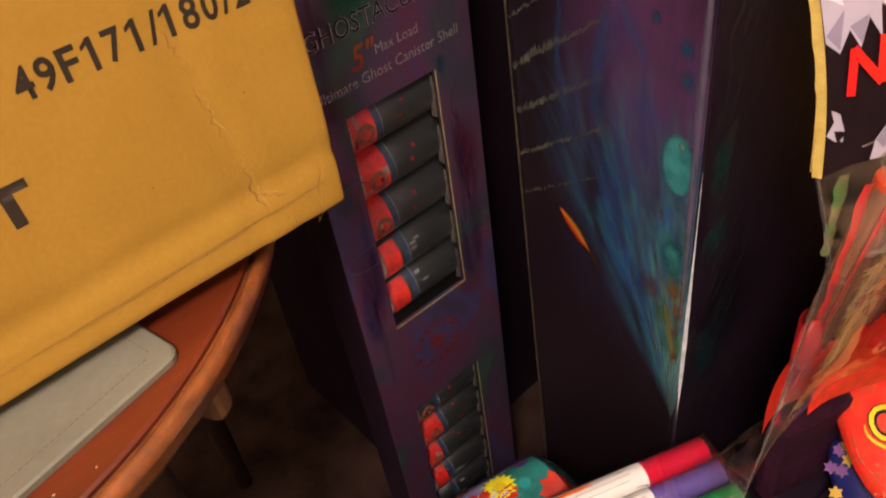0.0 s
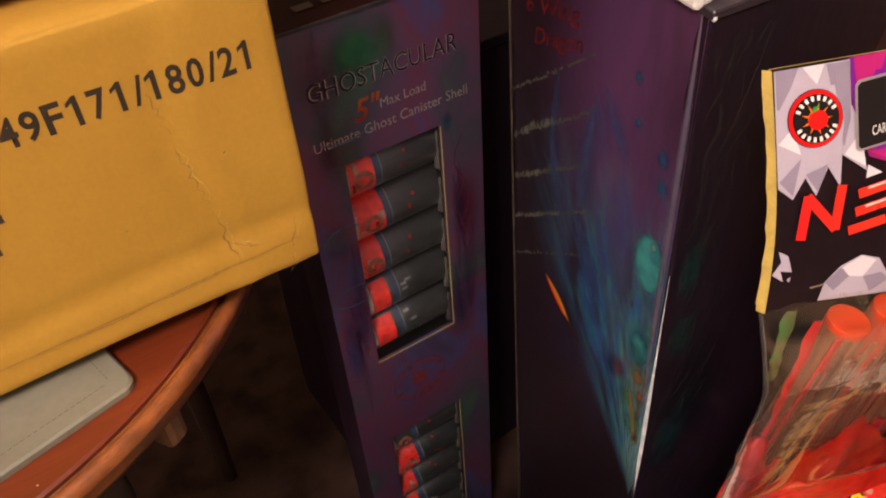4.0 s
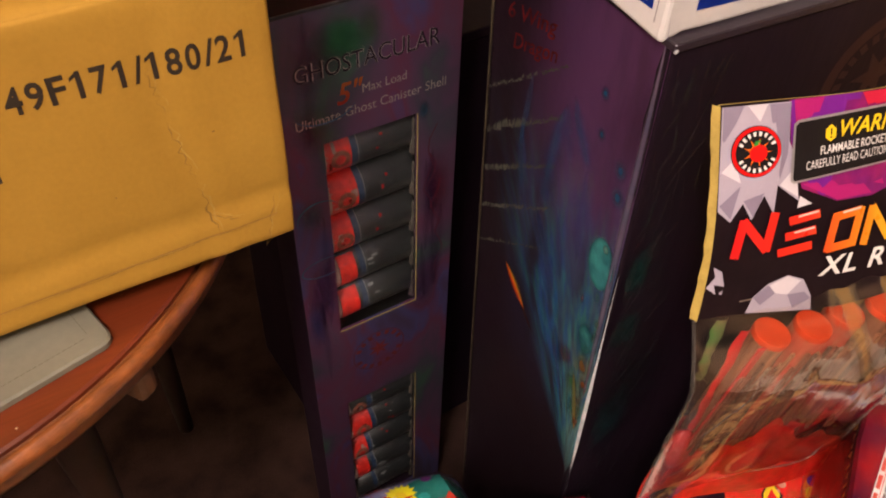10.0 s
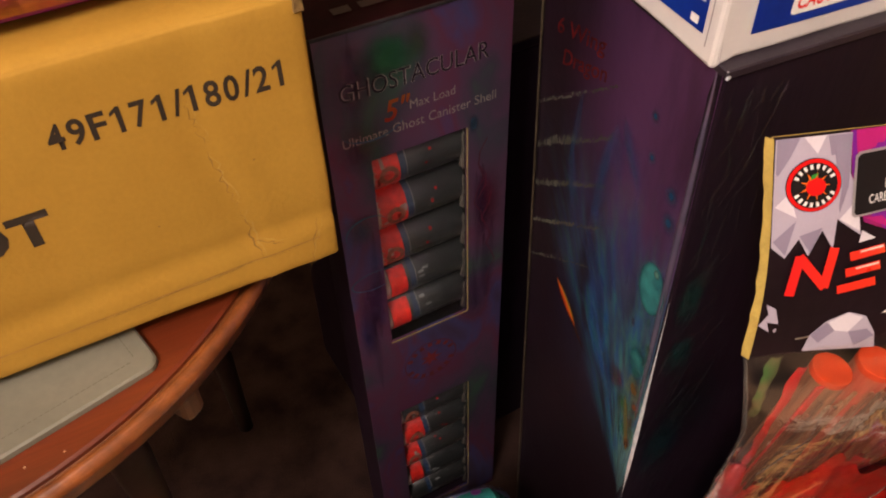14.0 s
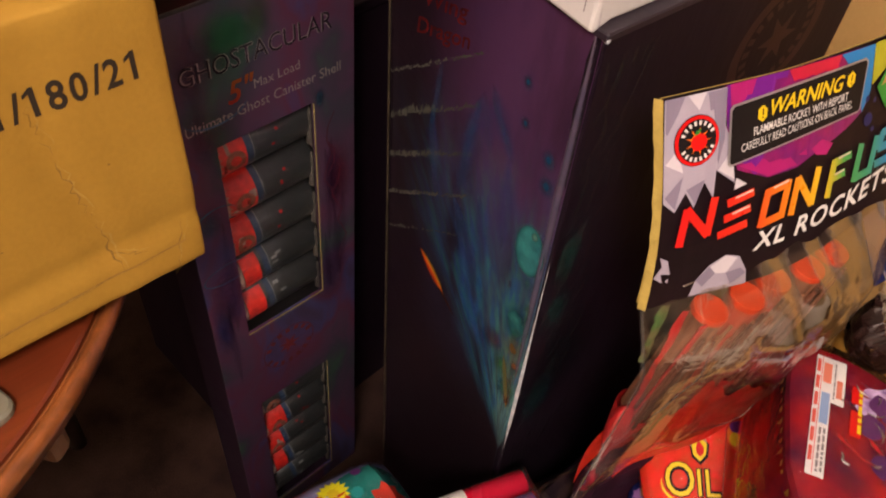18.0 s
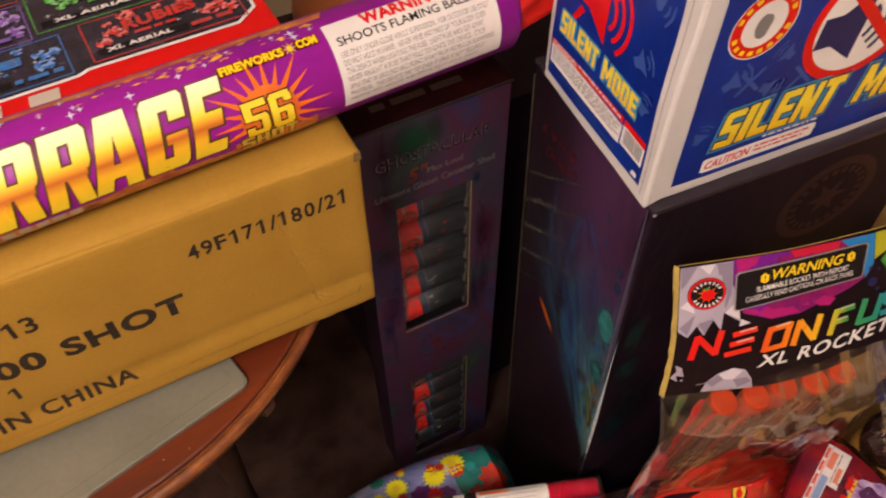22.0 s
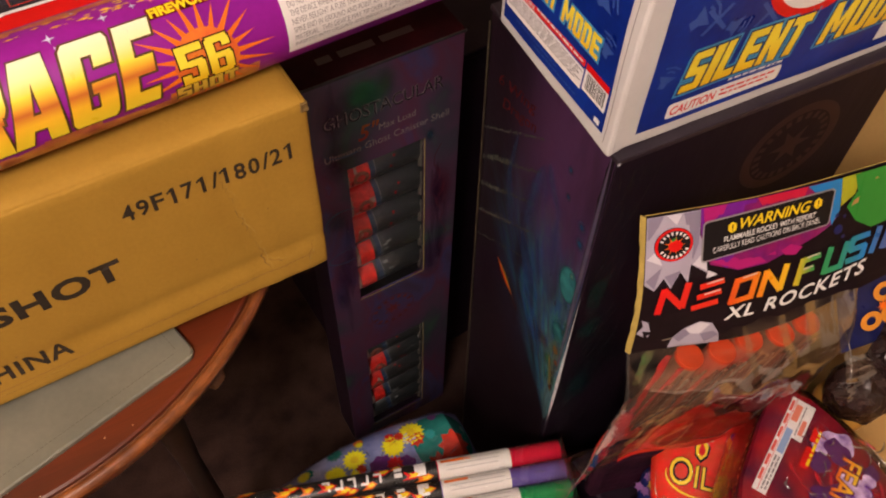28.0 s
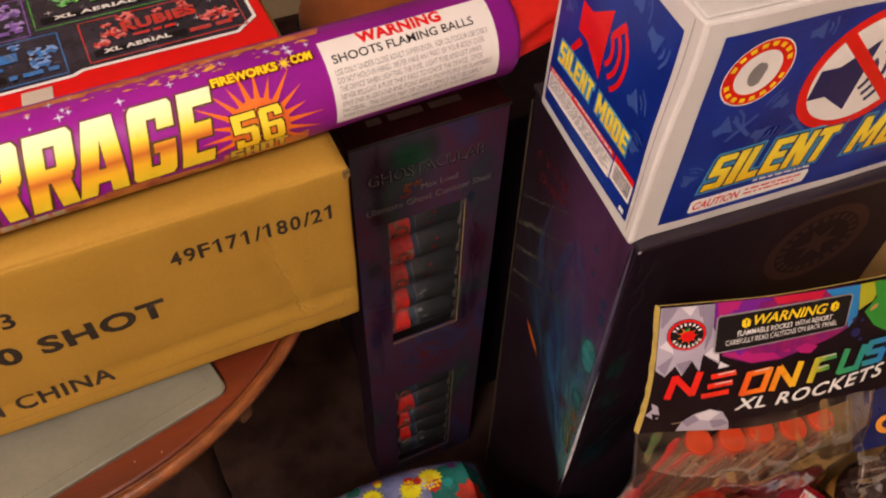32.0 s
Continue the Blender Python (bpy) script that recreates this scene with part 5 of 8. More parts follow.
part("side_label", flat(rect(0.0110, 0.0275, 0.1285, 0.0480), S_LEFT, 0.0019), WHITE_INK, silent)
part("side_label_head", flat([(0.0110, 0.0470), (0.1285, 0.0505), (0.1285, 0.0570), (0.0110, 0.0525)], S_LEFT, 0.0022), RED_INK, silent)
part("bar_code_head", flat(rect(0.1305, 0.0505, 0.1620, 0.0570), S_LEFT, 0.0022), RED_INK, silent)
word("side_caution", "CAUTION", 0.0135, 0.0482, 0.038, 0.0042, S_LEFT, WHITE_INK, silent, 0.0025, 0.02, slope=0.03)
bars("side_head_text", [(0.056, 0.126, 0.0525, 0.002)], S_LEFT, WHITE_INK, silent, 0.0025, 8)
fine = bmesh.new()
rnd = random.Random(5)
for k in range(6):
    u = 0.0135
    while u < 0.118:
        w = rnd.uniform(0.004, 0.011)
        v = 0.0445 - 0.0024 * k
        add_flat(fine, rect(u, v, min(u + w, 0.1265), v + 0.0011), S_LEFT, 0.0024)
        u += w + 0.0016
part("side_fine_print", fine, GREY_INK, silent)
part("bar_code_patch", flat(rect(0.1305, 0.0305, 0.1620, 0.0505), S_LEFT, 0.0020), WHITE_INK, silent)
code = bmesh.new()
u = 0.134
while u < 0.159:
    w = rnd.choice((0.0004, 0.0007, 0.0011))
    add_flat(code, rect(u, 0.0335, u + w, 0.0490), S_LEFT, 0.0024)
    u += w + rnd.choice((0.0005, 0.0009))
part("bar_code", code, BLACK_INK, silent)
bars("side_footer", [(0.030, 0.095, 0.0225, 0.0018), (0.060, 0.125, 0.0180, 0.0016)], S_LEFT, BLUE_SOFT, silent, 0.0018, 6)
part("corner_mark", flat(rect(0.153, 0.0155, 0.160, 0.0205), S_LEFT, 0.0019), WHITE_INK, silent)

conform(silent, silent_body, ((-X_AXIS, 0.0), (-Y_AXIS, 0.0)))

# ---------------------------------------------------------------- purple tube
TR, TL = 0.0415, 0.828
tube = thing("purple_tube", pose(-0.247, 0.4940, CZ + CH + 0.0090 + TR, 0, 0.57, 3.09), "thick purple paper tube with yellow print lying on the carton", "tube")
part("tube_body", along_x(lathe([(0.030, 0), (TR, 0.0), (TR, TL - 0.004), (TR - 0.003, TL), (0.030, TL), (0.030, TL - 0.015), (0.0, TL - 0.015)], 80)), TUBE_PURPLE, tube, smooth=False)
for f in tube.children[0].data.polygons:
    f.use_smooth = abs(f.normal.x) < 0.5


def on_tube(bm, off):
    """Bends a shape of (length, degrees from the top) round the tube."""
    sliced(bm, 1, 5.0)
    r = TR + off
    return bent(bm, lambda c: Vector((c.x, -r * math.sin(radians(c.y)), r * math.cos(radians(c.y)))), lambda c: Vector((0, c.y, c.z)))


def tube_word(name, body, x0, x1, top, bottom, mt, off=0.0006, bold=0.0, shear=0.0, spacing=1.0):
    bm = text_bm(body, bold, shear, spacing)
    for v in bm.verts:
        v.co = Vector((x0 + v.co.x * (x1 - x0), bottom + (top - bottom) * v.co.y, 0))
    return part(name, on_tube(bm, off), mt, tube)


def tube_shape(name, polys, mt, off=0.0004, label=""):
    return part(name, on_tube(shape_bm(*polys), off), mt, tube, label)


DEG = 1 / (TR * math.pi / 180)
GOLD_GLOW = material("gold_glow_print", (0.62, 0.24, 0.03), 0.3, 0, 0.5, 60, 180, 0.03, second=(0.38, 0.05, 0.06))
TITLE = ramp_ink("title_ink", [(0.0, (0.83, 0.66, 0.03)), (0.28, (0.80, 0.45, 0.02)), (0.42, (0.50, 0.12, 0.015)), (0.5, (0.72, 0.36, 0.02)), (0.60, (0.86, 0.68, 0.05)), (0.80, (0.90, 0.84, 0.40)), (1.0, (0.92, 0.89, 0.62))], 1)
glows = [[(0.05 + 0.03 * k, 109 + 6 * math.sin(k * 2.1)), (0.09 + 0.03 * k, 108 + 5 * math.sin(k * 1.3)), (0.09 + 0.03 * k, 136), (0.05 + 0.03 * k, 136)] for k in range(19)]
tube_shape("glow_print", glows, GOLD_GLOW, 0.00025)
GOLD_SPARK = material("gold_spark_print", (0.80, 0.50, 0.04), 0.35, 0, 0.4, 80, 240, 0.03, second=(0.72, 0.30, 0.03))
rnd = random.Random(77)
fleck = []
for k in range(90):
    c = rnd.choice((0.34, 0.52, 0.54, 0.56, 0.60))
    x, a = c + rnd.gauss(0, 0.028), 8 * rnd.random() - 18 * abs(rnd.gauss(0, 0.6))
    s = rnd.uniform(0.0006, 0.0022)
    if x < 0.650:
        fleck.append([(x - 2.2 * s, a), (x, a - s * DEG * 0.6), (x + 2.2 * s, a), (x, a + s * DEG * 0.6)])
tube_shape("gold_fleck", fleck, GOLD_SPARK, 0.0006)
tube_shape("gold_streak", [[(0.25 + 0.045 * k, -13 + 4 * math.sin(k)), (0.30 + 0.045 * k, -12 + 3 * math.sin(k * 1.7)), (0.305 + 0.045 * k, -24), (0.25 + 0.045 * k, -24)] for k in range(9)], GOLD_GLOW, 0.0003)
TITLE_EDGE = material("title_shadow_ink", (0.10, 0.045, 0.008), 0.4)


LEG_A = [(0, 0), (0.34, 0), (0.56, 1), (0.20, 1)]
BLOCK = {"5": [bx(0, 0.82, 1, 1), bx(0, 0.48, 0.34, 0.82), bx(0.34, 0.46, 0.92, 0.62), bx(0.66, 0.08, 1, 0.56), bx(0, 0, 0.93, 0.16), bx(0, 0.16, 0.34, 0.28)],
         "6": [bx(0, 0.06, 0.34, 0.94), bx(0.08, 0.84, 0.94, 1), bx(0.66, 0.72, 1, 0.92), bx(0.34, 0.44, 0.94, 0.59), bx(0.66, 0.08, 1, 0.52), bx(0.08, 0, 0.92, 0.16)],
         "S": [bx(0, 0.80, 1, 1), bx(0, 0.45, 0.38, 0.80), bx(0, 0.40, 1, 0.60), bx(0.62, 0.15, 1, 0.60), bx(0, 0, 1, 0.20)], "H": [bx(0, 0, 0.36, 1), bx(0.64, 0, 1, 1), bx(0.36, 0.40, 0.64, 0.60)],
         "O": [bx(0, 0, 0.36, 1), bx(0.64, 0, 1, 1), bx(0.36, 0, 0.64, 0.2), bx(0.36, 0.8, 0.64, 1)], "T": [bx(0, 0.78, 1, 1), bx(0.32, 0, 0.68, 0.78)],
         "E": [bx(0, 0, 0.42, 1), bx(0.42, 0, 1, 0.20), bx(0.42, 0.40, 0.92, 0.60), bx(0.42, 0.80, 1, 1)],
         "G": [bx(0, 0.07, 0.40, 0.93), [(0.08, 0), (0.92, 0), (1, 0.08), (1, 0.20), (0, 0.20), (0, 0.07)], [(0, 0.80), (1, 0.80), (1, 0.93), (0.92, 1), (0.08, 1), (0, 0.93)], bx(0.62, 0.20, 1, 0.50), bx(0.50, 0.38, 0.62, 0.50), bx(0.62, 0.66, 1, 0.80)],
         "A": [LEG_A, [(1 - u, v) for u, v in LEG_A], [(0.26, 0.20), (0.74, 0.20), (0.70, 0.38), (0.30, 0.38)], bx(0.22, 0.86, 0.78, 1)],
         "R": [bx(0, 0, 0.38, 1), bx(0.38, 0.82, 0.90, 1), [(0.62, 0.52), (0.94, 0.48), (1, 0.56), (1, 0.92), (0.90, 1), (0.62, 0.95)], bx(0.38, 0.40, 0.90, 0.57), [(0.44, 0.42), (0.84, 0.44), (1, 0), (0.62, 0)]],
         "B": [bx(0, 0, 0.38, 1), bx(0.38, 0.82, 0.92, 1), bx(0.38, 0.41, 0.92, 0.59), bx(0.38, 0, 0.92, 0.18), bx(0.64, 0.59, 1, 0.90), bx(0.64, 0.10, 1, 0.41)]}


def block_letter(name, ch, xa, xb, top, bottom, mt, off, grow, slant=0.012):
    out = bmesh.new()
    lay = out.loops.layers.uv.verify()
    for k, poly in enumerate(BLOCK[ch]):
        us, vs = [p[0] for p in poly], [p[1] for p in poly]
        cu, cv, hu, hv = (min(us) + max(us)) / 2, (min(vs) + max(vs)) / 2, (max(us) - min(us)) / 2, (max(vs) - min(vs)) / 2
        gu, gv = 1 + grow / (hu * (xb - xa)), 1 + grow / (hv * abs(bottom - top) / DEG)
        one = on_tube(shape_bm([(xa + (cu + (u - cu) * gu) * (xb - xa) + slant * (v - 0.5), bottom + (top - bottom) * (cv + (v - cv) * gv)) for u, v in poly]), off + k * 3e-5)
        for f in one.faces:
            g = out.faces.new([out.verts.new(v.co) for v in f.verts])
            for loop in g.loops:
                a = math.degrees(math.atan2(-loop.vert.co.y, loop.vert.co.z))
                loop[lay].uv = (0.5, min(1, max(0, (bottom - a) / (bottom - top))))
        one.free()
    return part(name, out, mt, tube)


for body, xa, xb in (("B", 0.315, 0.347), ("A", 0.348, 0.384), ("R", 0.3885, 0.4215), ("R", 0.4255, 0.4580), ("A", 0.4580, 0.4935), ("G", 0.4970, 0.5290), ("E", 0.5335, 0.5585)):
    block_letter("title_edge", body, xa, xb, 22, 102, TITLE_EDGE, 0.0006, 0.0016)
    block_letter("title_letter", body, xa, xb, 22, 102, TITLE, 0.0010, 0.0)
rays = [[(0.592 + 0.019 * math.cos(a - 0.14), 80 - 0.019 * math.sin(a - 0.14) * DEG), (0.592 + l * math.cos(a), 80 - l * math.sin(a) * DEG), (0.592 + 0.019 * math.cos(a + 0.14), 80 - 0.019 * math.sin(a + 0.14) * DEG)]
        for a, l in [(2 * math.pi * k / 22, (0.053, 0.041, 0.047)[k % 3]) for k in range(22)]]
tube_shape("burst_print", rays, ORANGE_INK, 0.0005, "orange star burst")
tube_shape("burst_core", [disc(0.592, 80, 0.024, 0.024 * DEG, 28)], material("burst_ink", (0.72, 0.20, 0.02), 0.3, 0, 0.3, 60, 200, 0.02, second=(0.66, 0.10, 0.02)), 0.0006)
DULL_GOLD = material("dull_gold_print", (0.66, 0.44, 0.05), 0.4)
for ch, xa, xb in (("5", 0.5710, 0.5900), ("6", 0.5925, 0.6105)):
    block_letter("count_edge", ch, xa, xb, 58, 98, BLACK_INK, 0.0009, 0.0010, 0.0)
    block_letter("count_figure", ch, xa, xb, 58, 98, YELLOW_BOLD, 0.0013, 0.0, 0.0)
for k, ch in enumerate("SHOT"):
    block_letter("shot_edge", ch, 0.5650 + 0.0122 * k, 0.5755 + 0.0122 * k, 99, 116, TITLE_EDGE, 0.0009, 0.0010, 0.0)
    block_letter("shot_letter", ch, 0.5650 + 0.0122 * k, 0.5755 + 0.0122 * k, 99, 116, DULL_GOLD, 0.0013, 0.0, 0.0)
tube_shape("web_slug_edge", [rect(0.5650, 14, 0.6200, 26.5), rect(0.6285, 12.5, 0.6485, 25)], DARK_RED, 0.0004)
tube_word("web_slug", "FIREWORKS", 0.5665, 0.6185, 15, 25.5, YELLOW_INK, 0.0007, 0.05)
tube_word("web_slug", "COM", 0.6300, 0.6470, 13.5, 24, YELLOW_INK, 0.0007, 0.05)
tube_shape("web_star", [[(0.6242 + a, 20 + b * DEG) for a, b in star(0, 0, 0.0018, 0.0062, 8)]], YELLOW_INK, 0.0007)
tube_shape("lower_writing", [rect(0.31 + 0.012 * k, 109, 0.319 + 0.012 * k, 121) for k in range(11)], ink("pale_beige_ink", (0.50, 0.44, 0.34)), 0.0006)
sparks = []
rnd = random.Random(21)
for k in range(46):
    x, a, s = rnd.uniform(0.18, 0.65), rnd.uniform(-15, 24), rnd.uniform(0.0012, 0.0048)
    if not (0.54 < x and a > 10):
        sparks.append([(x + s * c * (1 if i % 2 == 0 else 0.25), a + s * n * (1 if i % 2 == 0 else 0.25) * DEG) for i, (c, n) in enumerate((math.cos(math.pi * j / 4), math.sin(math.pi * j / 4)) for j in range(8))])
tube_shape("spark_print", sparks, ink("spark_ink", (0.62, 0.66, 0.80)), 0.0007, "small pale sparks")
tube_shape("warning_label", [rect(0.6545, 7, 0.8045, 110)], PAPER, 0.0004, "white paper warning label")
tube_word("warning_print", "WARNING", 0.6865, 0.7610, 7.5, 22.5, RED_INK, 0.0007, 0.045, 0, 1.05)
tube_word("warning_subtitle", "SHOOTS FLAMING BALLS", 0.6610, 0.7865, 26.5, 36.5, BLACK_INK, 0.0007, 0.012)
for k, (line, x1) in enumerate((("USE ONLY UNDER CLOSE ADULT SUPERVISION.  FOR OUTDOOR USE ONLY", 0.812), ("DO NOT HOLD IN HAND.  NEVER HAVE ANY PART OF YOUR BODY OVER", 0.806), ("THE DEVICE WHEN LIGHTING THE FUSE.  LIGHT FUSE AND GET AWAY.", 0.803),
                                ("NEVER RELIGHT A FUSE THAT FAILS TO IGNITE THE DEVICE.  STICK", 0.803), ("SPIKE END IN GROUND AND POINT AWAY FROM PEOPLE OR FLAMMABLE", 0.812), ("MATERIAL.  THIS DEVICE MAY TIP OVER IF SPIKE IS NOT SECURELY", 0.802),
                                ("INSERTED INTO GROUND AND SERIOUS INJURY COULD RESULT.", 0.796))):
    tube_word("warning_line", line, 0.660, 0.660 + 0.9 * (x1 - 0.660), 42.5 + 9.0 * k, 49 + 9.0 * k, GREY_INK, 0.0007)
fuse = bmesh.new()
nseg = 14
rings = []
for i in range(nseg + 1):
    s = i / nseg
    rr = 0.024 * (1 - s) ** 0.6 + 0.010 + 0.012 * max(0, s - 0.55)
    rings.append([fuse.verts.new((TL - 0.012 + 0.105 * s, rr * math.cos(a) * (1 + 0.18 * math.sin(5 * a + 4 * s)), rr * math.sin(a) * (1 + 0.18 * math.cos(4 * a + 3 * s)) + 0.004 * s)) for a in [2 * math.pi * j / 22 for j in range(22)]])
for a, b in zip(rings, rings[1:]):
    for j in range(22):
        fuse.faces.new((a[j], a[(j + 1) % 22], b[(j + 1) % 22], b[j]))
bmesh.ops.recalc_face_normals(fuse, faces=fuse.faces)
part("fuse_cover", fuse, FUSE_RED, tube, "crumpled red tissue over the fuse end", True)

# ---------------------------------------------------------------- red assortment box behind the tube
RZ = CZ + CH + 0.0032
assort = thing("assortment_box", pose(-0.1635, 0.5525, RZ, 0, 0, 2), "flat red assortment box with jewel-coloured printed panels", "box")
AW, AD, AH = 0.560, 0.262, 0.042
part("body", dented_box((0, 0, 0), (AW, AD, AH), 0.002, 0.05, 0.0006, 9), material("red_laminate", (0.66, 0.006, 0.006), 0.3, 0, 0.15, 14, 160, 0.04, spec=0.3), assort, "glossy red board")
A_TOP, A_FRONT = face_frame("top", AW, AD, AH), face_frame("front", AW, AD, AH)
A_TOP.translation.z += 0.0007
A_FRONT.translation.y -= 0.0007
DARKPRINT = material("dark_jewel_print", (0.014, 0.012, 0.022), 0.25, 0, 0.5, 40, 160, 0.03, second=(0.035, 0.03, 0.05))
part("panel_edge", flat([(0.03, 0.037), (0.390, 0.038), (0.399, 0.042), (0.529, 0.040), (0.550, 0.056), (0.550, 0.254), (0.03, 0.254)], A_TOP, 0.0006), WHITE_INK, assort)
part("panel_print", flat([(0.033, 0.040), (0.389, 0.041), (0.398, 0.045), (0.528, 0.043), (0.547, 0.058), (0.547, 0.251), (0.033, 0.251)], A_TOP, 0.0009), DARKPRINT, assort, "dark printed panel")
stripes = bmesh.new()
for u in (0.255, 0.300, 0.345):
    add_flat(stripes, [(u, 0.004), (u + 0.024, 0.005), (u + 0.027, 0.034), (u + 0.003, 0.034)], A_TOP, 0.0006)
part("stripe_print", stripes, ink("cream_ink", (0.52, 0.46, 0.38)), assort, "white stripes along the front edge")
JEWELS = {"red": (0.66, 0.02, 0.01), "green": (0.06, 0.42, 0.03), "violet": (0.24, 0.10, 0.52), "blue": (0.02, 0.20, 0.62)}
JEWEL_INK = {k: material(k + "_jewel_ink", c, 0.25, 0, 0.5, 90, 240, 0.03, second=tuple(a * 0.3 + 0.06 for a in c)) for k, c in JEWELS.items()}


def jewel_panel(u, v, w, h, tone, body):
    mt = JEWEL_INK[tone]
    fr = bmesh.new()
    for r in (rect(u, v, u + w, v + 0.0012), rect(u, v + h - 0.0012, u + w, v + h), rect(u, v, u + 0.0012, v + h), rect(u + w - 0.0012, v, u + w, v + h)):
        add_flat(fr, r, A_TOP, 0.0012)
    part("panel_frame", fr, mt, assort)
    rg = random.Random(int(u * 1000 + v * 77))
    strip = [rect(u + 0.006, v + 0.006, u + 0.62 * w, v + 0.0145)]
    bm = bmesh.new()
    for r in strip:
        add_flat(bm, r, A_TOP, 0.0014)
    part("caption_strip", bm, BLACK_INK, assort)
    places = [(rg.uniform(0.06, 0.24), rg.uniform(0.34, 0.9)) for k in range(6)] + [(rg.uniform(0.78, 0.94), rg.uniform(0.3, 0.9)) for k in range(6)] + [(rg.uniform(0.28, 0.75), rg.uniform(0.82, 0.94)) for k in range(5)]
    gems, facet, shade = bmesh.new(), bmesh.new(), bmesh.new()
    for k, (a, b) in enumerate(places):
        gu, gv, r, tn = u + a * w, v + b * h, rg.uniform(0.0045, 0.0092), rg.uniform(0, 1)
        n = rg.choice((6, 7, 8))
        ring = [(gu + r * math.cos(2 * math.pi * i / n + tn), gv + 0.85 * r * math.sin(2 * math.pi * i / n + tn)) for i in range(n)]
        core = [(gu + 0.5 * (p - gu), gv + 0.5 * (q - gv)) for p, q in ring]
        z = 0.0014 + 2e-5 * k
        add_flat(gems, ring, A_TOP, z)
        for i in range(n):
            if i % 3 == 0:
                add_flat(facet, [ring[i], ring[(i + 1) % n], core[(i + 1) % n], core[i]], A_TOP, z + 1e-5)
            elif i % 3 == 1:
                add_flat(shade, [ring[i], ring[(i + 1) % n], core[(i + 1) % n], core[i]], A_TOP, z + 1e-5)
        add_flat(facet, core[:4], A_TOP, z + 1.2e-5)
    part("gem_print", gems, mt, assort)
    part("gem_facet", facet, JEWEL_PALE[tone], assort)
    part("gem_shade", shade, DARKPRINT, assort)
    glint = bmesh.new()
    for k in range(6):
        gu, gv = u + rg.uniform(0.08, 0.92) * w, v + rg.uniform(0.3, 0.9) * h
        add_flat(glint, star(gu, gv, 0.0006, rg.uniform(0.002, 0.0046), 4), A_TOP, 0.0020)
    part("glint_print", glint, ink("glint_ink", (0.60, 0.56, 0.58)), assort)
    if body:
        word("jewel_name", body, u + 0.25 * w, v + 0.50 * h, 0.48 * w, 0.26 * h, A_TOP, mt, assort, 0.0022, 0.055, slope=0.03, spacing=1.08)
    else:
        bars("jewel_caption", [(u + 0.25 * w, u + 0.72 * w, v + 0.52 * h, 0.20 * h)], A_TOP, mt, assort, 0.0022, int(u * 900))
    bars("jewel_line", [(u + 0.30 * w, u + 0.62 * w, v + 0.37 * h, 0.06 * h), (u + 0.64 * w, u + 0.95 * w, v + 0.12 * h, 0.09 * h)], A_TOP, mt, assort, 0.0022, int(u * 700 + v * 99))
    word("jewel_grade", "XL AERIAL", u + 0.10 * w, v + 0.0075, 0.42 * w, 0.0055, A_TOP, WHITE_INK, assort, 0.0022, 0.04, spacing=1.1)


JEWEL_PALE = {k: ink(k + "_facet_ink", tuple(min(1, a * 0.8 + 0.16) for a in c)) for k, c in JEWELS.items()}
for u, v, w, h, tone, body in ((0.405, 0.048, 0.135, 0.057, "red", "RUBIES"), (0.372, 0.109, 0.168, 0.060, "green", ""), (0.262, 0.104, 0.106, 0.056, "violet", ""), (0.262, 0.044, 0.126, 0.057, "blue", ""),
                                (0.150, 0.044, 0.108, 0.057, "green", ""), (0.150, 0.104, 0.108, 0.056, "red", ""), (0.372, 0.173, 0.168, 0.070, "blue", ""), (0.262, 0.164, 0.106, 0.074, "red", "")):
    jewel_panel(u, v, w, h, tone, body)

# ---------------------------------------------------------------- dark boxes that close the back of the heap
# added black box: darkens the gap behind and carries the tub
back_box = thing("black_case", pose(0.515, 0.672, 0, 0, 0, 2), "added black box filling the dark gap behind the tall boxes", "box")
part("body", dented_box((0, 0, 0), (0.62, 0.30, 0.752), 0.003, 0.08, 0.002, 12, 5), BLACK_BOX, back_box)
part("lid", dented_box((-0.003, -0.003, 0.752), (0.623, 0.303, 0.764), 0.002, 0.08, 0.0012, 13, 5), BLACK_BOX, back_box)
ball = thing("orange_tub", pose(0.569, 0.8635, 0.7655), "round orange-brown tub with a dark printed band", "tub")
ORANGE_TUB = material("orange_brown_paper", (0.36, 0.10, 0.02), 0.45, 0, 0.4, 20, 160, 0.06, second=(0.24, 0.06, 0.015))
part("tub_body", lathe([(0, 0), (0.078, 0), (0.086, 0.02), (0.086, 0.075), (0.080, 0.090), (0.0, 0.098)], 56), ORANGE_TUB, ball, smooth=True)
part("printed_band", lathe([(0.0865, 0.045), (0.0868, 0.066)], 56), BLACK_INK, ball, "dark band", True)

# ---------------------------------------------------------------- cartons under and beside the packs
def plain_carton(name, lo, hi, mt, label, rz=0.0):
    root = thing(name, pose(lo[0], lo[1], lo[2], 0, 0, rz), label, "carton")
    w, d, h = (hi[i] - lo[i] for i in range(3))
    part("body", dented_box((0, 0, 0), (w, d, h), 0.004, 0.06, 0.002, lo[0] * 7, 6), mt, root)
    part("top_flap", box_bm((0.002, 0.002, h + 0.0021), (w - 0.002, d / 2 - 0.0008, h + 0.0045), 0.001, 1), mt, root)
    part("top_flap", box_bm((0.002, d / 2 + 0.0008, h + 0.0021), (w - 0.002, d - 0.002, h + 0.0045), 0.001, 1), mt, root)
    return root


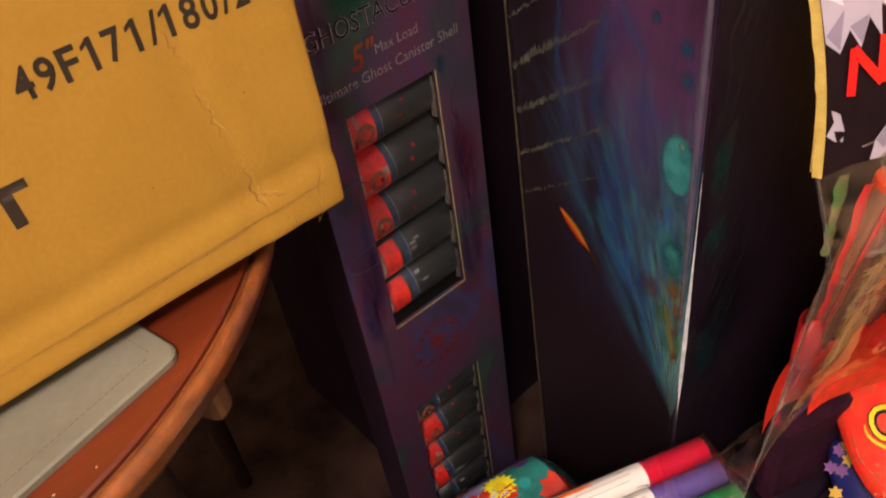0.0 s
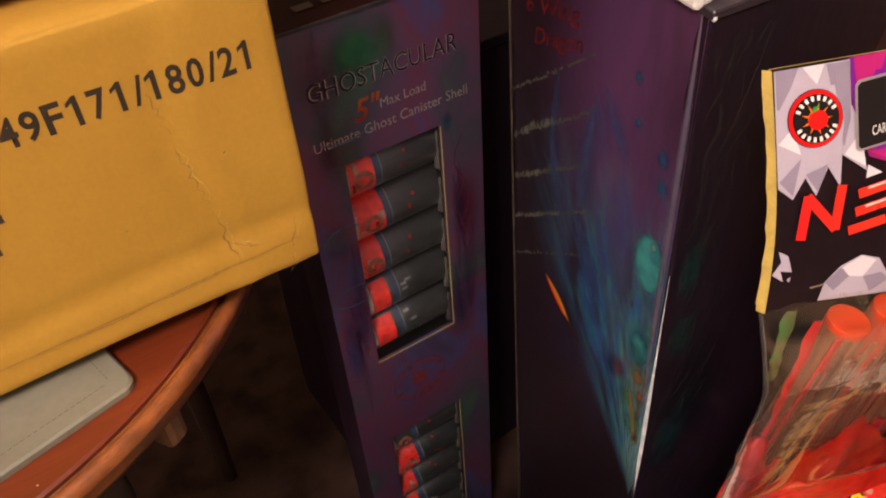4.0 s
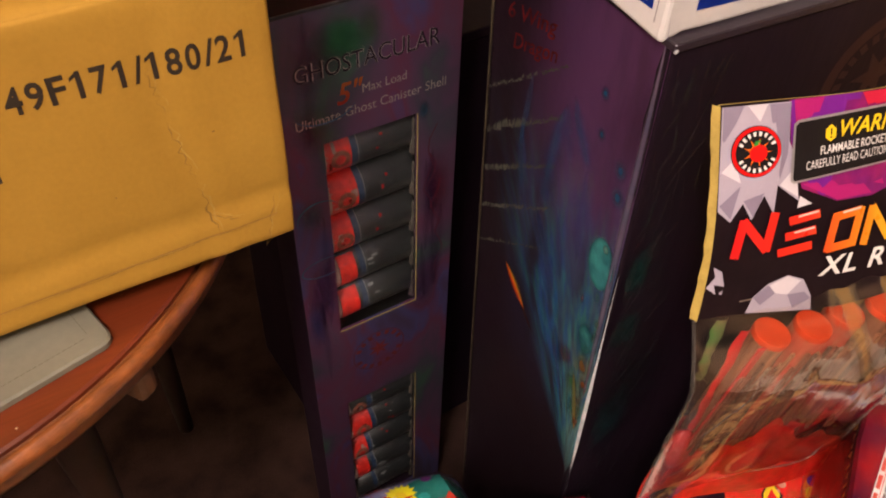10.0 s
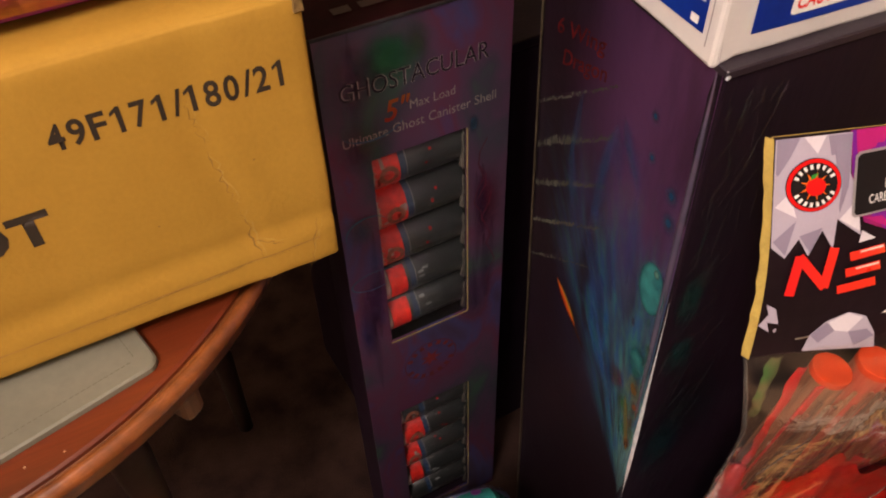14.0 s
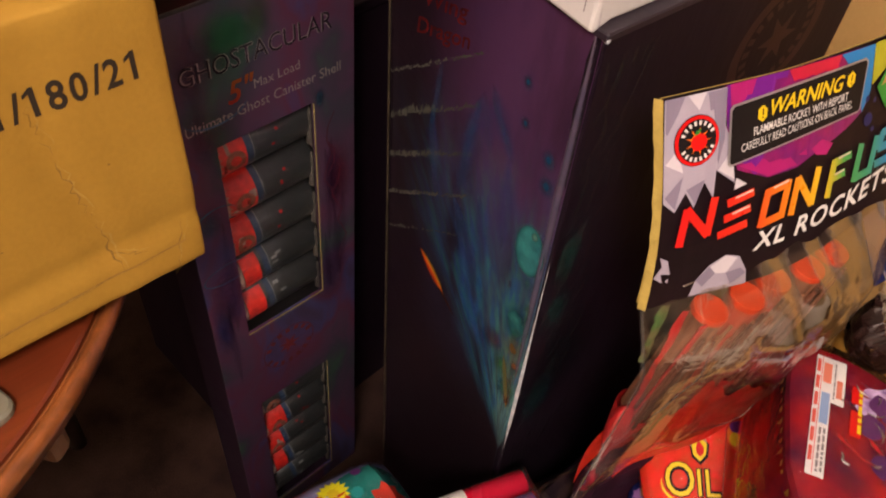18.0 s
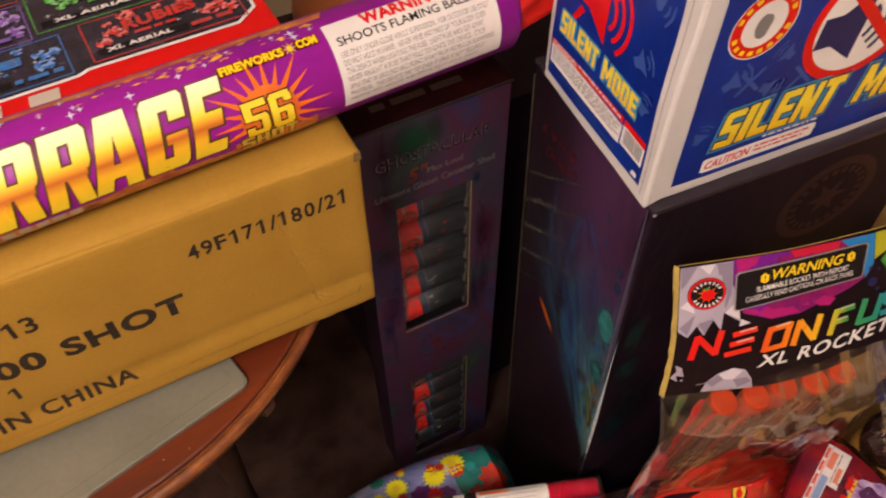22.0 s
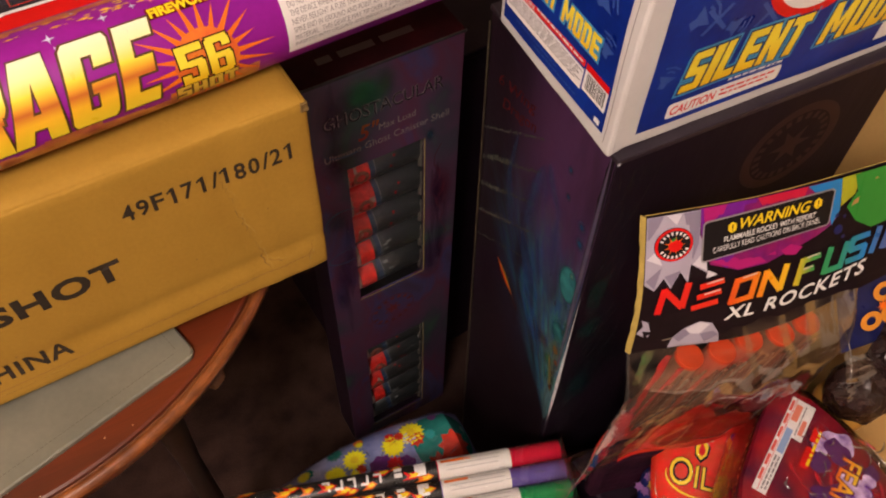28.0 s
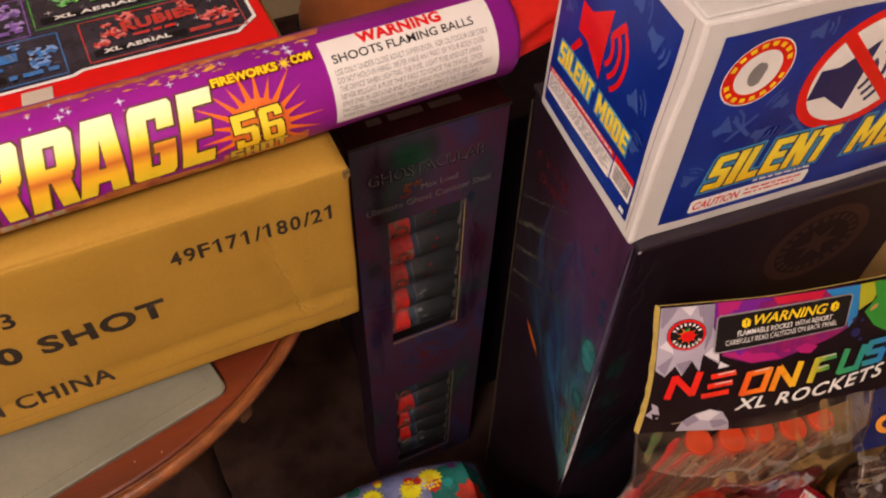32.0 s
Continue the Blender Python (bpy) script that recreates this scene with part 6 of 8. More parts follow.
plain_carton("tall_carton", (1.003, -0.12, 0), (1.36, 0.46, 1.15), KRAFT_PALE, "tall plain pale brown carton beside the black box")
plain_carton("kraft_carton", (0.645, -0.33, 0), (0.975, 0.088, 0.5895), KRAFT_PALE, "plain brown carton under the red pack")
plain_carton("dark_carton", (0.630, 0.096, 0), (0.955, 0.255, 0.425), BLACK_BOX, "plain dark carton under the rocket bag")
plain_carton("dark_carton", (0.300, 0.290, 0), (0.560, 0.420, 0.3010), BLACK_BOX, "plain dark carton under the flowered pack")
plain_carton("dark_carton", (0.250, 0.050, 0), (0.600, 0.272, 0.4285), BLACK_BOX, "plain dark carton under the paper tubes")

# the loose packs lie tipped on their pile
TIP = Matrix.Translation((0.5, 0.46, 0.9)) @ Matrix.Rotation(radians(2.7), 4, "Y") @ Matrix.Rotation(radians(-6), 4, "X") @ Matrix.Translation((-0.5, -0.46, -0.9))

# ---------------------------------------------------------------- rocket bag with header card
K_U = Vector((0.167, -0.066, 0.0155)).normalized()
K_V = Vector((0.007, 0.031, 0.141))
K_V = (K_V - K_U * K_V.dot(K_U)).normalized()
K_N = K_U.cross(K_V)
bag_m = Matrix((K_U, K_V, K_N)).transposed().to_4x4()
bag_m.translation = Vector((0.583, 0.222, 0.802))
bag = thing("rocket_bag", bag_m, "clear bag of rockets with a printed folded header card", "bag", kind="")


def card_z(u, v):
    return 0.004 * math.sin(u * 14 + 0.5) + 0.0025 * math.sin(v * 30 + u * 8)


def card_lo(u):
    return -0.004 + 0.72 * max(0.0, u - 0.095) ** 1.5 if u < 0.15 else -0.004 + 0.72 * 0.055 ** 1.5 + (u - 0.15) * 0.37


def card_hi(u):
    return 0.1455 + 0.16 * max(0.0, u - 0.08) ** 1.35


CARD_W = 0.262


def warped(u, v):
    """The card is pulled out of square: its right half sags."""
    return (-0.0021 + 1.0924 * u + 0.0101 * v + 0.0868 * u * u - 0.2467 * u * v - 0.4682 * v * v,
            0.0052 - 0.113 * u + 0.9153 * v - 0.0846 * u * u + 0.5548 * u * v + 0.1878 * v * v)


def on_card(bm, off, step=0.012):
    sliced(bm, 0, step)
    return bent(bm, lambda c: Vector((*warped(c.x, c.y), card_z(c.x, c.y) + off)), lambda c: Z_AXIS)


def card_shape(name, polys, mt, off=0.0006, label=""):
    return part(name, on_card(shape_bm(*polys), off), mt, bag, label)


def card_word(name, body, u, v, w, h, mt, off=0.0016, bold=0.0, shear=0.0, slope=0.0, spacing=1.0, curve=0.0):
    bm = text_bm(body, bold, shear, spacing)
    for p in bm.verts:
        s = p.co.x * w
        p.co = Vector((u + s, v + p.co.y * h + slope * s + curve * s * s, 0))
    return part(name, on_card(bm, off), mt, bag)


CARD_BLACK = material("card_black_print", (0.011, 0.005, 0.008), 0.4, 0, 0.4, 30, 160, 0.03, spec=0.15)
for z_off, name in ((0.0, "header_card"), (-0.008, "header_card_back")):
    bm = grid_bm(24, 10, lambda s, t: Vector((*warped(s * CARD_W + (1 - s) * 0.006 * t, card_lo(s * CARD_W) + t * (card_hi(s * CARD_W) - card_lo(s * CARD_W))), card_z(s * CARD_W, 0.146 * t) + z_off * (1 - 0.85 * t))))
    ret = bmesh.ops.extrude_face_region(bm, geom=bm.faces[:])
    for g in ret["geom"]:
        if isinstance(g, bmesh.types.BMVert):
            g.co.z -= 0.0012
    bmesh.ops.recalc_face_normals(bm, faces=bm.faces)
    part(name, bm, CARD_BLACK if z_off == 0 else KRAFT_EDGE, bag, "printed folded card" if z_off == 0 else "raw board edge of the folded card")
edge = bmesh.new()
prev = None
rnd = random.Random(9)
for i in range(19):
    v = -0.006 + 0.151 * i / 18
    c = card_z(0, v)
    row = [edge.verts.new((*warped(-0.0020 + 0.006 * v / 0.146 + rnd.uniform(-0.0008, 0.0008), v), c - 0.005)), edge.verts.new((*warped(-0.0004 + 0.006 * v / 0.146, v), c + 0.0006))]
    if prev:
        edge.faces.new((prev[0], prev[1], row[1], row[0]))
    prev = row
part("torn_edge", edge, KRAFT_EDGE, bag, "yellowish torn board edge")


def lean(u, v):
    """Left edge leans with height."""
    return (u + 0.006 * v / 0.146, v)


# left: white and grey facets, right: colour splashes
card_shape("facet_print", [[lean(0.0005, 0.078), (0.012, 0.070), (0.020, 0.082), (0.026, 0.070), (0.034, 0.086), (0.041, 0.073), (0.043, 0.092), (0.058, 0.080), (0.055, 0.108), (0.050, 0.120), (0.050, 0.1445), lean(0.0005, 0.1445)]], LILAC_INK, 0.0005, "pale grey crystal facets")
GREY_FACET = ink("grey_facet_ink", (0.25, 0.22, 0.30))
WHITE_FACET = ink("white_facet_ink", (0.66, 0.63, 0.68))
card_shape("facet_shade", [[lean(0.001, 0.082), (0.018, 0.094), (0.012, 0.072)], [(0.036, 0.144), (0.050, 0.144), (0.049, 0.112), (0.044, 0.096)], [(0.020, 0.084), (0.034, 0.088), (0.027, 0.072)], [lean(0.001, 0.1445), (0.020, 0.1445), (0.012, 0.128), lean(0.001, 0.120)]], GREY_FACET, 0.0008)
card_shape("facet_light", [[lean(0.001, 0.104), (0.014, 0.112), (0.018, 0.096)], [(0.022, 0.1445), (0.035, 0.1445), (0.030, 0.134)], [(0.044, 0.092), (0.055, 0.104), (0.057, 0.083)]], WHITE_FACET, 0.0009)
card_shape("facet_low", [[lean(0.0, 0.022), (0.006, 0.030), (0.004, 0.038), (0.010, 0.034), (0.013, 0.022), (0.006, 0.024), (0.008, 0.016)], [(0.010, 0.017), (0.0125, 0.019), (0.012, 0.015)]], LILAC_INK, 0.0006)
card_shape("splash_ground", [[(0.049, 0.1455), (0.10, 0.1462), (0.17, 0.1495), (0.178, 0.112), (0.166, 0.096), (0.128, 0.084), (0.112, 0.078), (0.086, 0.077), (0.060, 0.088), (0.051, 0.118)]], material("plum_magenta_print", (0.16, 0.008, 0.14), 0.35, 0, 0.5, 50, 160, 0.03, second=(0.30, 0.010, 0.10), spec=0.3), 0.0003, "plum and magenta ground")
card_shape("splash_print", [[(0.050, 0.1455), (0.075, 0.1458), (0.098, 0.1462), (0.094, 0.126), (0.084, 0.090), (0.098, 0.083), (0.074, 0.082), (0.058, 0.098), (0.051, 0.120)]], PURPLE_INK, 0.0005, "purple and magenta paint splashes")
card_shape("splash_print", [[(0.052, 0.1457), (0.072, 0.146), (0.066, 0.128), (0.060, 0.112), (0.054, 0.124)]], MAGENTA_INK, 0.0008)
card_shape("splash_print", [[(0.098, 0.1462), (0.120, 0.147), (0.143, 0.1480), (0.140, 0.135), (0.118, 0.139), (0.104, 0.136)]], material("crimson_ink", (0.60, 0.010, 0.05), 0.3), 0.0008)
card_shape("splash_print", [[(0.125, 0.088), (0.134, 0.093), (0.146, 0.088), (0.140, 0.081), (0.130, 0.083)], [(0.112, 0.087), (0.118, 0.093), (0.121, 0.085)], [(0.060, 0.091), (0.100, 0.092), (0.112, 0.080), (0.086, 0.078)]], MAGENTA_INK, 0.0007)
card_shape("splash_print", [[(0.143, 0.1480), (0.160, 0.149), (0.174, 0.150), (0.178, 0.118), (0.172, 0.104), (0.165, 0.126), (0.152, 0.139)]], CYAN_INK, 0.0009, "cyan splash")
card_shape("splash_print", [[(0.174, 0.1505), (0.192, 0.1525), (0.190, 0.132), (0.178, 0.122)]], material("lime_ink", (0.40, 0.42, 0.02), 0.3), 0.0011)
card_shape("splash_print", [[(0.186, 0.1515), (0.215, 0.155), (0.240, 0.158), (0.2615, 0.160), (0.2615, 0.118), (0.236, 0.100), (0.214, 0.094), (0.196, 0.104), (0.184, 0.120), (0.192, 0.134)]], GREEN_INK, 0.0013, "green splash")
card_shape("splash_print", [[(0.188, 0.120), (0.206, 0.128), (0.214, 0.142), (0.207, 0.146), (0.204, 0.134), (0.190, 0.126)]], material("tan_ink", (0.50, 0.24, 0.08), 0.4), 0.0016)
card_shape("drop_print", [disc(0.180, 0.098, 0.0045, 0.005, 12), disc(0.176, 0.113, 0.002, 0.0024, 10), disc(0.184, 0.111, 0.0016, 0.002, 10), disc(0.186, 0.090, 0.002, 0.002, 10)], NAVY, 0.0011)
card_shape("splash_print", [[(0.226, 0.035), (0.2615, 0.050), (0.2615, 0.090), (0.236, 0.070)]], ink("violet_ink", (0.06, 0.01, 0.10)), 0.0006)
# round badge
for r, mt, off in ((0.0165, BLACK_INK, 0.0014), (0.0160, RED_INK, 0.0017), (0.0138, BLACK_INK, 0.0020), (0.0050, ORANGE_INK, 0.0023)):
    card_shape("badge_disc", [disc(0.0275, 0.1155, r, r, 36)], mt, off)
card_shape("badge_burst", [star(0.0275, 0.1155, 0.0032, 0.0094, 9)], ORANGE_INK, 0.0025)
card_shape("badge_fruit", [disc(0.028, 0.115, 0.0058, 0.0055, 20)], RED_INK, 0.0028)
card_shape("badge_leaf", [[(0.0245, 0.1195), (0.0275, 0.1205), (0.0295, 0.1235), (0.0255, 0.1225)]], GREEN_INK, 0.0030)
ringw = []
for k in range(20):
    a = radians(18 * k + 9)
    if k not in (0, 9, 10, 19):
        ringw.append([(0.0275 + r * math.cos(a + d), 0.1155 + r * math.sin(a + d)) for r, d in ((0.0103, -0.075), (0.0131, -0.075), (0.0131, 0.075), (0.0103, 0.075))])
card_shape("badge_writing", ringw, WHITE_INK, 0.0024)
# warning plate
card_shape("plate_edge", [[(0.0525, 0.0925), (0.166, 0.1055), (0.1685, 0.108), (0.169, 0.140), (0.166, 0.1425), (0.054, 0.1330), (0.0515, 0.1305), (0.0505, 0.0945)]], material("silver_ink", (0.45, 0.43, 0.44), 0.3, 0.5), 0.0019, "silver-edged black warning plate")
card_shape("plate", [[(0.0535, 0.0940), (0.166, 0.107), (0.1672, 0.109), (0.1675, 0.1395), (0.165, 0.1410), (0.055, 0.1315), (0.0528, 0.1295), (0.052, 0.0955)]], BLACK_INK, 0.0022)
card_word("warning_word", "WARNING", 0.083, 0.1200, 0.064, 0.0108, YELLOW_INK, 0.0026, 0.02, 0.25, 0.07)
card_word("warning_line", "FLAMMABLE ROCKET WITH REPORT", 0.070, 0.1098, 0.083, 0.0056, WHITE_INK, 0.0026, 0.012, 0.0, 0.085)
card_word("warning_line", "CAREFULLY READ CAUTIONS ON BACK PANEL", 0.0605, 0.1006, 0.098, 0.0056, WHITE_INK, 0.0026, 0.0, 0.0, 0.10)
for u, v in ((0.0765, 0.1232), (0.1535, 0.1306)):
    card_shape("warning_hexagon", [disc(u, v, 0.0042, 0.0055, 6, 30, 390)], YELLOW_INK, 0.0026)
    card_shape("hexagon_mark", [rect(u - 0.0005, v - 0.001, u + 0.0005, v + 0.0032), rect(u - 0.0005, v - 0.0032, u + 0.0005, v - 0.002)], BLACK_INK, 0.0029)
# title
RAINBOW = ramp_ink("rainbow_ink", [(0, (0.68, 0.008, 0.008)), (0.22, (0.74, 0.03, 0.01)), (0.38, (0.82, 0.22, 0.01)), (0.52, (0.80, 0.55, 0.02)), (0.60, (0.05, 0.32, 0.05)), (0.72, (0.02, 0.28, 0.16)), (0.83, (0.01, 0.20, 0.55)), (1, (0.09, 0.01, 0.10))], 0)


def title_strokes():
    """Angular slanted capitals built from strokes."""
    glyph = {"N": [((0, 0), (0, 1)), ((0, 1), (1, 0)), ((1, 0), (1, 1))], "E": [((0, 0.06), (1, 0.06)), ((0.1, 0.5), (1, 0.5)), ((0.1, 0.94), (1, 0.94))], "O": [((0, 0), (0, 1)), ((0, 0.05), (1, 0.05)), ((1, 0), (1, 1)), ((0, 0.95), (1, 0.95))],
             "F": [((0, 0), (0, 1)), ((0, 0.95), (1, 0.95)), ((0, 0.5), (0.8, 0.5))], "U": [((0, 0), (0, 1)), ((0, 0.05), (1, 0.05)), ((1, 0), (1, 1))], "S": [((0, 0.05), (1, 0.05)), ((1, 0.05), (1, 0.5)), ((0, 0.5), (1, 0.5)), ((0, 0.5), (0, 0.95)), ((0, 0.95), (1, 0.95))], "I": [((0, 0), (0, 1))]}
    places = (("N", 0.016, 0.024, 0.045), ("E", 0.046, 0.025, 0.0435), ("O", 0.081, 0.021, 0.0430), ("N", 0.108, 0.022, 0.0455), ("F", 0.143, 0.019, 0.0500), ("U", 0.1700, 0.019, 0.0560), ("S", 0.1925, 0.018, 0.0620), ("I", 0.2180, 0.004, 0.0680), ("O", 0.2290, 0.019, 0.0710))
    bm, hi = bmesh.new(), bmesh.new()
    z = 0.0
    for g, u, w, v in places:
        for (a, b), (c, d) in glyph[g]:
            h, th = 0.0250, 0.0030
            p, q = Vector((u + a * w * 0.86 + b * h * 0.18, v + b * h + a * w * 0.14)), Vector((u + c * w * 0.86 + d * h * 0.18, v + d * h + c * w * 0.14))
            n = Vector((-(q - p).y, (q - p).x)).normalized() * th
            ext = (q - p).normalized() * 0.0012
            z += 0.00004
            f = add_flat(bm, [tuple(p - ext + n), tuple(p - ext - n), tuple(q + ext - n), tuple(q + ext + n)], pose(0, 0, z), 0)
            if abs(b - d) < 0.01 and b > 0.4:
                add_flat(hi, [tuple(p + (q - p) * 0.25 + n * 0.9), tuple(p + (q - p) * 0.25 + n * 0.45), tuple(q + n * 0.45), tuple(q + n * 0.9)], IDENT, 0)
    lay = bm.loops.layers.uv.verify()
    for f in bm.faces:
        for loop in f.loops:
            loop[lay].uv = ((loop.vert.co.x - 0.016) / 0.235, 0.5)
    return bm, hi


tb, th = title_strokes()
part("title_letters", bent(tb, lambda c: Vector((*warped(c.x, c.y), card_z(c.x, c.y) + 0.0018 + c.z)), lambda c: Z_AXIS), RAINBOW, bag, "slanted rainbow-coloured capitals")
part("title_glints", bent(th, lambda c: Vector((*warped(c.x, c.y), card_z(c.x, c.y) + 0.0026)), lambda c: Z_AXIS), ink("pale_glint", (0.75, 0.62, 0.55)), bag)
card_shape("title_gem", [[(0.056, 0.0760), (0.0575, 0.084), (0.0665, 0.0780)]], WHITE_FACET, 0.0020)
card_word("subtitle", "XL ROCKETS", 0.077, 0.0235, 0.139, 0.0150, WHITE_INK, 0.0018, 0.02, 0.20, 0.02, 1.12, 1.1)
card_shape("rock_print", [[(0.031, -0.002), (0.034, 0.011), (0.043, 0.021), (0.056, 0.0265), (0.068, 0.022), (0.076, 0.008), (0.0785, -0.004)]], LILAC_INK, 0.0008, "pale faceted rock")
card_shape("rock_light", [[(0.044, 0.020), (0.056, 0.0262), (0.066, 0.0215), (0.058, 0.011), (0.049, 0.013)]], WHITE_FACET, 0.0011)
card_shape("rock_shade", [[(0.058, 0.011), (0.064, -0.001), (0.076, 0.006), (0.070, 0.012)], [(0.034, 0.011), (0.040, 0.004), (0.049, 0.013), (0.043, 0.020)]], GREY_FACET, 0.0011)
part("staple", box_bm((0.026, 0.0095, 0.0040), (0.038, 0.0105, 0.0052), 0.0003, 1), material("steel_wire", (0.5, 0.45, 0.38), 0.3, 0.9), bag, "steel staple")

# rockets in the bag
ROCKET_RED = material("rocket_red_paper", (0.55, 0.020, 0.022), 0.35, 0, 0.3, 40, 160, 0.05)
ROCKET_CAP = material("rocket_cap_orange", (0.60, 0.050, 0.007), 0.7, 0, 0.25, 60, 200, 0.05, spec=0.15)
ROCKET_GREY = material("grey_wrapper", (0.31, 0.125, 0.062), 0.5, 0, 0.7, 210, 500, 0.2, second=(0.055, 0.026, 0.016), stretch=(1, 1, 0.07))
ROCKET_TAN = material("tan_wrapper", (0.38, 0.18, 0.075), 0.5, 0, 0.6, 150, 400, 0.05, second=(0.17, 0.09, 0.045), stretch=(1, 1, 0.12))
ROCKET_RUST = material("rust_wrapper", (0.50, 0.045, 0.025), 0.5, 0, 0.6, 150, 400, 0.05, second=(0.24, 0.085, 0.045), stretch=(1, 1, 0.14))
STICK = material("stick_wood", (0.22, 0.075, 0.040), 0.7, 0, 0.3, 60, 240, 0.1, stretch=(1, 1, 0.1))
inv = bag_m.inverted()
down = Vector((0.010, 0.030, -0.19)).normalized()
side = Vector((0.925, -0.372, 0.03)).normalized()
rm3 = Matrix((side, (-down).cross(side).normalized(), -down)).transposed().to_4x4()
STICK_PALE = material("pale_stick_wood", (0.30, 0.125, 0.060), 0.7, 0, 0.3, 60, 240, 0.1, stretch=(1, 1, 0.1))
STICK_DARK = material("dark_stick_wood", (0.11, 0.050, 0.030), 0.7, 0, 0.3, 60, 240, 0.1, stretch=(1, 1, 0.1))
PAPER_DULL = material("dull_label_paper", (0.34, 0.27, 0.19), 0.6, 0, 0.6, 160, 500, 0.1, second=(0.12, 0.07, 0.045))
for k in range(5):
    top = Vector((0.634, 0.198, 0.790)) + side * (0.0268 * k) + Vector((0, 0.004 * (k % 2), 0.0025 * k))
    m = rm3.copy()
    m.translation = top
    rk = part("rocket", lathe([(0.0, 0.0), (0.0120, 0.0), (0.0121, -0.004), (0.0120, -0.125), (0.0, -0.125)], 24), ROCKET_RUST if k % 4 in (1, 2) else ROCKET_GREY, bag, "paper-wrapped rocket lying nose down", False)
    turn = (inv @ m).to_3x3().to_4x4() @ Matrix.Scale(1.07, 4)
    turn.translation = Vector((0.0635 + 0.0310 * k, -0.0265 + 0.0012 * k, -0.002 + 0.004 * (k % 2)))
    rk.matrix_local = turn
    part("end_disc", lathe([(0.0, 0.0008), (0.0119, 0.0008), (0.0123, 0.0), (0.0123, -0.004)], 30), ROCKET_CAP, rk, "orange-red end disc", False)
    part("nose_cone", lathe([(0.0152, -0.125), (0.0155, -0.128), (0.0100, -0.165), (0.003, -0.192), (0.0, -0.194)], 24), ROCKET_RED, rk, "red nose cone", True)
    part("wrapper", lathe([(0.0124, -0.020), (0.0124, -0.110)], 24), (ROCKET_GREY, ROCKET_RUST, ROCKET_RUST, ROCKET_TAN)[k % 4], rk, "", True)
    if k == 0:
        edge_strip = part("red_strip", box_bm((-0.0032, -0.0010, -0.185), (0.0032, 0.0010, -0.002), 0.0008, 1), ROCKET_RED, rk, "narrow red paper strip")
        edge_strip.matrix_local = pose(-0.0122, -0.0085, 0)
    if k < 3:
        strip = part("label_strip", box_bm((-0.0016, -0.0008, -0.085), (0.0016, 0.0008, -0.022), 0.0003, 1), PAPER_DULL, rk, "pale printed strip")
        strip.matrix_local = pose(0.001, -0.0128, 0)
    for j in range(8):
        # a sheaf of thin sticks laid over the rocket
        q = -0.0125 + 0.0036 * j + rnd.uniform(-0.0012, 0.0012)
        st = part("stick", box_bm((-0.0012, -0.0010, -0.118 - 0.05 * rnd.random()), (0.0012, 0.0010, -0.010 - 0.03 * rnd.random()), 0), (STICK, STICK_PALE, STICK_DARK)[(3 * j + k) % 4 % 3], rk)
        st.matrix_local = pose(q, -0.0142 + 0.35 * abs(q) - 0.0015 * (j % 2), 0, rnd.uniform(-1, 1), rnd.uniform(-3, 3), 0)
blue_end = bmesh.new()
add_flat(blue_end, rect(0.150, 0.004, 0.168, 0.030), pose(0, -0.02, -0.012), 0)
part("blue_wrap", blue_end, CYAN_INK, bag)


def bag_sheet(s, t):
    """The front sheet of the bag, from the card's lower edge down."""
    z = 0.802 - 0.385 * t
    lx = 0.581 + 0.002 * t + 0.032 * min(1.0, t / 0.62) ** 1.6
    ly = 0.224 + 0.020 * t - 0.024 * min(1.0, t * 7) * (1 - 0.6 * t)
    w = 0.230 - 0.02 * t
    p = Vector((lx, ly, z + 0.028 * s)) + side * (w * s)
    puff = 0.030 * math.sin(math.pi * min(1, max(0, s))) ** 0.4 * min(1.0, 9 * t + 0.25) * math.sin(math.pi * min(1.0, max(0.5, t * 0.95 + 0.05))) ** 0.7
    # lower down the sheet falls back behind the red pouch
    low = max(0.0, t - 0.42) / 0.58
    p += Vector((-0.35, -0.92, 0.15)) * puff * (1 - 0.8 * low)
    p.y += 0.075 * low * min(1.0, 4 * s)
    d = noise.noise_vector(Vector((s * 9, t * 6, 0.3)))
    d2 = noise.noise_vector(Vector((s * 30 + t * 6, t * 16, 2.3)))
    edge_fade = min(1.0, 0.15 + 5 * s)
    return inv @ (p + d * 0.006 * edge_fade + d2 * 0.0007 * edge_fade)


film_part("bag_front", grid_bm(60, 80, bag_sheet), BAG_FILM, bag, "crinkled clear plastic")
seal = bmesh.new()
prev = None
for i in range(61):
    t = i / 60
    a, b = bag_sheet(0, t), bag_sheet(0, t) + inv.to_3x3() @ (Vector((-0.0022, 0.0015, 0)) + noise.noise_vector(Vector((t * 20, 1, 4))) * 0.0015)
    row = [seal.verts.new(a), seal.verts.new(b)]
    if prev:
        seal.faces.new((prev[0], prev[1], row[1], row[0]))
    prev = row
film_part("film_edge", tube_along(bmesh.new(), [bag_sheet(0.0, j / 60) for j in range(61)], 0.0006), CREASE, bag)
for k in range(4):
    s0, t0 = 0.05 + 0.20 * k, 0.10 + 0.14 * ((k * 3) % 4)
    pts = [bag_sheet(s0 + 0.10 * q, t0 + 0.16 * (1 - q) + 0.01 * math.sin(5 * q + k)) for q in [j / 9 for j in range(10)]]
    film_part("film_crease", tube_along(bmesh.new(), pts, 0.0007), CREASE, bag)
film_part("side_seal", seal, plastic("seal_film", 0.045, 0.12, (0.97, 0.93, 0.9), 0.5, 60.0, 0.8), bag, "whitish sealed seam of the bag")
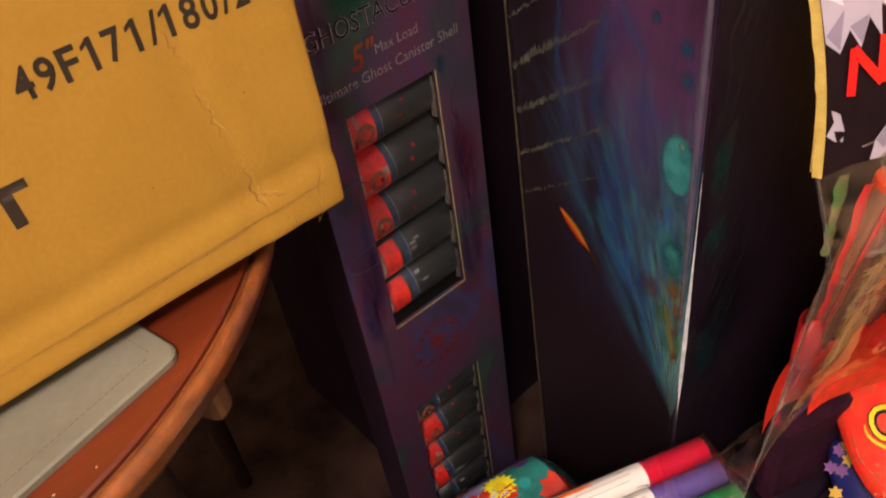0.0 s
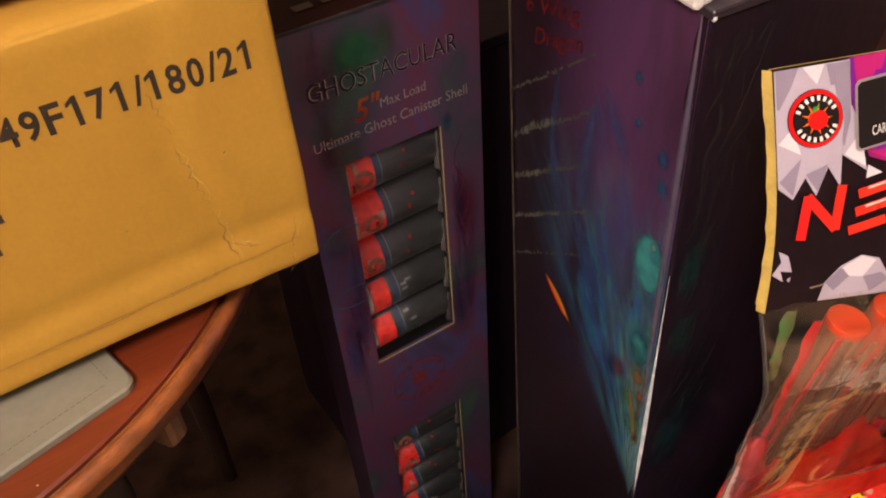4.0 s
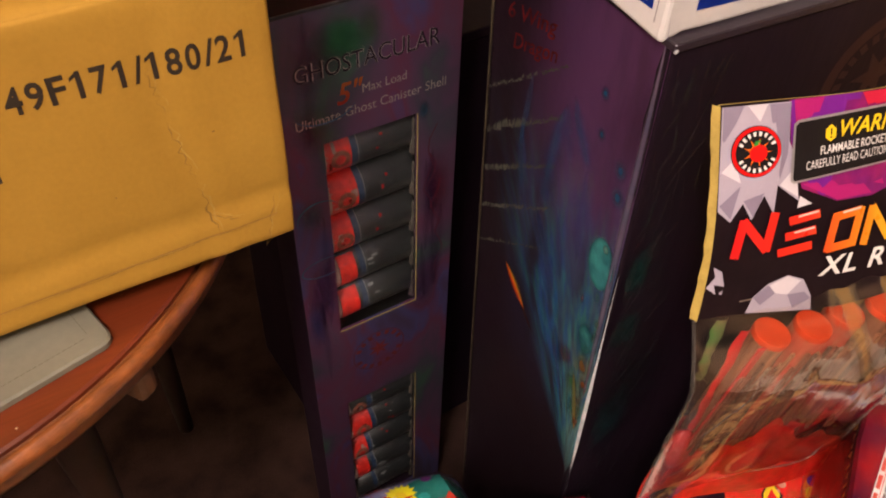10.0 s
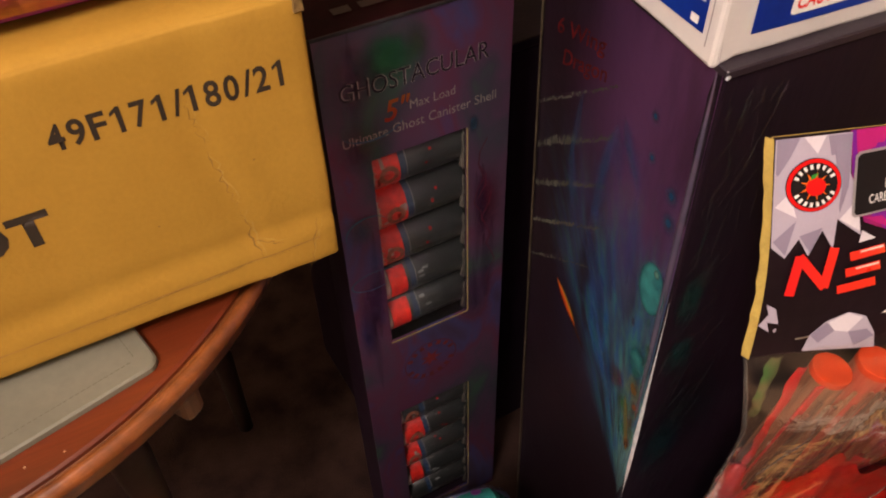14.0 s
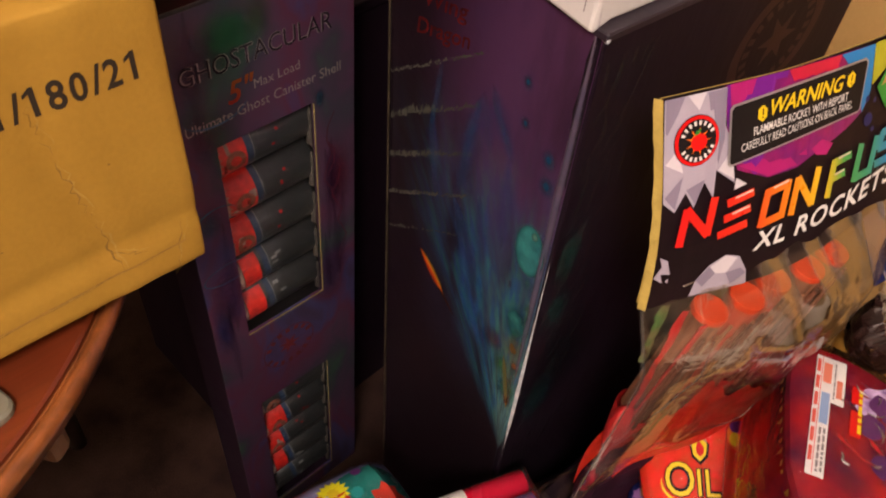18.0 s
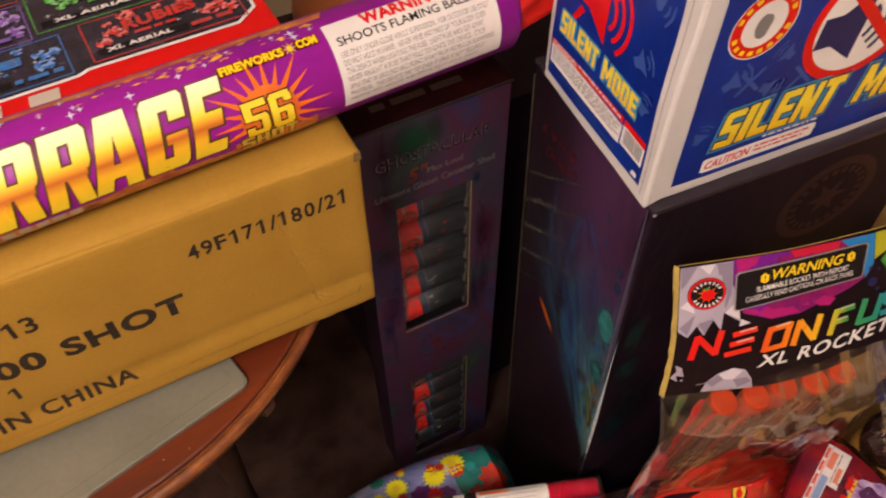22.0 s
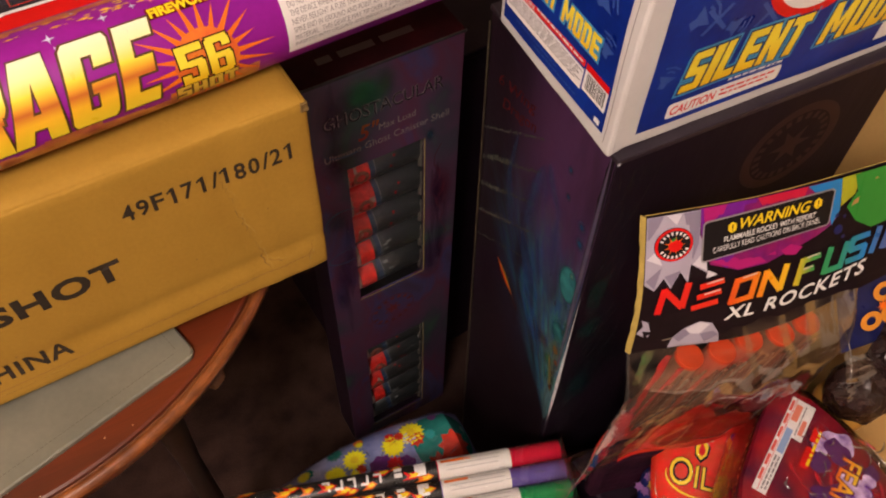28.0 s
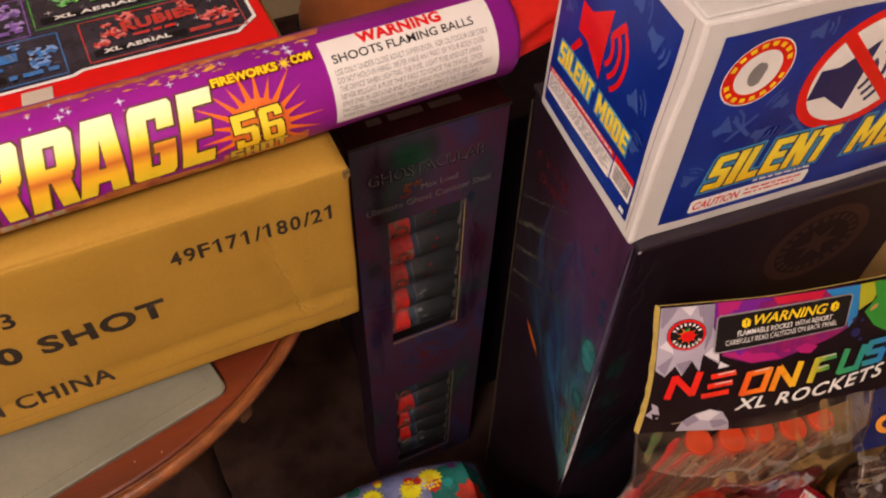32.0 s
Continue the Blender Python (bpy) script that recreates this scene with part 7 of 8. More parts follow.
red_fill = grid_bm(16, 12, lambda s, t: Vector((0.185 * s, 0.006 * math.sin(9 * s + 5 * t), 0.165 * t)) + noise.noise_vector(Vector((s * 7, t * 5, 3))) * 0.006 * min(1.0, 4 * s, 4 * (1 - s), 4 * t + 0.2))
redpack = part("red_wrap", red_fill, material("red_orange_wrap", (0.74, 0.018, 0.014), 0.35, 0, 0.5, 38, 120, 0.15, second=(0.62, 0.060, 0.012), spec=0.2), bag, "crumpled red-orange paper inside the bag", True)
front_wrap = grid_bm(60, 8, lambda s, t: Vector((0.205 * s, 0.004 * math.sin(9 * s + 5 * t), (0.088 + 0.012 * math.sin(7 * s) + 0.007 * math.sin(23 * s + 1) + 0.004 * math.sin(51 * s)) * t)) + noise.noise_vector(Vector((s * 7, t * 5, 8))) * 0.004 * min(1.0, 4 * s, 4 * (1 - s)))
frontpack = part("red_front_wrap", front_wrap, material("mottled_red_wrap", (0.72, 0.016, 0.014), 0.4, 0, 0.6, 48, 160, 0.3, second=(0.52, 0.040, 0.014), spec=0.2), bag, "red-orange printed paper under the film", True)
frontpack.matrix_local = inv @ pose(0.644, 0.206, 0.566, 7, 0, -22)
redpack.matrix_local = inv @ pose(0.650, 0.236, 0.518, 6, 0, -9)
dark_low = dented_box((0.0, 0, 0), (0.17, 0.022, 0.100), 0.009, 0.02, 0.005, 6, 20)
lowpack = part("lower_wrap", dark_low, material("dark_violet_wrap", (0.030, 0.006, 0.018), 0.6, 0, 0.6, 40, 120, 0.3, second=(0.015, 0.006, 0.012), spec=0.12), bag, "dark violet wrapping low in the bag")
lowpack.matrix_local = inv @ pose(0.668, 0.224, 0.4135, 0, 0, -22)


# ---------------------------------------------------------------- red oil-lamp pack
def pillow(outline, rise, thick, n_in=7):
    """A filled pouch over an outline: domed front, flat back."""
    cu, cv = sum(p[0] for p in outline) / len(outline), sum(p[1] for p in outline) / len(outline)
    bm = bmesh.new()
    rings = []
    for k in range(n_in, 0, -1):
        s = k / n_in
        z = rise * (1 - s ** 2.6) ** 0.6 if s < 1 else 0
        rings.append([bm.verts.new((cu + (u - cu) * s, cv + (v - cv) * s, z + 0.0015 * noise.noise(Vector((u * 60 * s, v * 60 * s, 1))))) for u, v in outline])
    back = [bm.verts.new((cu + (u - cu) * 0.96, cv + (v - cv) * 0.96, -thick)) for u, v in outline]
    top = bm.verts.new((cu, cv, rise))
    n = len(outline)
    for a, b in zip([back] + rings, rings):
        for i in range(n):
            bm.faces.new((a[i], a[(i + 1) % n], b[(i + 1) % n], b[i]))
    for i in range(n):
        bm.faces.new((rings[-1][i], rings[-1][(i + 1) % n], top))
    bm.faces.new(list(reversed(back)))
    bmesh.ops.recalc_face_normals(bm, faces=bm.faces)
    return bm


def smooth_loop(pts, times=2):
    for _ in range(times):
        out = []
        for (a, b), (c, d) in zip(pts, pts[1:] + pts[:1]):
            out += [(0.75 * a + 0.25 * c, 0.75 * b + 0.25 * d), (0.25 * a + 0.75 * c, 0.25 * b + 0.75 * d)]
        pts = out
    return pts


o_n = Vector((-0.462, -0.080, 0.883)).normalized()
o_u = Vector((0.604, -0.757, 0.248))
o_u = (o_u - o_n * o_u.dot(o_n)).normalized()
oil_m = Matrix((o_u, o_n.cross(o_u), o_n)).transposed().to_4x4()
oil_m.translation = Vector((0.741, 0.185, 0.528)) - o_n * 0.008
oil = thing("red_oil_pack", oil_m, "shiny red printed pouch with yellow writing in clear film", "pouch")
OIL_RED = material("mottled_red_print", (0.80, 0.012, 0.012), 0.5, 0, 0.4, 110, 260, 0.06, second=(0.52, 0.05, 0.010), spec=0.15)
outline = smooth_loop([(-0.057, -0.031), (-0.056, 0.0), (-0.040, 0.030), (-0.008, 0.046), (0.036, 0.046), (0.063, 0.028), (0.056, -0.010), (0.035, -0.050), (0.012, -0.112), (-0.012, -0.122), (-0.047, -0.088)])
part("pouch", pillow(outline, 0.008, 0.026), OIL_RED, oil, "red printed pouch", True)


def on_oil(polys, off=0.0):
    bm = shape_bm(*polys)
    sliced(sliced(bm, 0, 0.008), 1, 0.008)
    return bent(bm, lambda c: Vector((c.x, c.y, 0.0090 + off + 0.0015 * (1 - (c.x / 0.06) ** 2))), lambda c: Z_AXIS)


def oil_word(name, body, u, v, w, h, mt, off, bold):
    bm = text_bm(body, bold)
    for p in bm.verts:
        p.co = Vector((u + p.co.x * w, v + p.co.y * h - 0.04 * p.co.x * w, 0.0098 + off))
    return part(name, bm, mt, oil)


oil_word("letter_edge", "O", -0.0335, -0.0500, 0.029, 0.035, BLACK_INK, 0.0, 0.05)
oil_word("letter", "O", -0.0325, -0.0490, 0.027, 0.033, YELLOW_INK, 0.0006, 0.0)
oil_word("letter_edge", "IL", -0.0035, -0.0500, 0.022, 0.0275, BLACK_INK, 0.0, 0.05)
oil_word("letter", "IL", -0.0025, -0.0490, 0.020, 0.0255, YELLOW_INK, 0.0006, 0.0)
swoosh = []
for k in range(10):
    a0, a1 = radians(170 + 11 * k), radians(170 + 11 * (k + 1))
    w0 = 0.0006 + 0.0022 * math.sin(math.pi * (k + 0.5) / 10.5)
    swoosh.append([(0.0 + 0.037 * math.cos(a0), -0.037 + 0.024 * math.sin(a0)), (0.0 + 0.037 * math.cos(a1), -0.037 + 0.024 * math.sin(a1)),
                   (0.0 + (0.037 - w0) * math.cos(a1), -0.037 + (0.024 - w0) * math.sin(a1)), (0.0 + (0.037 - w0) * math.cos(a0), -0.037 + (0.024 - w0) * math.sin(a0))])
part("swoosh", on_oil(swoosh, 0.0006), YELLOW_INK, oil, "yellow curved underline")
flame = [(0.000, 0.014), (0.004, 0.006), (0.0085, 0.000), (0.007, -0.010), (0.001, -0.0165), (-0.005, -0.010), (-0.006, -0.001), (-0.003, 0.006)]
part("flame_edge", on_oil([[(1.28 * a, 1.22 * b) for a, b in flame]], 0.0002), BLACK_INK, oil)
part("flame_print", on_oil([flame], 0.0005), YELLOW_INK, oil, "yellow lamp flame")
part("flame_heart", on_oil([[(0.001 + 0.55 * a, -0.003 + 0.55 * b) for a, b in flame]], 0.0008), RED_INK, oil)
for u, v, r in ((0.010, 0.010, 0.0035), (0.016, 0.018, 0.003), (0.006, 0.003, 0.0025), (0.022, 0.024, 0.0025)):
    part("smoke_puff", on_oil([disc(u, v, r, r, 16)], 0.0004), ink("pale_pink_ink", (0.62, 0.26, 0.18)), oil)
part("flask_print", on_oil([disc(0.038, 0.008, 0.010, 0.014, 20)], 0.0003), ORANGE_INK, oil)
part("flask_cap", on_oil([disc(0.039, 0.017, 0.008, 0.006, 16)], 0.0006), PURPLE_INK, oil)
part("flask_glow", on_oil([disc(0.035, 0.005, 0.005, 0.007, 14)], 0.0007), YELLOW_INK, oil)
bars("arc_writing", [(0.018, 0.052, 0.0265, 0.0036)], pose(0, 0, 0.0092), material("olive_ink", (0.40, 0.30, 0.03), 0.4), oil, 0.0006, 4)
rg = random.Random(31)
PETAL_INK = soft_ink("petal_ink", (0.78, 0.16, 0.02), (0.60, 0.05, 0.02), "glow", 0.7, 0.5, 0.0, 120)
for k in range(16):
    u, v = rg.uniform(-0.042, 0.0), rg.uniform(-0.105, -0.064)
    part("petal_print", on_oil([disc(u, v, rg.uniform(0.002, 0.004), rg.uniform(0.002, 0.004), 9)], 0.0001 + k * 2e-5), PETAL_INK, oil)
part("purple_fold", on_oil([[(0.030, -0.045), (0.050, 0.020), (0.058, 0.022), (0.054, -0.010), (0.036, -0.048)]], 0.0004), MAGENTA_INK, oil)
film_part("film", pillow(smooth_loop([(1.08 * u + 0.002, 1.05 * v) for u, v in outline], 0), 0.015, 0.024), plastic("oil_film", 0.01, 0.05, bump=0.9, scale=30, gloss=0.35), oil, "clear film")
rc = random.Random(19)
for pts2 in ([(0.030, 0.036), (0.026, 0.0), (0.020, -0.040), (0.014, -0.080), (0.004, -0.108)], [(0.044, 0.030), (0.048, -0.002), (0.040, -0.034)], [(-0.048, -0.03), (-0.046, -0.06), (-0.030, -0.09)], [(0.020, -0.050), (0.016, -0.075), (0.010, -0.092)]):
    film_part("film_crease", tube_along(bmesh.new(), [Vector((u, v, 0.0135 - 1.6 * (u * u + 0.3 * v * v))) for u, v in pts2], 0.0005), CREASE, oil)
side_pack = thing("flowered_sachet", oil_m @ pose(-0.050, -0.072, -0.030, 0, -14, 20), "dark blue sachet with orange flower print under the red pouch", "sachet")
PLUM_DULL, GOLD_DULL = ink("dull_plum_ink", (0.16, 0.07, 0.22)), ink("dull_gold_ink", (0.50, 0.34, 0.06))
part("sachet", pillow(smooth_loop([(-0.030, -0.060), (0.026, -0.060), (0.030, 0.045), (-0.016, 0.040)]), 0.006, 0.008), NAVY, side_pack, "", True)
for k in range(9):
    u, v = rg.uniform(-0.022, 0.016), rg.uniform(-0.05, 0.03)
    part("flower_print", bent(shape_bm(star(u, v, 0.004, 0.007, 6)), lambda c: Vector((c.x, c.y, 0.0072))), rg.choice((PLUM_DULL, GOLD_DULL)), side_pack)

# ---------------------------------------------------------------- red and violet pack with price label
FZ, FB = 0.678, 0.5655
fear = thing("red_violet_pack", pose(0, 0, FB), "film-wrapped red and violet box with a white bar code label", "box")
loop = smooth_loop([(0.632, 0.100), (0.640, 0.068), (0.700, 0.008), (0.760, -0.012), (0.782, 0.030), (0.790, 0.115), (0.776, 0.150), (0.752, 0.152)], 1)
FEAR_RED = material("red_violet_print", (0.36, 0.010, 0.014), 0.22, 0, 0.3, 34, 140, 0.1, second=(0.06, 0.006, 0.03), spec=0.3)
bm = bmesh.new()
cx, cy = 0.71, 0.07
levels = [(0.94, 0.0), (1.0, 0.004), (1.0, FZ - FB - 0.006), (0.97, FZ - FB - 0.001), (0.6, FZ - FB), (0.3, FZ - FB)]
rings = [[bm.verts.new((cx + (x - cx) * s, cy + (y - cy) * s, z + (0.0008 * noise.noise(Vector((x * 60, y * 60, s))) if z > 0.1 else 0))) for x, y in loop] for s, z in levels]
for a, b in zip(rings, rings[1:]):
    for i in range(len(loop)):
        bm.faces.new((a[i], a[(i + 1) % len(loop)], b[(i + 1) % len(loop)], b[i]))
bm.faces.new(rings[-1])
bm.faces.new(list(reversed(rings[0])))
bmesh.ops.recalc_face_normals(bm, faces=bm.faces)
part("box_body", bm, FEAR_RED, fear, "glossy red and violet print")
e1 = Vector((0.957, 0.29, 0)).normalized()
e2 = Vector((e1.y, -e1.x, 0))
f_m = Matrix((-e1, e2, Z_AXIS)).transposed().to_4x4()
f_m.translation = Vector((0.7715, 0.1345, FZ - FB + 0.0012))


def fs(name, polys, mt, off, label=""):
    return part(name, on_flat(polys, off), mt, fear, label)


def on_flat(polys, off):
    bm = bmesh.new()
    for p in polys:
        add_flat(bm, p, f_m, off)
    return bm


PLUM_CLOUD = material("plum_cloud_print", (0.12, 0.02, 0.14), 0.25, 0, 0.6, 60, 200, 0.05, second=(0.05, 0.01, 0.10))
fs("price_label", [rect(0, 0, 0.114, 0.0135)], WHITE_INK, 0.0003, "white bar code label")
fs("price_label_flag", [rect(0, 0.0135, 0.044, 0.0235)], WHITE_INK, 0.0003)
fs("label_band", [rect(0.004 + 0.017 * k, 0.0008, 0.017 + 0.017 * k, 0.0036) for k in range(6)], ink("salmon_ink", (0.70, 0.10, 0.07)), 0.0006)
fs("label_rule", [rect(0.001, 0.0045, 0.113, 0.0050)], RED_INK, 0.0006)
fs("label_blue", [rect(0.036, 0.006, 0.066, 0.0125)], ink("pale_blue_label", (0.25, 0.38, 0.62)), 0.0006)
fs("label_red", [rect(0.006, 0.006, 0.026, 0.0125), rect(0.020, 0.017, 0.038, 0.0215)], ink("salmon_block", (0.72, 0.22, 0.14)), 0.0006)
bars("label_text", [(0.070, 0.110, 0.0100, 0.0018), (0.070, 0.110, 0.0068, 0.0018), (0.004, 0.040, 0.0146, 0.0014)], f_m, GREY_INK, fear, 0.0006, 12)
VIOLET_CLOUD = material("violet_cloud_print", (0.12, 0.03, 0.28), 0.25, 0, 0.6, 80, 200, 0.05, second=(0.80, 0.62, 0.88), spec=0.3)
rc = random.Random(8)
for k in range(15):
    cu, cv, cr = rc.uniform(0.018, 0.092), rc.uniform(0.040, 0.092), rc.uniform(0.008, 0.018)
    fs("violet_cloud", [smooth_loop([(cu + cr * rc.uniform(0.6, 1.2) * math.cos(a), cv + cr * rc.uniform(0.6, 1.2) * math.sin(a)) for a in [2 * math.pi * j / 9 for j in range(9)]])], VIOLET_CLOUD if k % 2 else PLUM_CLOUD, 0.0003 + k * 2e-5, "violet and white cloud print")
flick = bmesh.new()
for k in range(26):
    a, u, v = rc.uniform(0.3, 1.6), rc.uniform(0.004, 0.108), rc.uniform(0.018, 0.100)
    l = rc.uniform(0.010, 0.026)
    leaf(flick, u, v, u + l * math.cos(a), v + l * math.sin(a), rc.uniform(0.002, 0.005), f_m, 0.00025 + k * 8e-6)
part("flicker_print", flick, soft_ink("flicker_ink", (0.80, 0.012, 0.02), (0.05, 0.006, 0.05), "leaf", 0.85, 0.3, 0.0, 60), fear, "red and dark flickering print")
word("title_edge", "FEAR", 0.0325, 0.0615, 0.058, 0.0215, f_m, material("plum_ink", (0.10, 0.01, 0.05), 0.4), fear, 0.0006, 0.05)
word("title", "FEAR", 0.034, 0.063, 0.055, 0.0185, f_m, ramp_ink("fear_ink", [(0, (0.70, 0.12, 0.01)), (1, (0.82, 0.55, 0.03))], 1), fear, 0.0010, 0.015)
bars("small_title", [(0.020, 0.068, 0.029, 0.0085)], f_m, RED_INK, fear, 0.0008, 3)
bars("small_title_light", [(0.022, 0.066, 0.0345, 0.0028)], f_m, YELLOW_INK, fear, 0.0011, 7)
zig = bmesh.new()
n = len(loop)
for i in range(n):
    (xa, ya), (xb, yb) = loop[i], loop[(i + 1) % n]
    L = math.hypot(xb - xa, yb - ya)
    cnt = max(1, int(L / 0.009))
    for k in range(cnt):
        s0 = (k + 0.4 * rc.random()) / cnt
        s1 = s0 + rc.uniform(0.15, 0.55) / cnt
        pa, pb = Vector((xa + (xb - xa) * s0, ya + (yb - ya) * s0, 0)), Vector((xa + (xb - xa) * s1, ya + (yb - ya) * s1, 0))
        nrm = Vector((pa.x - cx, pa.y - cy, 0)).normalized() * 0.0016
        f = zig.faces.new([zig.verts.new(p) for p in (pa + nrm + Z_AXIS * (0.102 - 0.004 * (k % 3)), pb + nrm + Z_AXIS * 0.101, pb + nrm + Z_AXIS * 0.104, pa + nrm + Z_AXIS * 0.106)])
part("border_dashes", zig, ink("amber_ink", (0.42, 0.20, 0.02)), fear, "broken amber flecks round the upper edge")
wrap = bmesh.new()
rings = [[wrap.verts.new((cx + (x - cx) * s * (1 + 0.012 * noise.noise(Vector((x * 50, y * 50, z * 30)))), cy + (y - cy) * s * (1 + 0.012 * noise.noise(Vector((y * 50, x * 50, z * 30)))), z)) for x, y in smooth_loop(loop, 1)] for s, z in ((1.035, 0.002), (1.04, 0.06), (1.045, 0.105), (1.02, 0.1155), (0.75, 0.1175), (0.35, 0.119), (0.02, 0.119))]
for a, b in zip(rings, rings[1:]):
    for i in range(len(a)):
        wrap.faces.new((a[i], a[(i + 1) % len(a)], b[(i + 1) % len(a)], b[i]))
bmesh.ops.recalc_face_normals(wrap, faces=wrap.faces)
film_part("film", wrap, plastic("pack_film", 0.002, 0.05, bump=0.45, scale=20, gloss=0.9), fear, "crinkled clear film")
span = sorted((p for p in smooth_loop(loop, 1) if p[1] < 0.075 and p[0] < 0.79), key=lambda p: p[0])
pts = [Vector((cx + (x - cx) * 1.03, cy + (y - cy) * 1.03, 0.1145 + 0.0015 * math.sin(k * 1.1))) for k, (x, y) in enumerate(span)]
film_part("film_fold", tube_along(bmesh.new(), pts, 0.0011), CREASE, fear, "whitish fold of the film along the edge")
rc = random.Random(15)
for k in range(14):
    u, v, a, l = rc.uniform(0.012, 0.098), rc.uniform(0.022, 0.095), rc.uniform(0, 3.1), rc.uniform(0.006, 0.018)
    pts = [f_m @ Vector((u + l * q * math.cos(a + 0.8 * q), v + l * q * math.sin(a + 0.8 * q), 0.0042)) for q in [j / 7 for j in range(8)]]
    film_part("film_crease", tube_along(bmesh.new(), pts, rc.uniform(0.0006, 0.0012)), CREASE, fear)

# ---------------------------------------------------------------- bundle of paper tubes
CAND = 0.013
bundle = thing("paper_tube_bundle", pose(0.6155, 0.2715, 0.4470, 0, 0, 160.5), "film-wrapped bundle of coloured paper tubes with white labels", "fireworks")
TUBE_INKS = [material(n + "_tube_paper", c, 0.25, 0, 0.15, 30, 200, 0.03, coat=0.4) for n, c in (("red", (0.95, 0.008, 0.060)), ("violet", (0.21, 0.15, 0.55)), ("green", (0.02, 0.45, 0.12)), ("yellow", (0.92, 0.70, 0.01)), ("blue", (0.02, 0.15, 0.60)), ("crimson", (0.95, 0.008, 0.060)))]
FLAME_PRINT = material("flame_print_paper", (0.014, 0.012, 0.012), 0.3, 0, 0.2, 30, 200, 0.03, coat=0.3)


def on_round(polys, y, off):
    """Shapes given as (length, across) laid over the upper half of a tube."""
    bm = shape_bm(*polys)
    sliced(bm, 1, 0.003)
    r = CAND + off
    return bent(bm, lambda c: Vector((c.x, y + r * math.sin(c.y / CAND), r * math.cos(c.y / CAND))), lambda c: Vector((0, c.y - y, c.z)))


rg = random.Random(17)
for k, ti in enumerate(TUBE_INKS):
    y = 0.0262 * k
    tb = part("paper_tube", along_x(lathe([(0.009, 0.012), (0.009, 0.0), (CAND, 0.0), (CAND, 0.46), (0.009, 0.46)], 28)), ti, bundle, ti.name.split("_")[0] + " paper tube", False)
    for p in tb.data.polygons:
        p.use_smooth = abs(p.normal.x) < 0.5
    tb.matrix_local = pose(0, y, 0)
    part("white_label", along_x(lathe([(CAND + 0.0004, 0.066 + 0.006 * (k % 2)), (CAND + 0.0004, 0.160)], 28)), PAPER, tb, "white paper label", True)
    part("printed_wrap", along_x(lathe([(CAND + 0.0004, 0.161), (CAND + 0.0004, 0.46)], 28)), FLAME_PRINT, tb, "black wrap with flames", True)
    rowm = [rect(0.074 + 0.003 * j, -0.012 + 0.0055 * j, 0.150, -0.0108 + 0.0055 * j) for j in range(4)]
    part("label_text", on_round(rowm, 0, 0.0008), ink("pale_grey_ink", (0.48, 0.47, 0.45)), tb)
    part("label_head", on_round([rect(0.126, -0.0085, 0.156, -0.0045)], 0, 0.0009), ORANGE_INK, tb)
    fl = []
    for j in range(16):
        x0, w = 0.166 + 0.018 * j + rg.uniform(-0.006, 0.006), rg.uniform(0.014, 0.026)
        yy = rg.uniform(-0.012, 0.010)
        fl.append([(x0, yy), (x0 + 0.3 * w, yy - 0.004), (x0 + 0.7 * w, yy - 0.0015), (x0 + w, yy - 0.006), (x0 + 0.8 * w, yy + 0.002), (x0 + w * 1.1, yy + 0.005), (x0 + 0.4 * w, yy + 0.005)])
    part("flame_print", on_round(fl[::2], 0, 0.0008), ORANGE_INK, tb)
    part("flame_heart", on_round([[(fx[0][0] + 0.55 * (a - fx[0][0]) + 0.003, fx[0][1] + 0.55 * (b - fx[0][1])) for a, b in fx] for fx in fl], 0, 0.0013), YELLOW_INK, tb)
    part("flame_print", on_round(fl[1::2], 0, 0.0010), RED_INK, tb)
    part("code_patch", on_round([rect(0.176, -0.010, 0.190, 0.006)], 0, 0.0011), WHITE_INK, tb)
    part("writing", on_round([rect(0.232 + 0.016 * j, -0.006, 0.235 + 0.016 * j, 0.006) for j in range(5)] + [rect(0.235 + 0.016 * j, -0.006 + 0.009 * (j % 2), 0.242 + 0.016 * j, -0.003 + 0.009 * (j % 2)) for j in range(5)] + [rect(0.206, -0.008 + 0.007 * j, 0.216, -0.003 + 0.007 * j) for j in range(2)], 0, 0.0012), WHITE_INK, tb)
word("label_warning", "WARNING", -0.146, 0.0035, 0.028, 0.0036, pose(0, 0, CAND + 0.0008, 0, 0, 180), ORANGE_INK, bundle, 0.0006, 0.02)


def wrap_sheet(s, t):
    y = -0.0146 + t * 0.165
    kk = (y / 0.0262) % 1.0
    z = CAND + 0.0030 - 0.0022 * abs(math.sin(math.pi * kk)) if 0 < t < 1 else 0.0
    n = noise.noise_vector(Vector((s * 40, t * 14, 2))) * 0.0007
    return Vector((-0.004 + 0.45 * s, y, z)) + n


film_part("film", grid_bm(90, 36, wrap_sheet), plastic("bundle_film", 0.006, 0.05, bump=0.7, scale=50, gloss=0.45), bundle, "clear shrink film")
rc = random.Random(16)
for k in range(12):
    x, y, l, a = rc.uniform(0.0, 0.20), rc.uniform(0.0, 0.13), rc.uniform(0.008, 0.022), rc.uniform(-0.5, 0.5)
    pts = [Vector((x + l * q * math.cos(a), y + l * q * math.sin(a), CAND + 0.0032)) for q in [j / 5 for j in range(6)]]
    film_part("film_crease", tube_along(bmesh.new(), pts, rc.uniform(0.0004, 0.0008)), CREASE, bundle)
end = grid_bm(40, 8, lambda s, t: Vector((-0.004 - 0.004 * math.sin(math.pi * t) + 0.0012 * noise.noise(Vector((s * 30, t * 9, 0))), -0.0146 + 0.165 * s, CAND + 0.002 - 0.028 * t)))
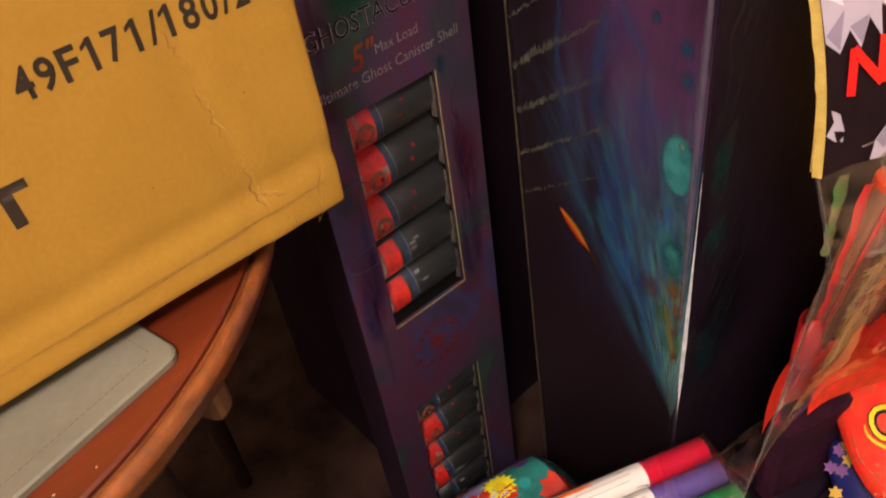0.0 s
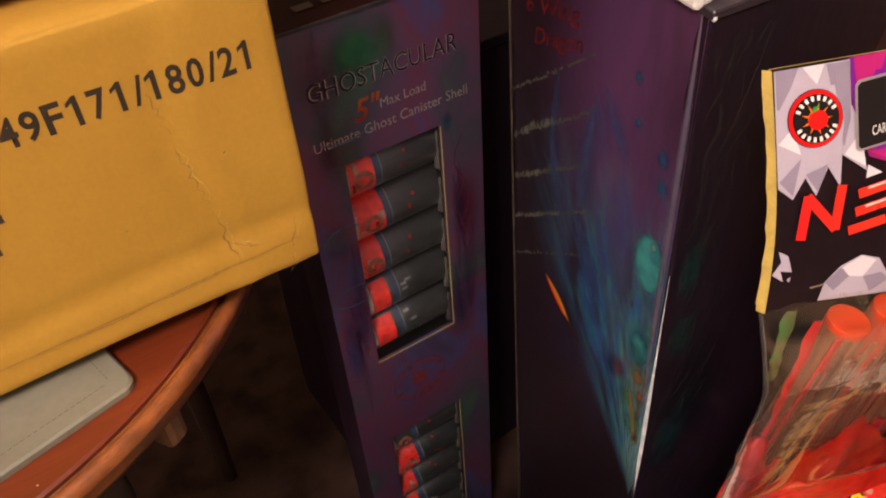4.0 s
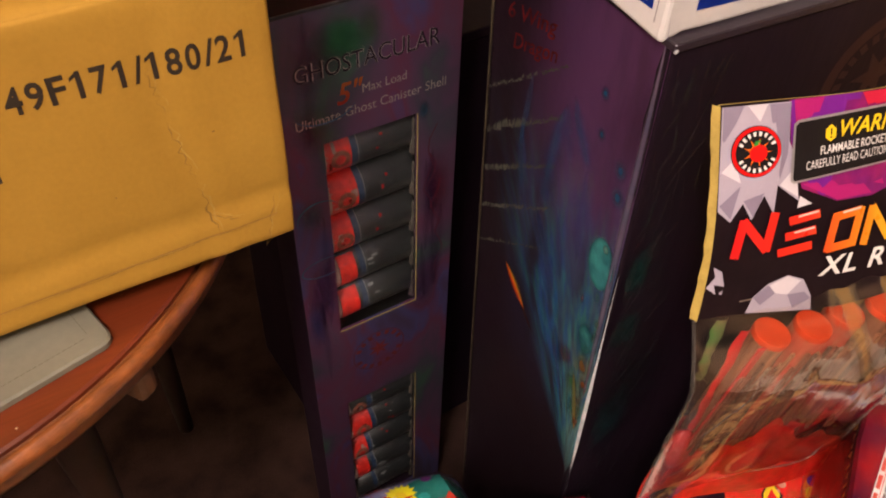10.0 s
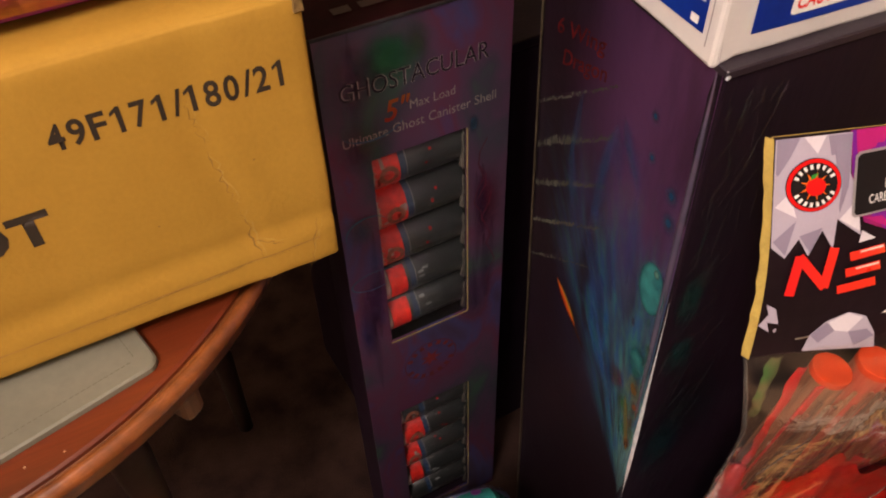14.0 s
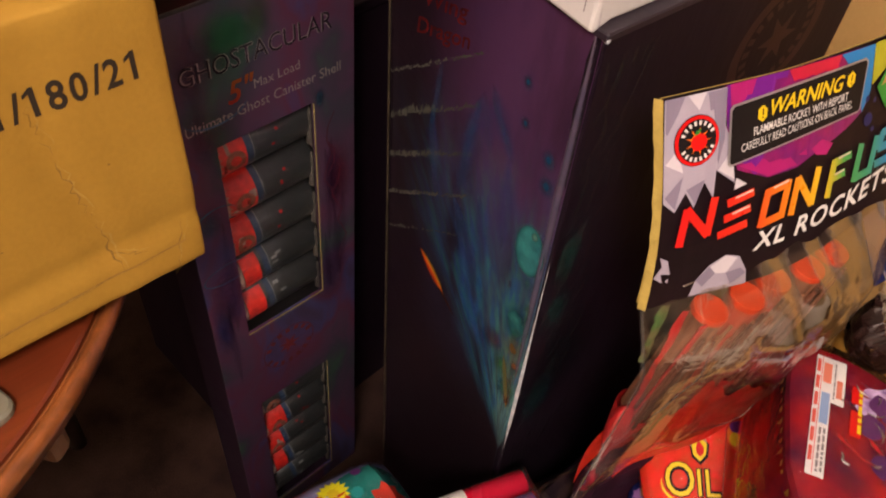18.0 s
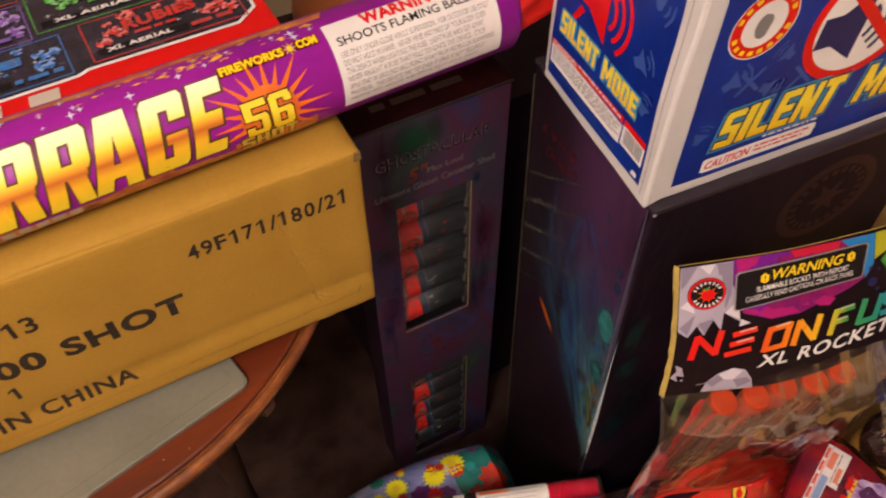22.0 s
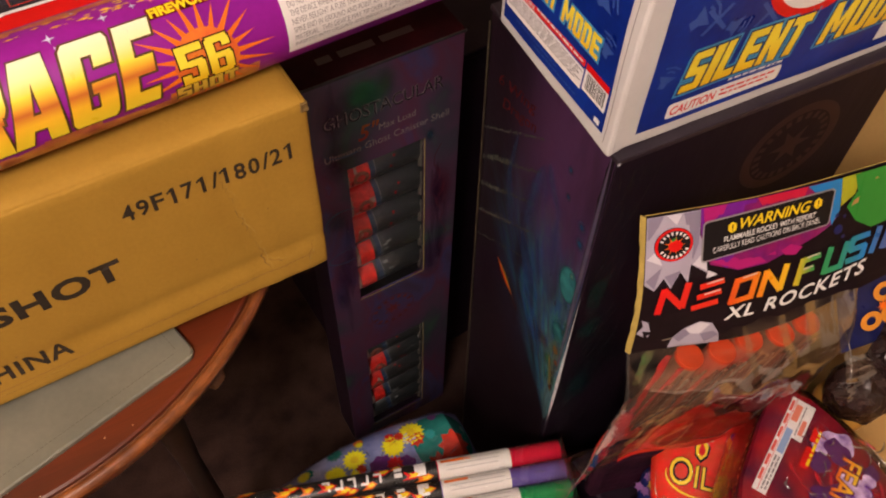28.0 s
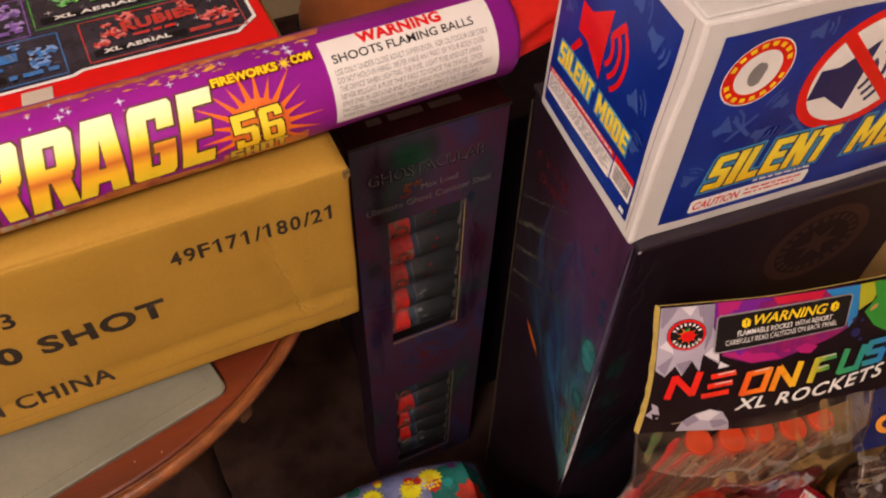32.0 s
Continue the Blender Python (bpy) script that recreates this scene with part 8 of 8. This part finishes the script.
film_part("film_end", end, plastic("bundle_end_film", 0.10, 0.12, bump=0.6, scale=60, gloss=1.2), bundle)

# ---------------------------------------------------------------- flowered pack
flower = thing("flowered_pack", pose(0, 0, 0.3180), "film-wrapped pack printed with yellow, red and blue flowers", "fireworks")
PX0, PX1 = 0.262, 0.578


def pack_half(x):
    s = min(1, max(0, (x - PX0) / (PX1 - PX0)))
    return 0.024 + 0.040 * math.sin(math.pi * (0.06 + 0.80 * s)) ** 0.8


def pack_z(x, y):
    a = pack_half(x)
    d = min(0.999, abs(y - 0.432) / a)
    s = min(1, max(0, (x - PX0) / (PX1 - PX0)))
    return 0.063 * (1 - d ** 2.4) ** 0.5 * min(1.0, 8 * (1 - s) + 0.35) * min(1.0, 1.5 * s + 0.35)


def pack_fn(s, t):
    x = PX0 + (PX1 - PX0) * s
    y = 0.432 + pack_half(x) * math.cos(math.pi * (1 - t)) * 0.9995
    return Vector((x, y, pack_z(x, y) + 0.001 * noise.noise(Vector((x * 50, y * 50, 0)))))


FLOWER_BASE = material("flower_ground_print", (0.17, 0.22, 0.50), 0.25, 0, 0.4, 24, 120, 0.04, second=(0.42, 0.44, 0.68), coat=0.4)
bm = grid_bm(60, 24, pack_fn)
vs = [v for v in bm.verts if v.is_boundary]
bm2 = bmesh.ops.extrude_edge_only(bm, edges=[e for e in bm.edges if e.is_boundary])
for g in bm2["geom"]:
    if isinstance(g, bmesh.types.BMVert):
        g.co.z = 0.0
bmesh.ops.recalc_face_normals(bm, faces=bm.faces)
part("pack_body", bm, FLOWER_BASE, flower, "lavender-blue printed wrap", True)


def pack_shape(name, poly, mt, off, label=""):
    bm = shape_bm(poly)
    sliced(sliced(bm, 0, 0.006), 1, 0.006)
    return part(name, bent(bm, lambda c: Vector((c.x, c.y, pack_z(c.x, c.y) + 0.001 + off)), lambda c: Z_AXIS), mt, flower, label)


TEAL_INK = material("teal_print", (0.025, 0.25, 0.21), 0.25, 0, 0.4, 40, 140, 0.03)
POPPY = material("poppy_print", (0.66, 0.045, 0.02), 0.25, 0, 0.4, 60, 160, 0.03)
FLOWER_YELLOW, FLOWER_PALE = ink("flower_yellow", (0.90, 0.84, 0.02)), ink("flower_lilac", (0.50, 0.48, 0.72))
PLUM = ink("plum_flower_ink", (0.14, 0.02, 0.20))
pack_shape("teal_ground", smooth_loop([(0.505, 0.476), (0.570, 0.462), (0.577, 0.430), (0.570, 0.390), (0.500, 0.385), (0.488, 0.430)]), TEAL_INK, 0.0004, "teal ground")
pack_shape("poppy", star(0.545, 0.412, 0.017, 0.024, 9), POPPY, 0.0009)
pack_shape("poppy", star(0.515, 0.394, 0.014, 0.020, 9), POPPY, 0.0010)
for x, y, r in ((0.497, 0.455, 0.020), (0.466, 0.447, 0.018), (0.410, 0.452, 0.018), (0.380, 0.440, 0.014), (0.352, 0.430, 0.012)):
    pack_shape("yellow_flower", star(x, y, r * 0.72, r, 15, x * 40), FLOWER_YELLOW, 0.0013, "ragged yellow flower")
    pack_shape("flower_heart", star(x, y, r * 0.25, r * 0.42, 9), ink("flower_gold", (0.80, 0.62, 0.02)), 0.0017)
for x, y, r, mt in ((0.535, 0.466, 0.007, PLUM), (0.440, 0.424, 0.020, PLUM), (0.470, 0.412, 0.018, PLUM), (0.400, 0.415, 0.018, POPPY), (0.360, 0.405, 0.014, PLUM), (0.52, 0.440, 0.008, ink("jade_ink", (0.02, 0.30, 0.28))), (0.425, 0.478, 0.008, ORANGE_INK), (0.335, 0.45, 0.010, PLUM), (0.43, 0.40, 0.012, RED_INK)):
    pack_shape("round_flower", smooth_loop(star(x, y, r * 0.8, r, 8, x * 9), 1), mt, 0.0011)
rc = random.Random(18)
for k in range(12):
    s0, t0 = rc.uniform(0.1, 0.9), rc.uniform(0.15, 0.85)
    a, l = rc.uniform(0, 3), rc.uniform(0.03, 0.08)
    pts = [pack_fn(s0 + l * q * math.cos(a), min(0.97, t0 + l * q * math.sin(a))) + Vector((0, 0, 0.0048)) for q in [j / 6 for j in range(7)]]
    film_part("film_crease", tube_along(bmesh.new(), pts, rc.uniform(0.0005, 0.0010)), CREASE, flower)
rf = random.Random(44)
for k in range(30):
    x = rf.uniform(0.285, 0.500)
    y = 0.432 + rf.uniform(-0.75, 0.75) * pack_half(x)
    r = rf.uniform(0.006, 0.013)
    if rf.random() < 0.3:
        pack_shape("yellow_flower", star(x, y, r * 0.66, r, 13, x * 31), FLOWER_YELLOW, 0.0019 + 1e-5 * k)
    else:
        pack_shape("small_flower", star(x, y, r * 0.7, r, rf.choice((6, 8, 11)), x * 50), rf.choice((PLUM, POPPY, TEAL_INK, ORANGE_INK, RED_INK, FLOWER_PALE)), 0.0012 + 1e-5 * k)
film_part("film", grid_bm(60, 24, lambda s, t: pack_fn(s, t) * 1.0 + Vector((0.002 * (s - 0.5), 0, 0.0045)) + noise.noise_vector(Vector((s * 26, t * 9, 5))) * 0.0012), plastic("flower_film", 0.006, 0.05, bump=0.6, scale=30, gloss=0.5), flower, "clear film")

# ---------------------------------------------------------------- wrapped fountain and blue bag behind the red pack
b_u = Vector((0.9731, -0.2281, -0.0333)).normalized()
b_v = Vector((0.1041, 0.3057, 0.9464))
b_v = (b_v - b_u * b_v.dot(b_u)).normalized()
hung = Matrix((b_u, b_v, b_u.cross(b_v))).transposed().to_4x4()
hung.translation = Vector((0.5826, 0.2181, 0.8306))
bag.matrix_world = hung
# what shows through the film at the near side of the bag
hung_in = hung.inverted()


def bag_strip(name, ends, half, mt, label, wave=0.0015):
    """A limp paper-like strip between points of the place."""
    bm, prev = bmesh.new(), None
    pts = [Vector(p) for p in ends]
    for i in range(25):
        q = i / 24 * (len(pts) - 1)
        k = min(int(q), len(pts) - 2)
        c = pts[k].lerp(pts[k + 1], q - k) + noise.noise_vector(Vector((q * 3, half * 900, 1))) * wave
        across = Vector((0.93, -0.37, 0.0)) * (half * (0.75 + 0.35 * noise.noise(Vector((q * 4, half * 500, 7)))))
        row = [bm.verts.new(hung_in @ p) for p in (c - across, c + Vector((-0.3, -0.9, 0)) * 0.0014, c + across)]
        if prev:
            for j in range(2):
                bm.faces.new((prev[j], prev[j + 1], row[j + 1], row[j]))
        prev = row
    return part(name, bm, mt, bag, label, True)


bag_strip("red_strip", ((0.6255, 0.2067, 0.806), (0.6190, 0.2060, 0.750), (0.6150, 0.2060, 0.690)), 0.0046, ROCKET_RED, "red paper strip down the side of the bag")
# greenish sheen of the bag, built as a coloured strip
bag_strip("green_strip", ((0.6030, 0.2140, 0.822), (0.6020, 0.2130, 0.790), (0.6050, 0.2120, 0.755)), 0.0050, material("green_wrap_paper", (0.035, 0.16, 0.035), 0.4, 0, 0.6, 60, 200, 0.1, second=(0.14, 0.10, 0.05)), "green strip standing in for a sheen in the film")
bag_strip("label_strip", ((0.6330, 0.1990, 0.780), (0.6290, 0.1990, 0.735), (0.6240, 0.2000, 0.665)), 0.0030, PAPER_DULL, "grey printed strip")
bag_strip("label_strip", ((0.6400, 0.1960, 0.785), (0.6370, 0.1950, 0.735), (0.6320, 0.1970, 0.660)), 0.0024, PAPER_DULL, "grey printed strip")
bulb_bm = bmesh.new()
bmesh.ops.create_icosphere(bulb_bm, subdivisions=3, radius=1.0)
for v in bulb_bm.verts:
    d = noise.noise_vector(v.co * 2.2) * 0.16
    v.co = hung_in @ (Vector((0.6125, 0.2080, 0.661)) + Vector(((v.co.x + d.x) * 0.0125, (v.co.y + d.y) * 0.009, (v.co.z + d.z) * 0.026)))
part("red_tip", bulb_bm, ROCKET_RED, bag, "crumpled red paper tip", True)
# curled highlight of the film, built as a white loop
loop_pts = [Vector((0.6255, 0.1960, 0.7385)) + Vector((0.0075 * math.cos(a) + 0.0022 * math.sin(a), -0.003 * math.cos(a), 0.0125 * math.cos(a) - 0.0022 * math.sin(a))) for a in [2 * math.pi * i / 28 for i in range(29)]]
curl = bmesh.new()
for p, q in zip(loop_pts, loop_pts[1:]):
    tube_along(curl, [hung_in @ p, hung_in @ p.lerp(q, 0.5), hung_in @ q], 0.0009)
part("tape_curl", curl, material("white_tape", (0.78, 0.72, 0.66), 0.3, 0, 0.1), bag, "white curl standing in for a highlight on the film")
for pack in (oil, side_pack):
    pack.matrix_world = Matrix.Translation((0.010, 0.019, -0.012)) @ TIP @ pack.matrix_world
flower.matrix_world = pose(0.558, 0.415, 0.3060, 0, 0, -4) @ Matrix.Translation((-0.578, -0.46, 0))
fear.matrix_world = pose(0.761, 0.134, FB + 0.029, 0, 0, 8.1) @ Matrix.Translation((-0.7715, -0.1345, 0))
cup = thing("wrapped_fountain", pose(0.814, 0.106, 0.4297), "pale paper fountain with dark brown crinkled top", "fireworks")
part("paper_body", lathe([(0, 0), (0.021, 0), (0.021, 0.246), (0.024, 0.258)], 30), material("pale_wrap_paper", (0.42, 0.31, 0.19), 0.5, 0, 0.3, 30, 160, 0.1), cup, smooth=True)
part("gold_band", lathe([(0.0245, 0.244), (0.0285, 0.252), (0.0285, 0.262), (0.0245, 0.268)], 30), material("gold_paper", (0.55, 0.30, 0.06), 0.35, 0.5), cup, "gold paper band", True)
bm = lathe([(0.022, 0.262), (0.026, 0.272), (0.029, 0.284), (0.030, 0.296), (0.028, 0.307), (0.023, 0.316), (0.016, 0.323), (0.008, 0.327), (0.0, 0.328)], 56)
for v in bm.verts:
    v.co += noise.noise_vector(v.co * 38) * 0.008 + noise.noise_vector(v.co * 120) * 0.0035
BROWN_TISSUE = material("brown_tissue", (0.026, 0.011, 0.009), 0.28, 0, 0.5, 60, 160, 0.5, spec=0.5)
part("crinkled_top", bm, BROWN_TISSUE, cup, "dark brown crinkled wrapping")
fold = bmesh.new()
bmesh.ops.create_icosphere(fold, subdivisions=4, radius=0.028)
for v in fold.verts:
    d = noise.noise_vector(v.co * 45) * 0.012 + noise.noise_vector(v.co * 120) * 0.004
    v.co = Vector((v.co.x * 1.15, v.co.y * 0.7, v.co.z * 1.05)) + d + Vector((0.024, 0.002, 0.352))
part("crinkled_fold", fold, BROWN_TISSUE, cup, "loose upper fold of the dark wrapping")
b_m = hung @ pose(0.218, -0.054, 0.020, -21, 0, 5)
bluebag = thing("blue_header_bag", b_m, "clear bag with dark blue header card and orange rings", "bag")
part("header_card", dented_box((0, 0, -0.0012), (0.17, 0.075, 0), 0.0004, 0.03, 0.0008, 4, 12), material("dark_blue_print", (0.012, 0.016, 0.09), 0.3, 0, 0.5, 40, 140, 0.03), bluebag, "dark blue printed card")
for u, v, r in ((0.034, 0.024, 0.012), (0.060, 0.026, 0.015), (0.092, 0.032, 0.014), (0.050, 0.050, 0.012)):
    part("ring_print", ring_bm(u, v, r * 0.45, r, IDENT, 0.0018, 28, 0.8), ink("amber_ring_ink", (0.66, 0.26, 0.03)), bluebag)
    part("ring_burst", flat(star(u + 0.014, v + 0.012, 0.003, 0.007, 8), IDENT, 0.0021), ORANGE_INK, bluebag)
film_part("bag_sheet", grid_bm(24, 24, lambda s, t: Vector((0.004 + 0.16 * s, -0.055 * t, 0.010 * math.sin(math.pi * s) * math.sin(math.pi * min(1, t + 0.1)))) + noise.noise_vector(Vector((s * 9, t * 8, 7))) * 0.004), BAG_FILM, bluebag, "crinkled clear plastic")
film_part("film_edge", tube_along(bmesh.new(), [Vector((-0.003, 0.045, 0.005)), Vector((0.001, 0.024, 0.007)), Vector((0.004, 0.006, 0.008)), Vector((0.0035, -0.010, 0.009)), Vector((0, -0.024, 0.010)), Vector((-0.008, -0.034, 0.010))], 0.0008), CREASE, bluebag)
for root, kinds in ((silent, ("motif_print", "side_fine_print")), (ghost, ("aurora_print", "lightning_print")), (assort, ("gem_print", "gem_facet", "gem_shade", "jewel_line", "jewel_caption", "glint_print", "stripe_print")), (tube, ("gold_streak", "glow_print", "spark_print", "gold_fleck", "burst_print", "lower_writing")),
                    (dragon, ("wing_print", "feather_print", "horizon_print")), (bag, ("facet_light", "facet_shade", "badge_writing", "title_glints")), (mat_root, ("stitching",)), (fear, ("border_dashes", "label_band", "flicker_print"))):
    for o in root.children:
        if o.name.split(".")[0] in kinds:
            o["kind"] = "stuff"
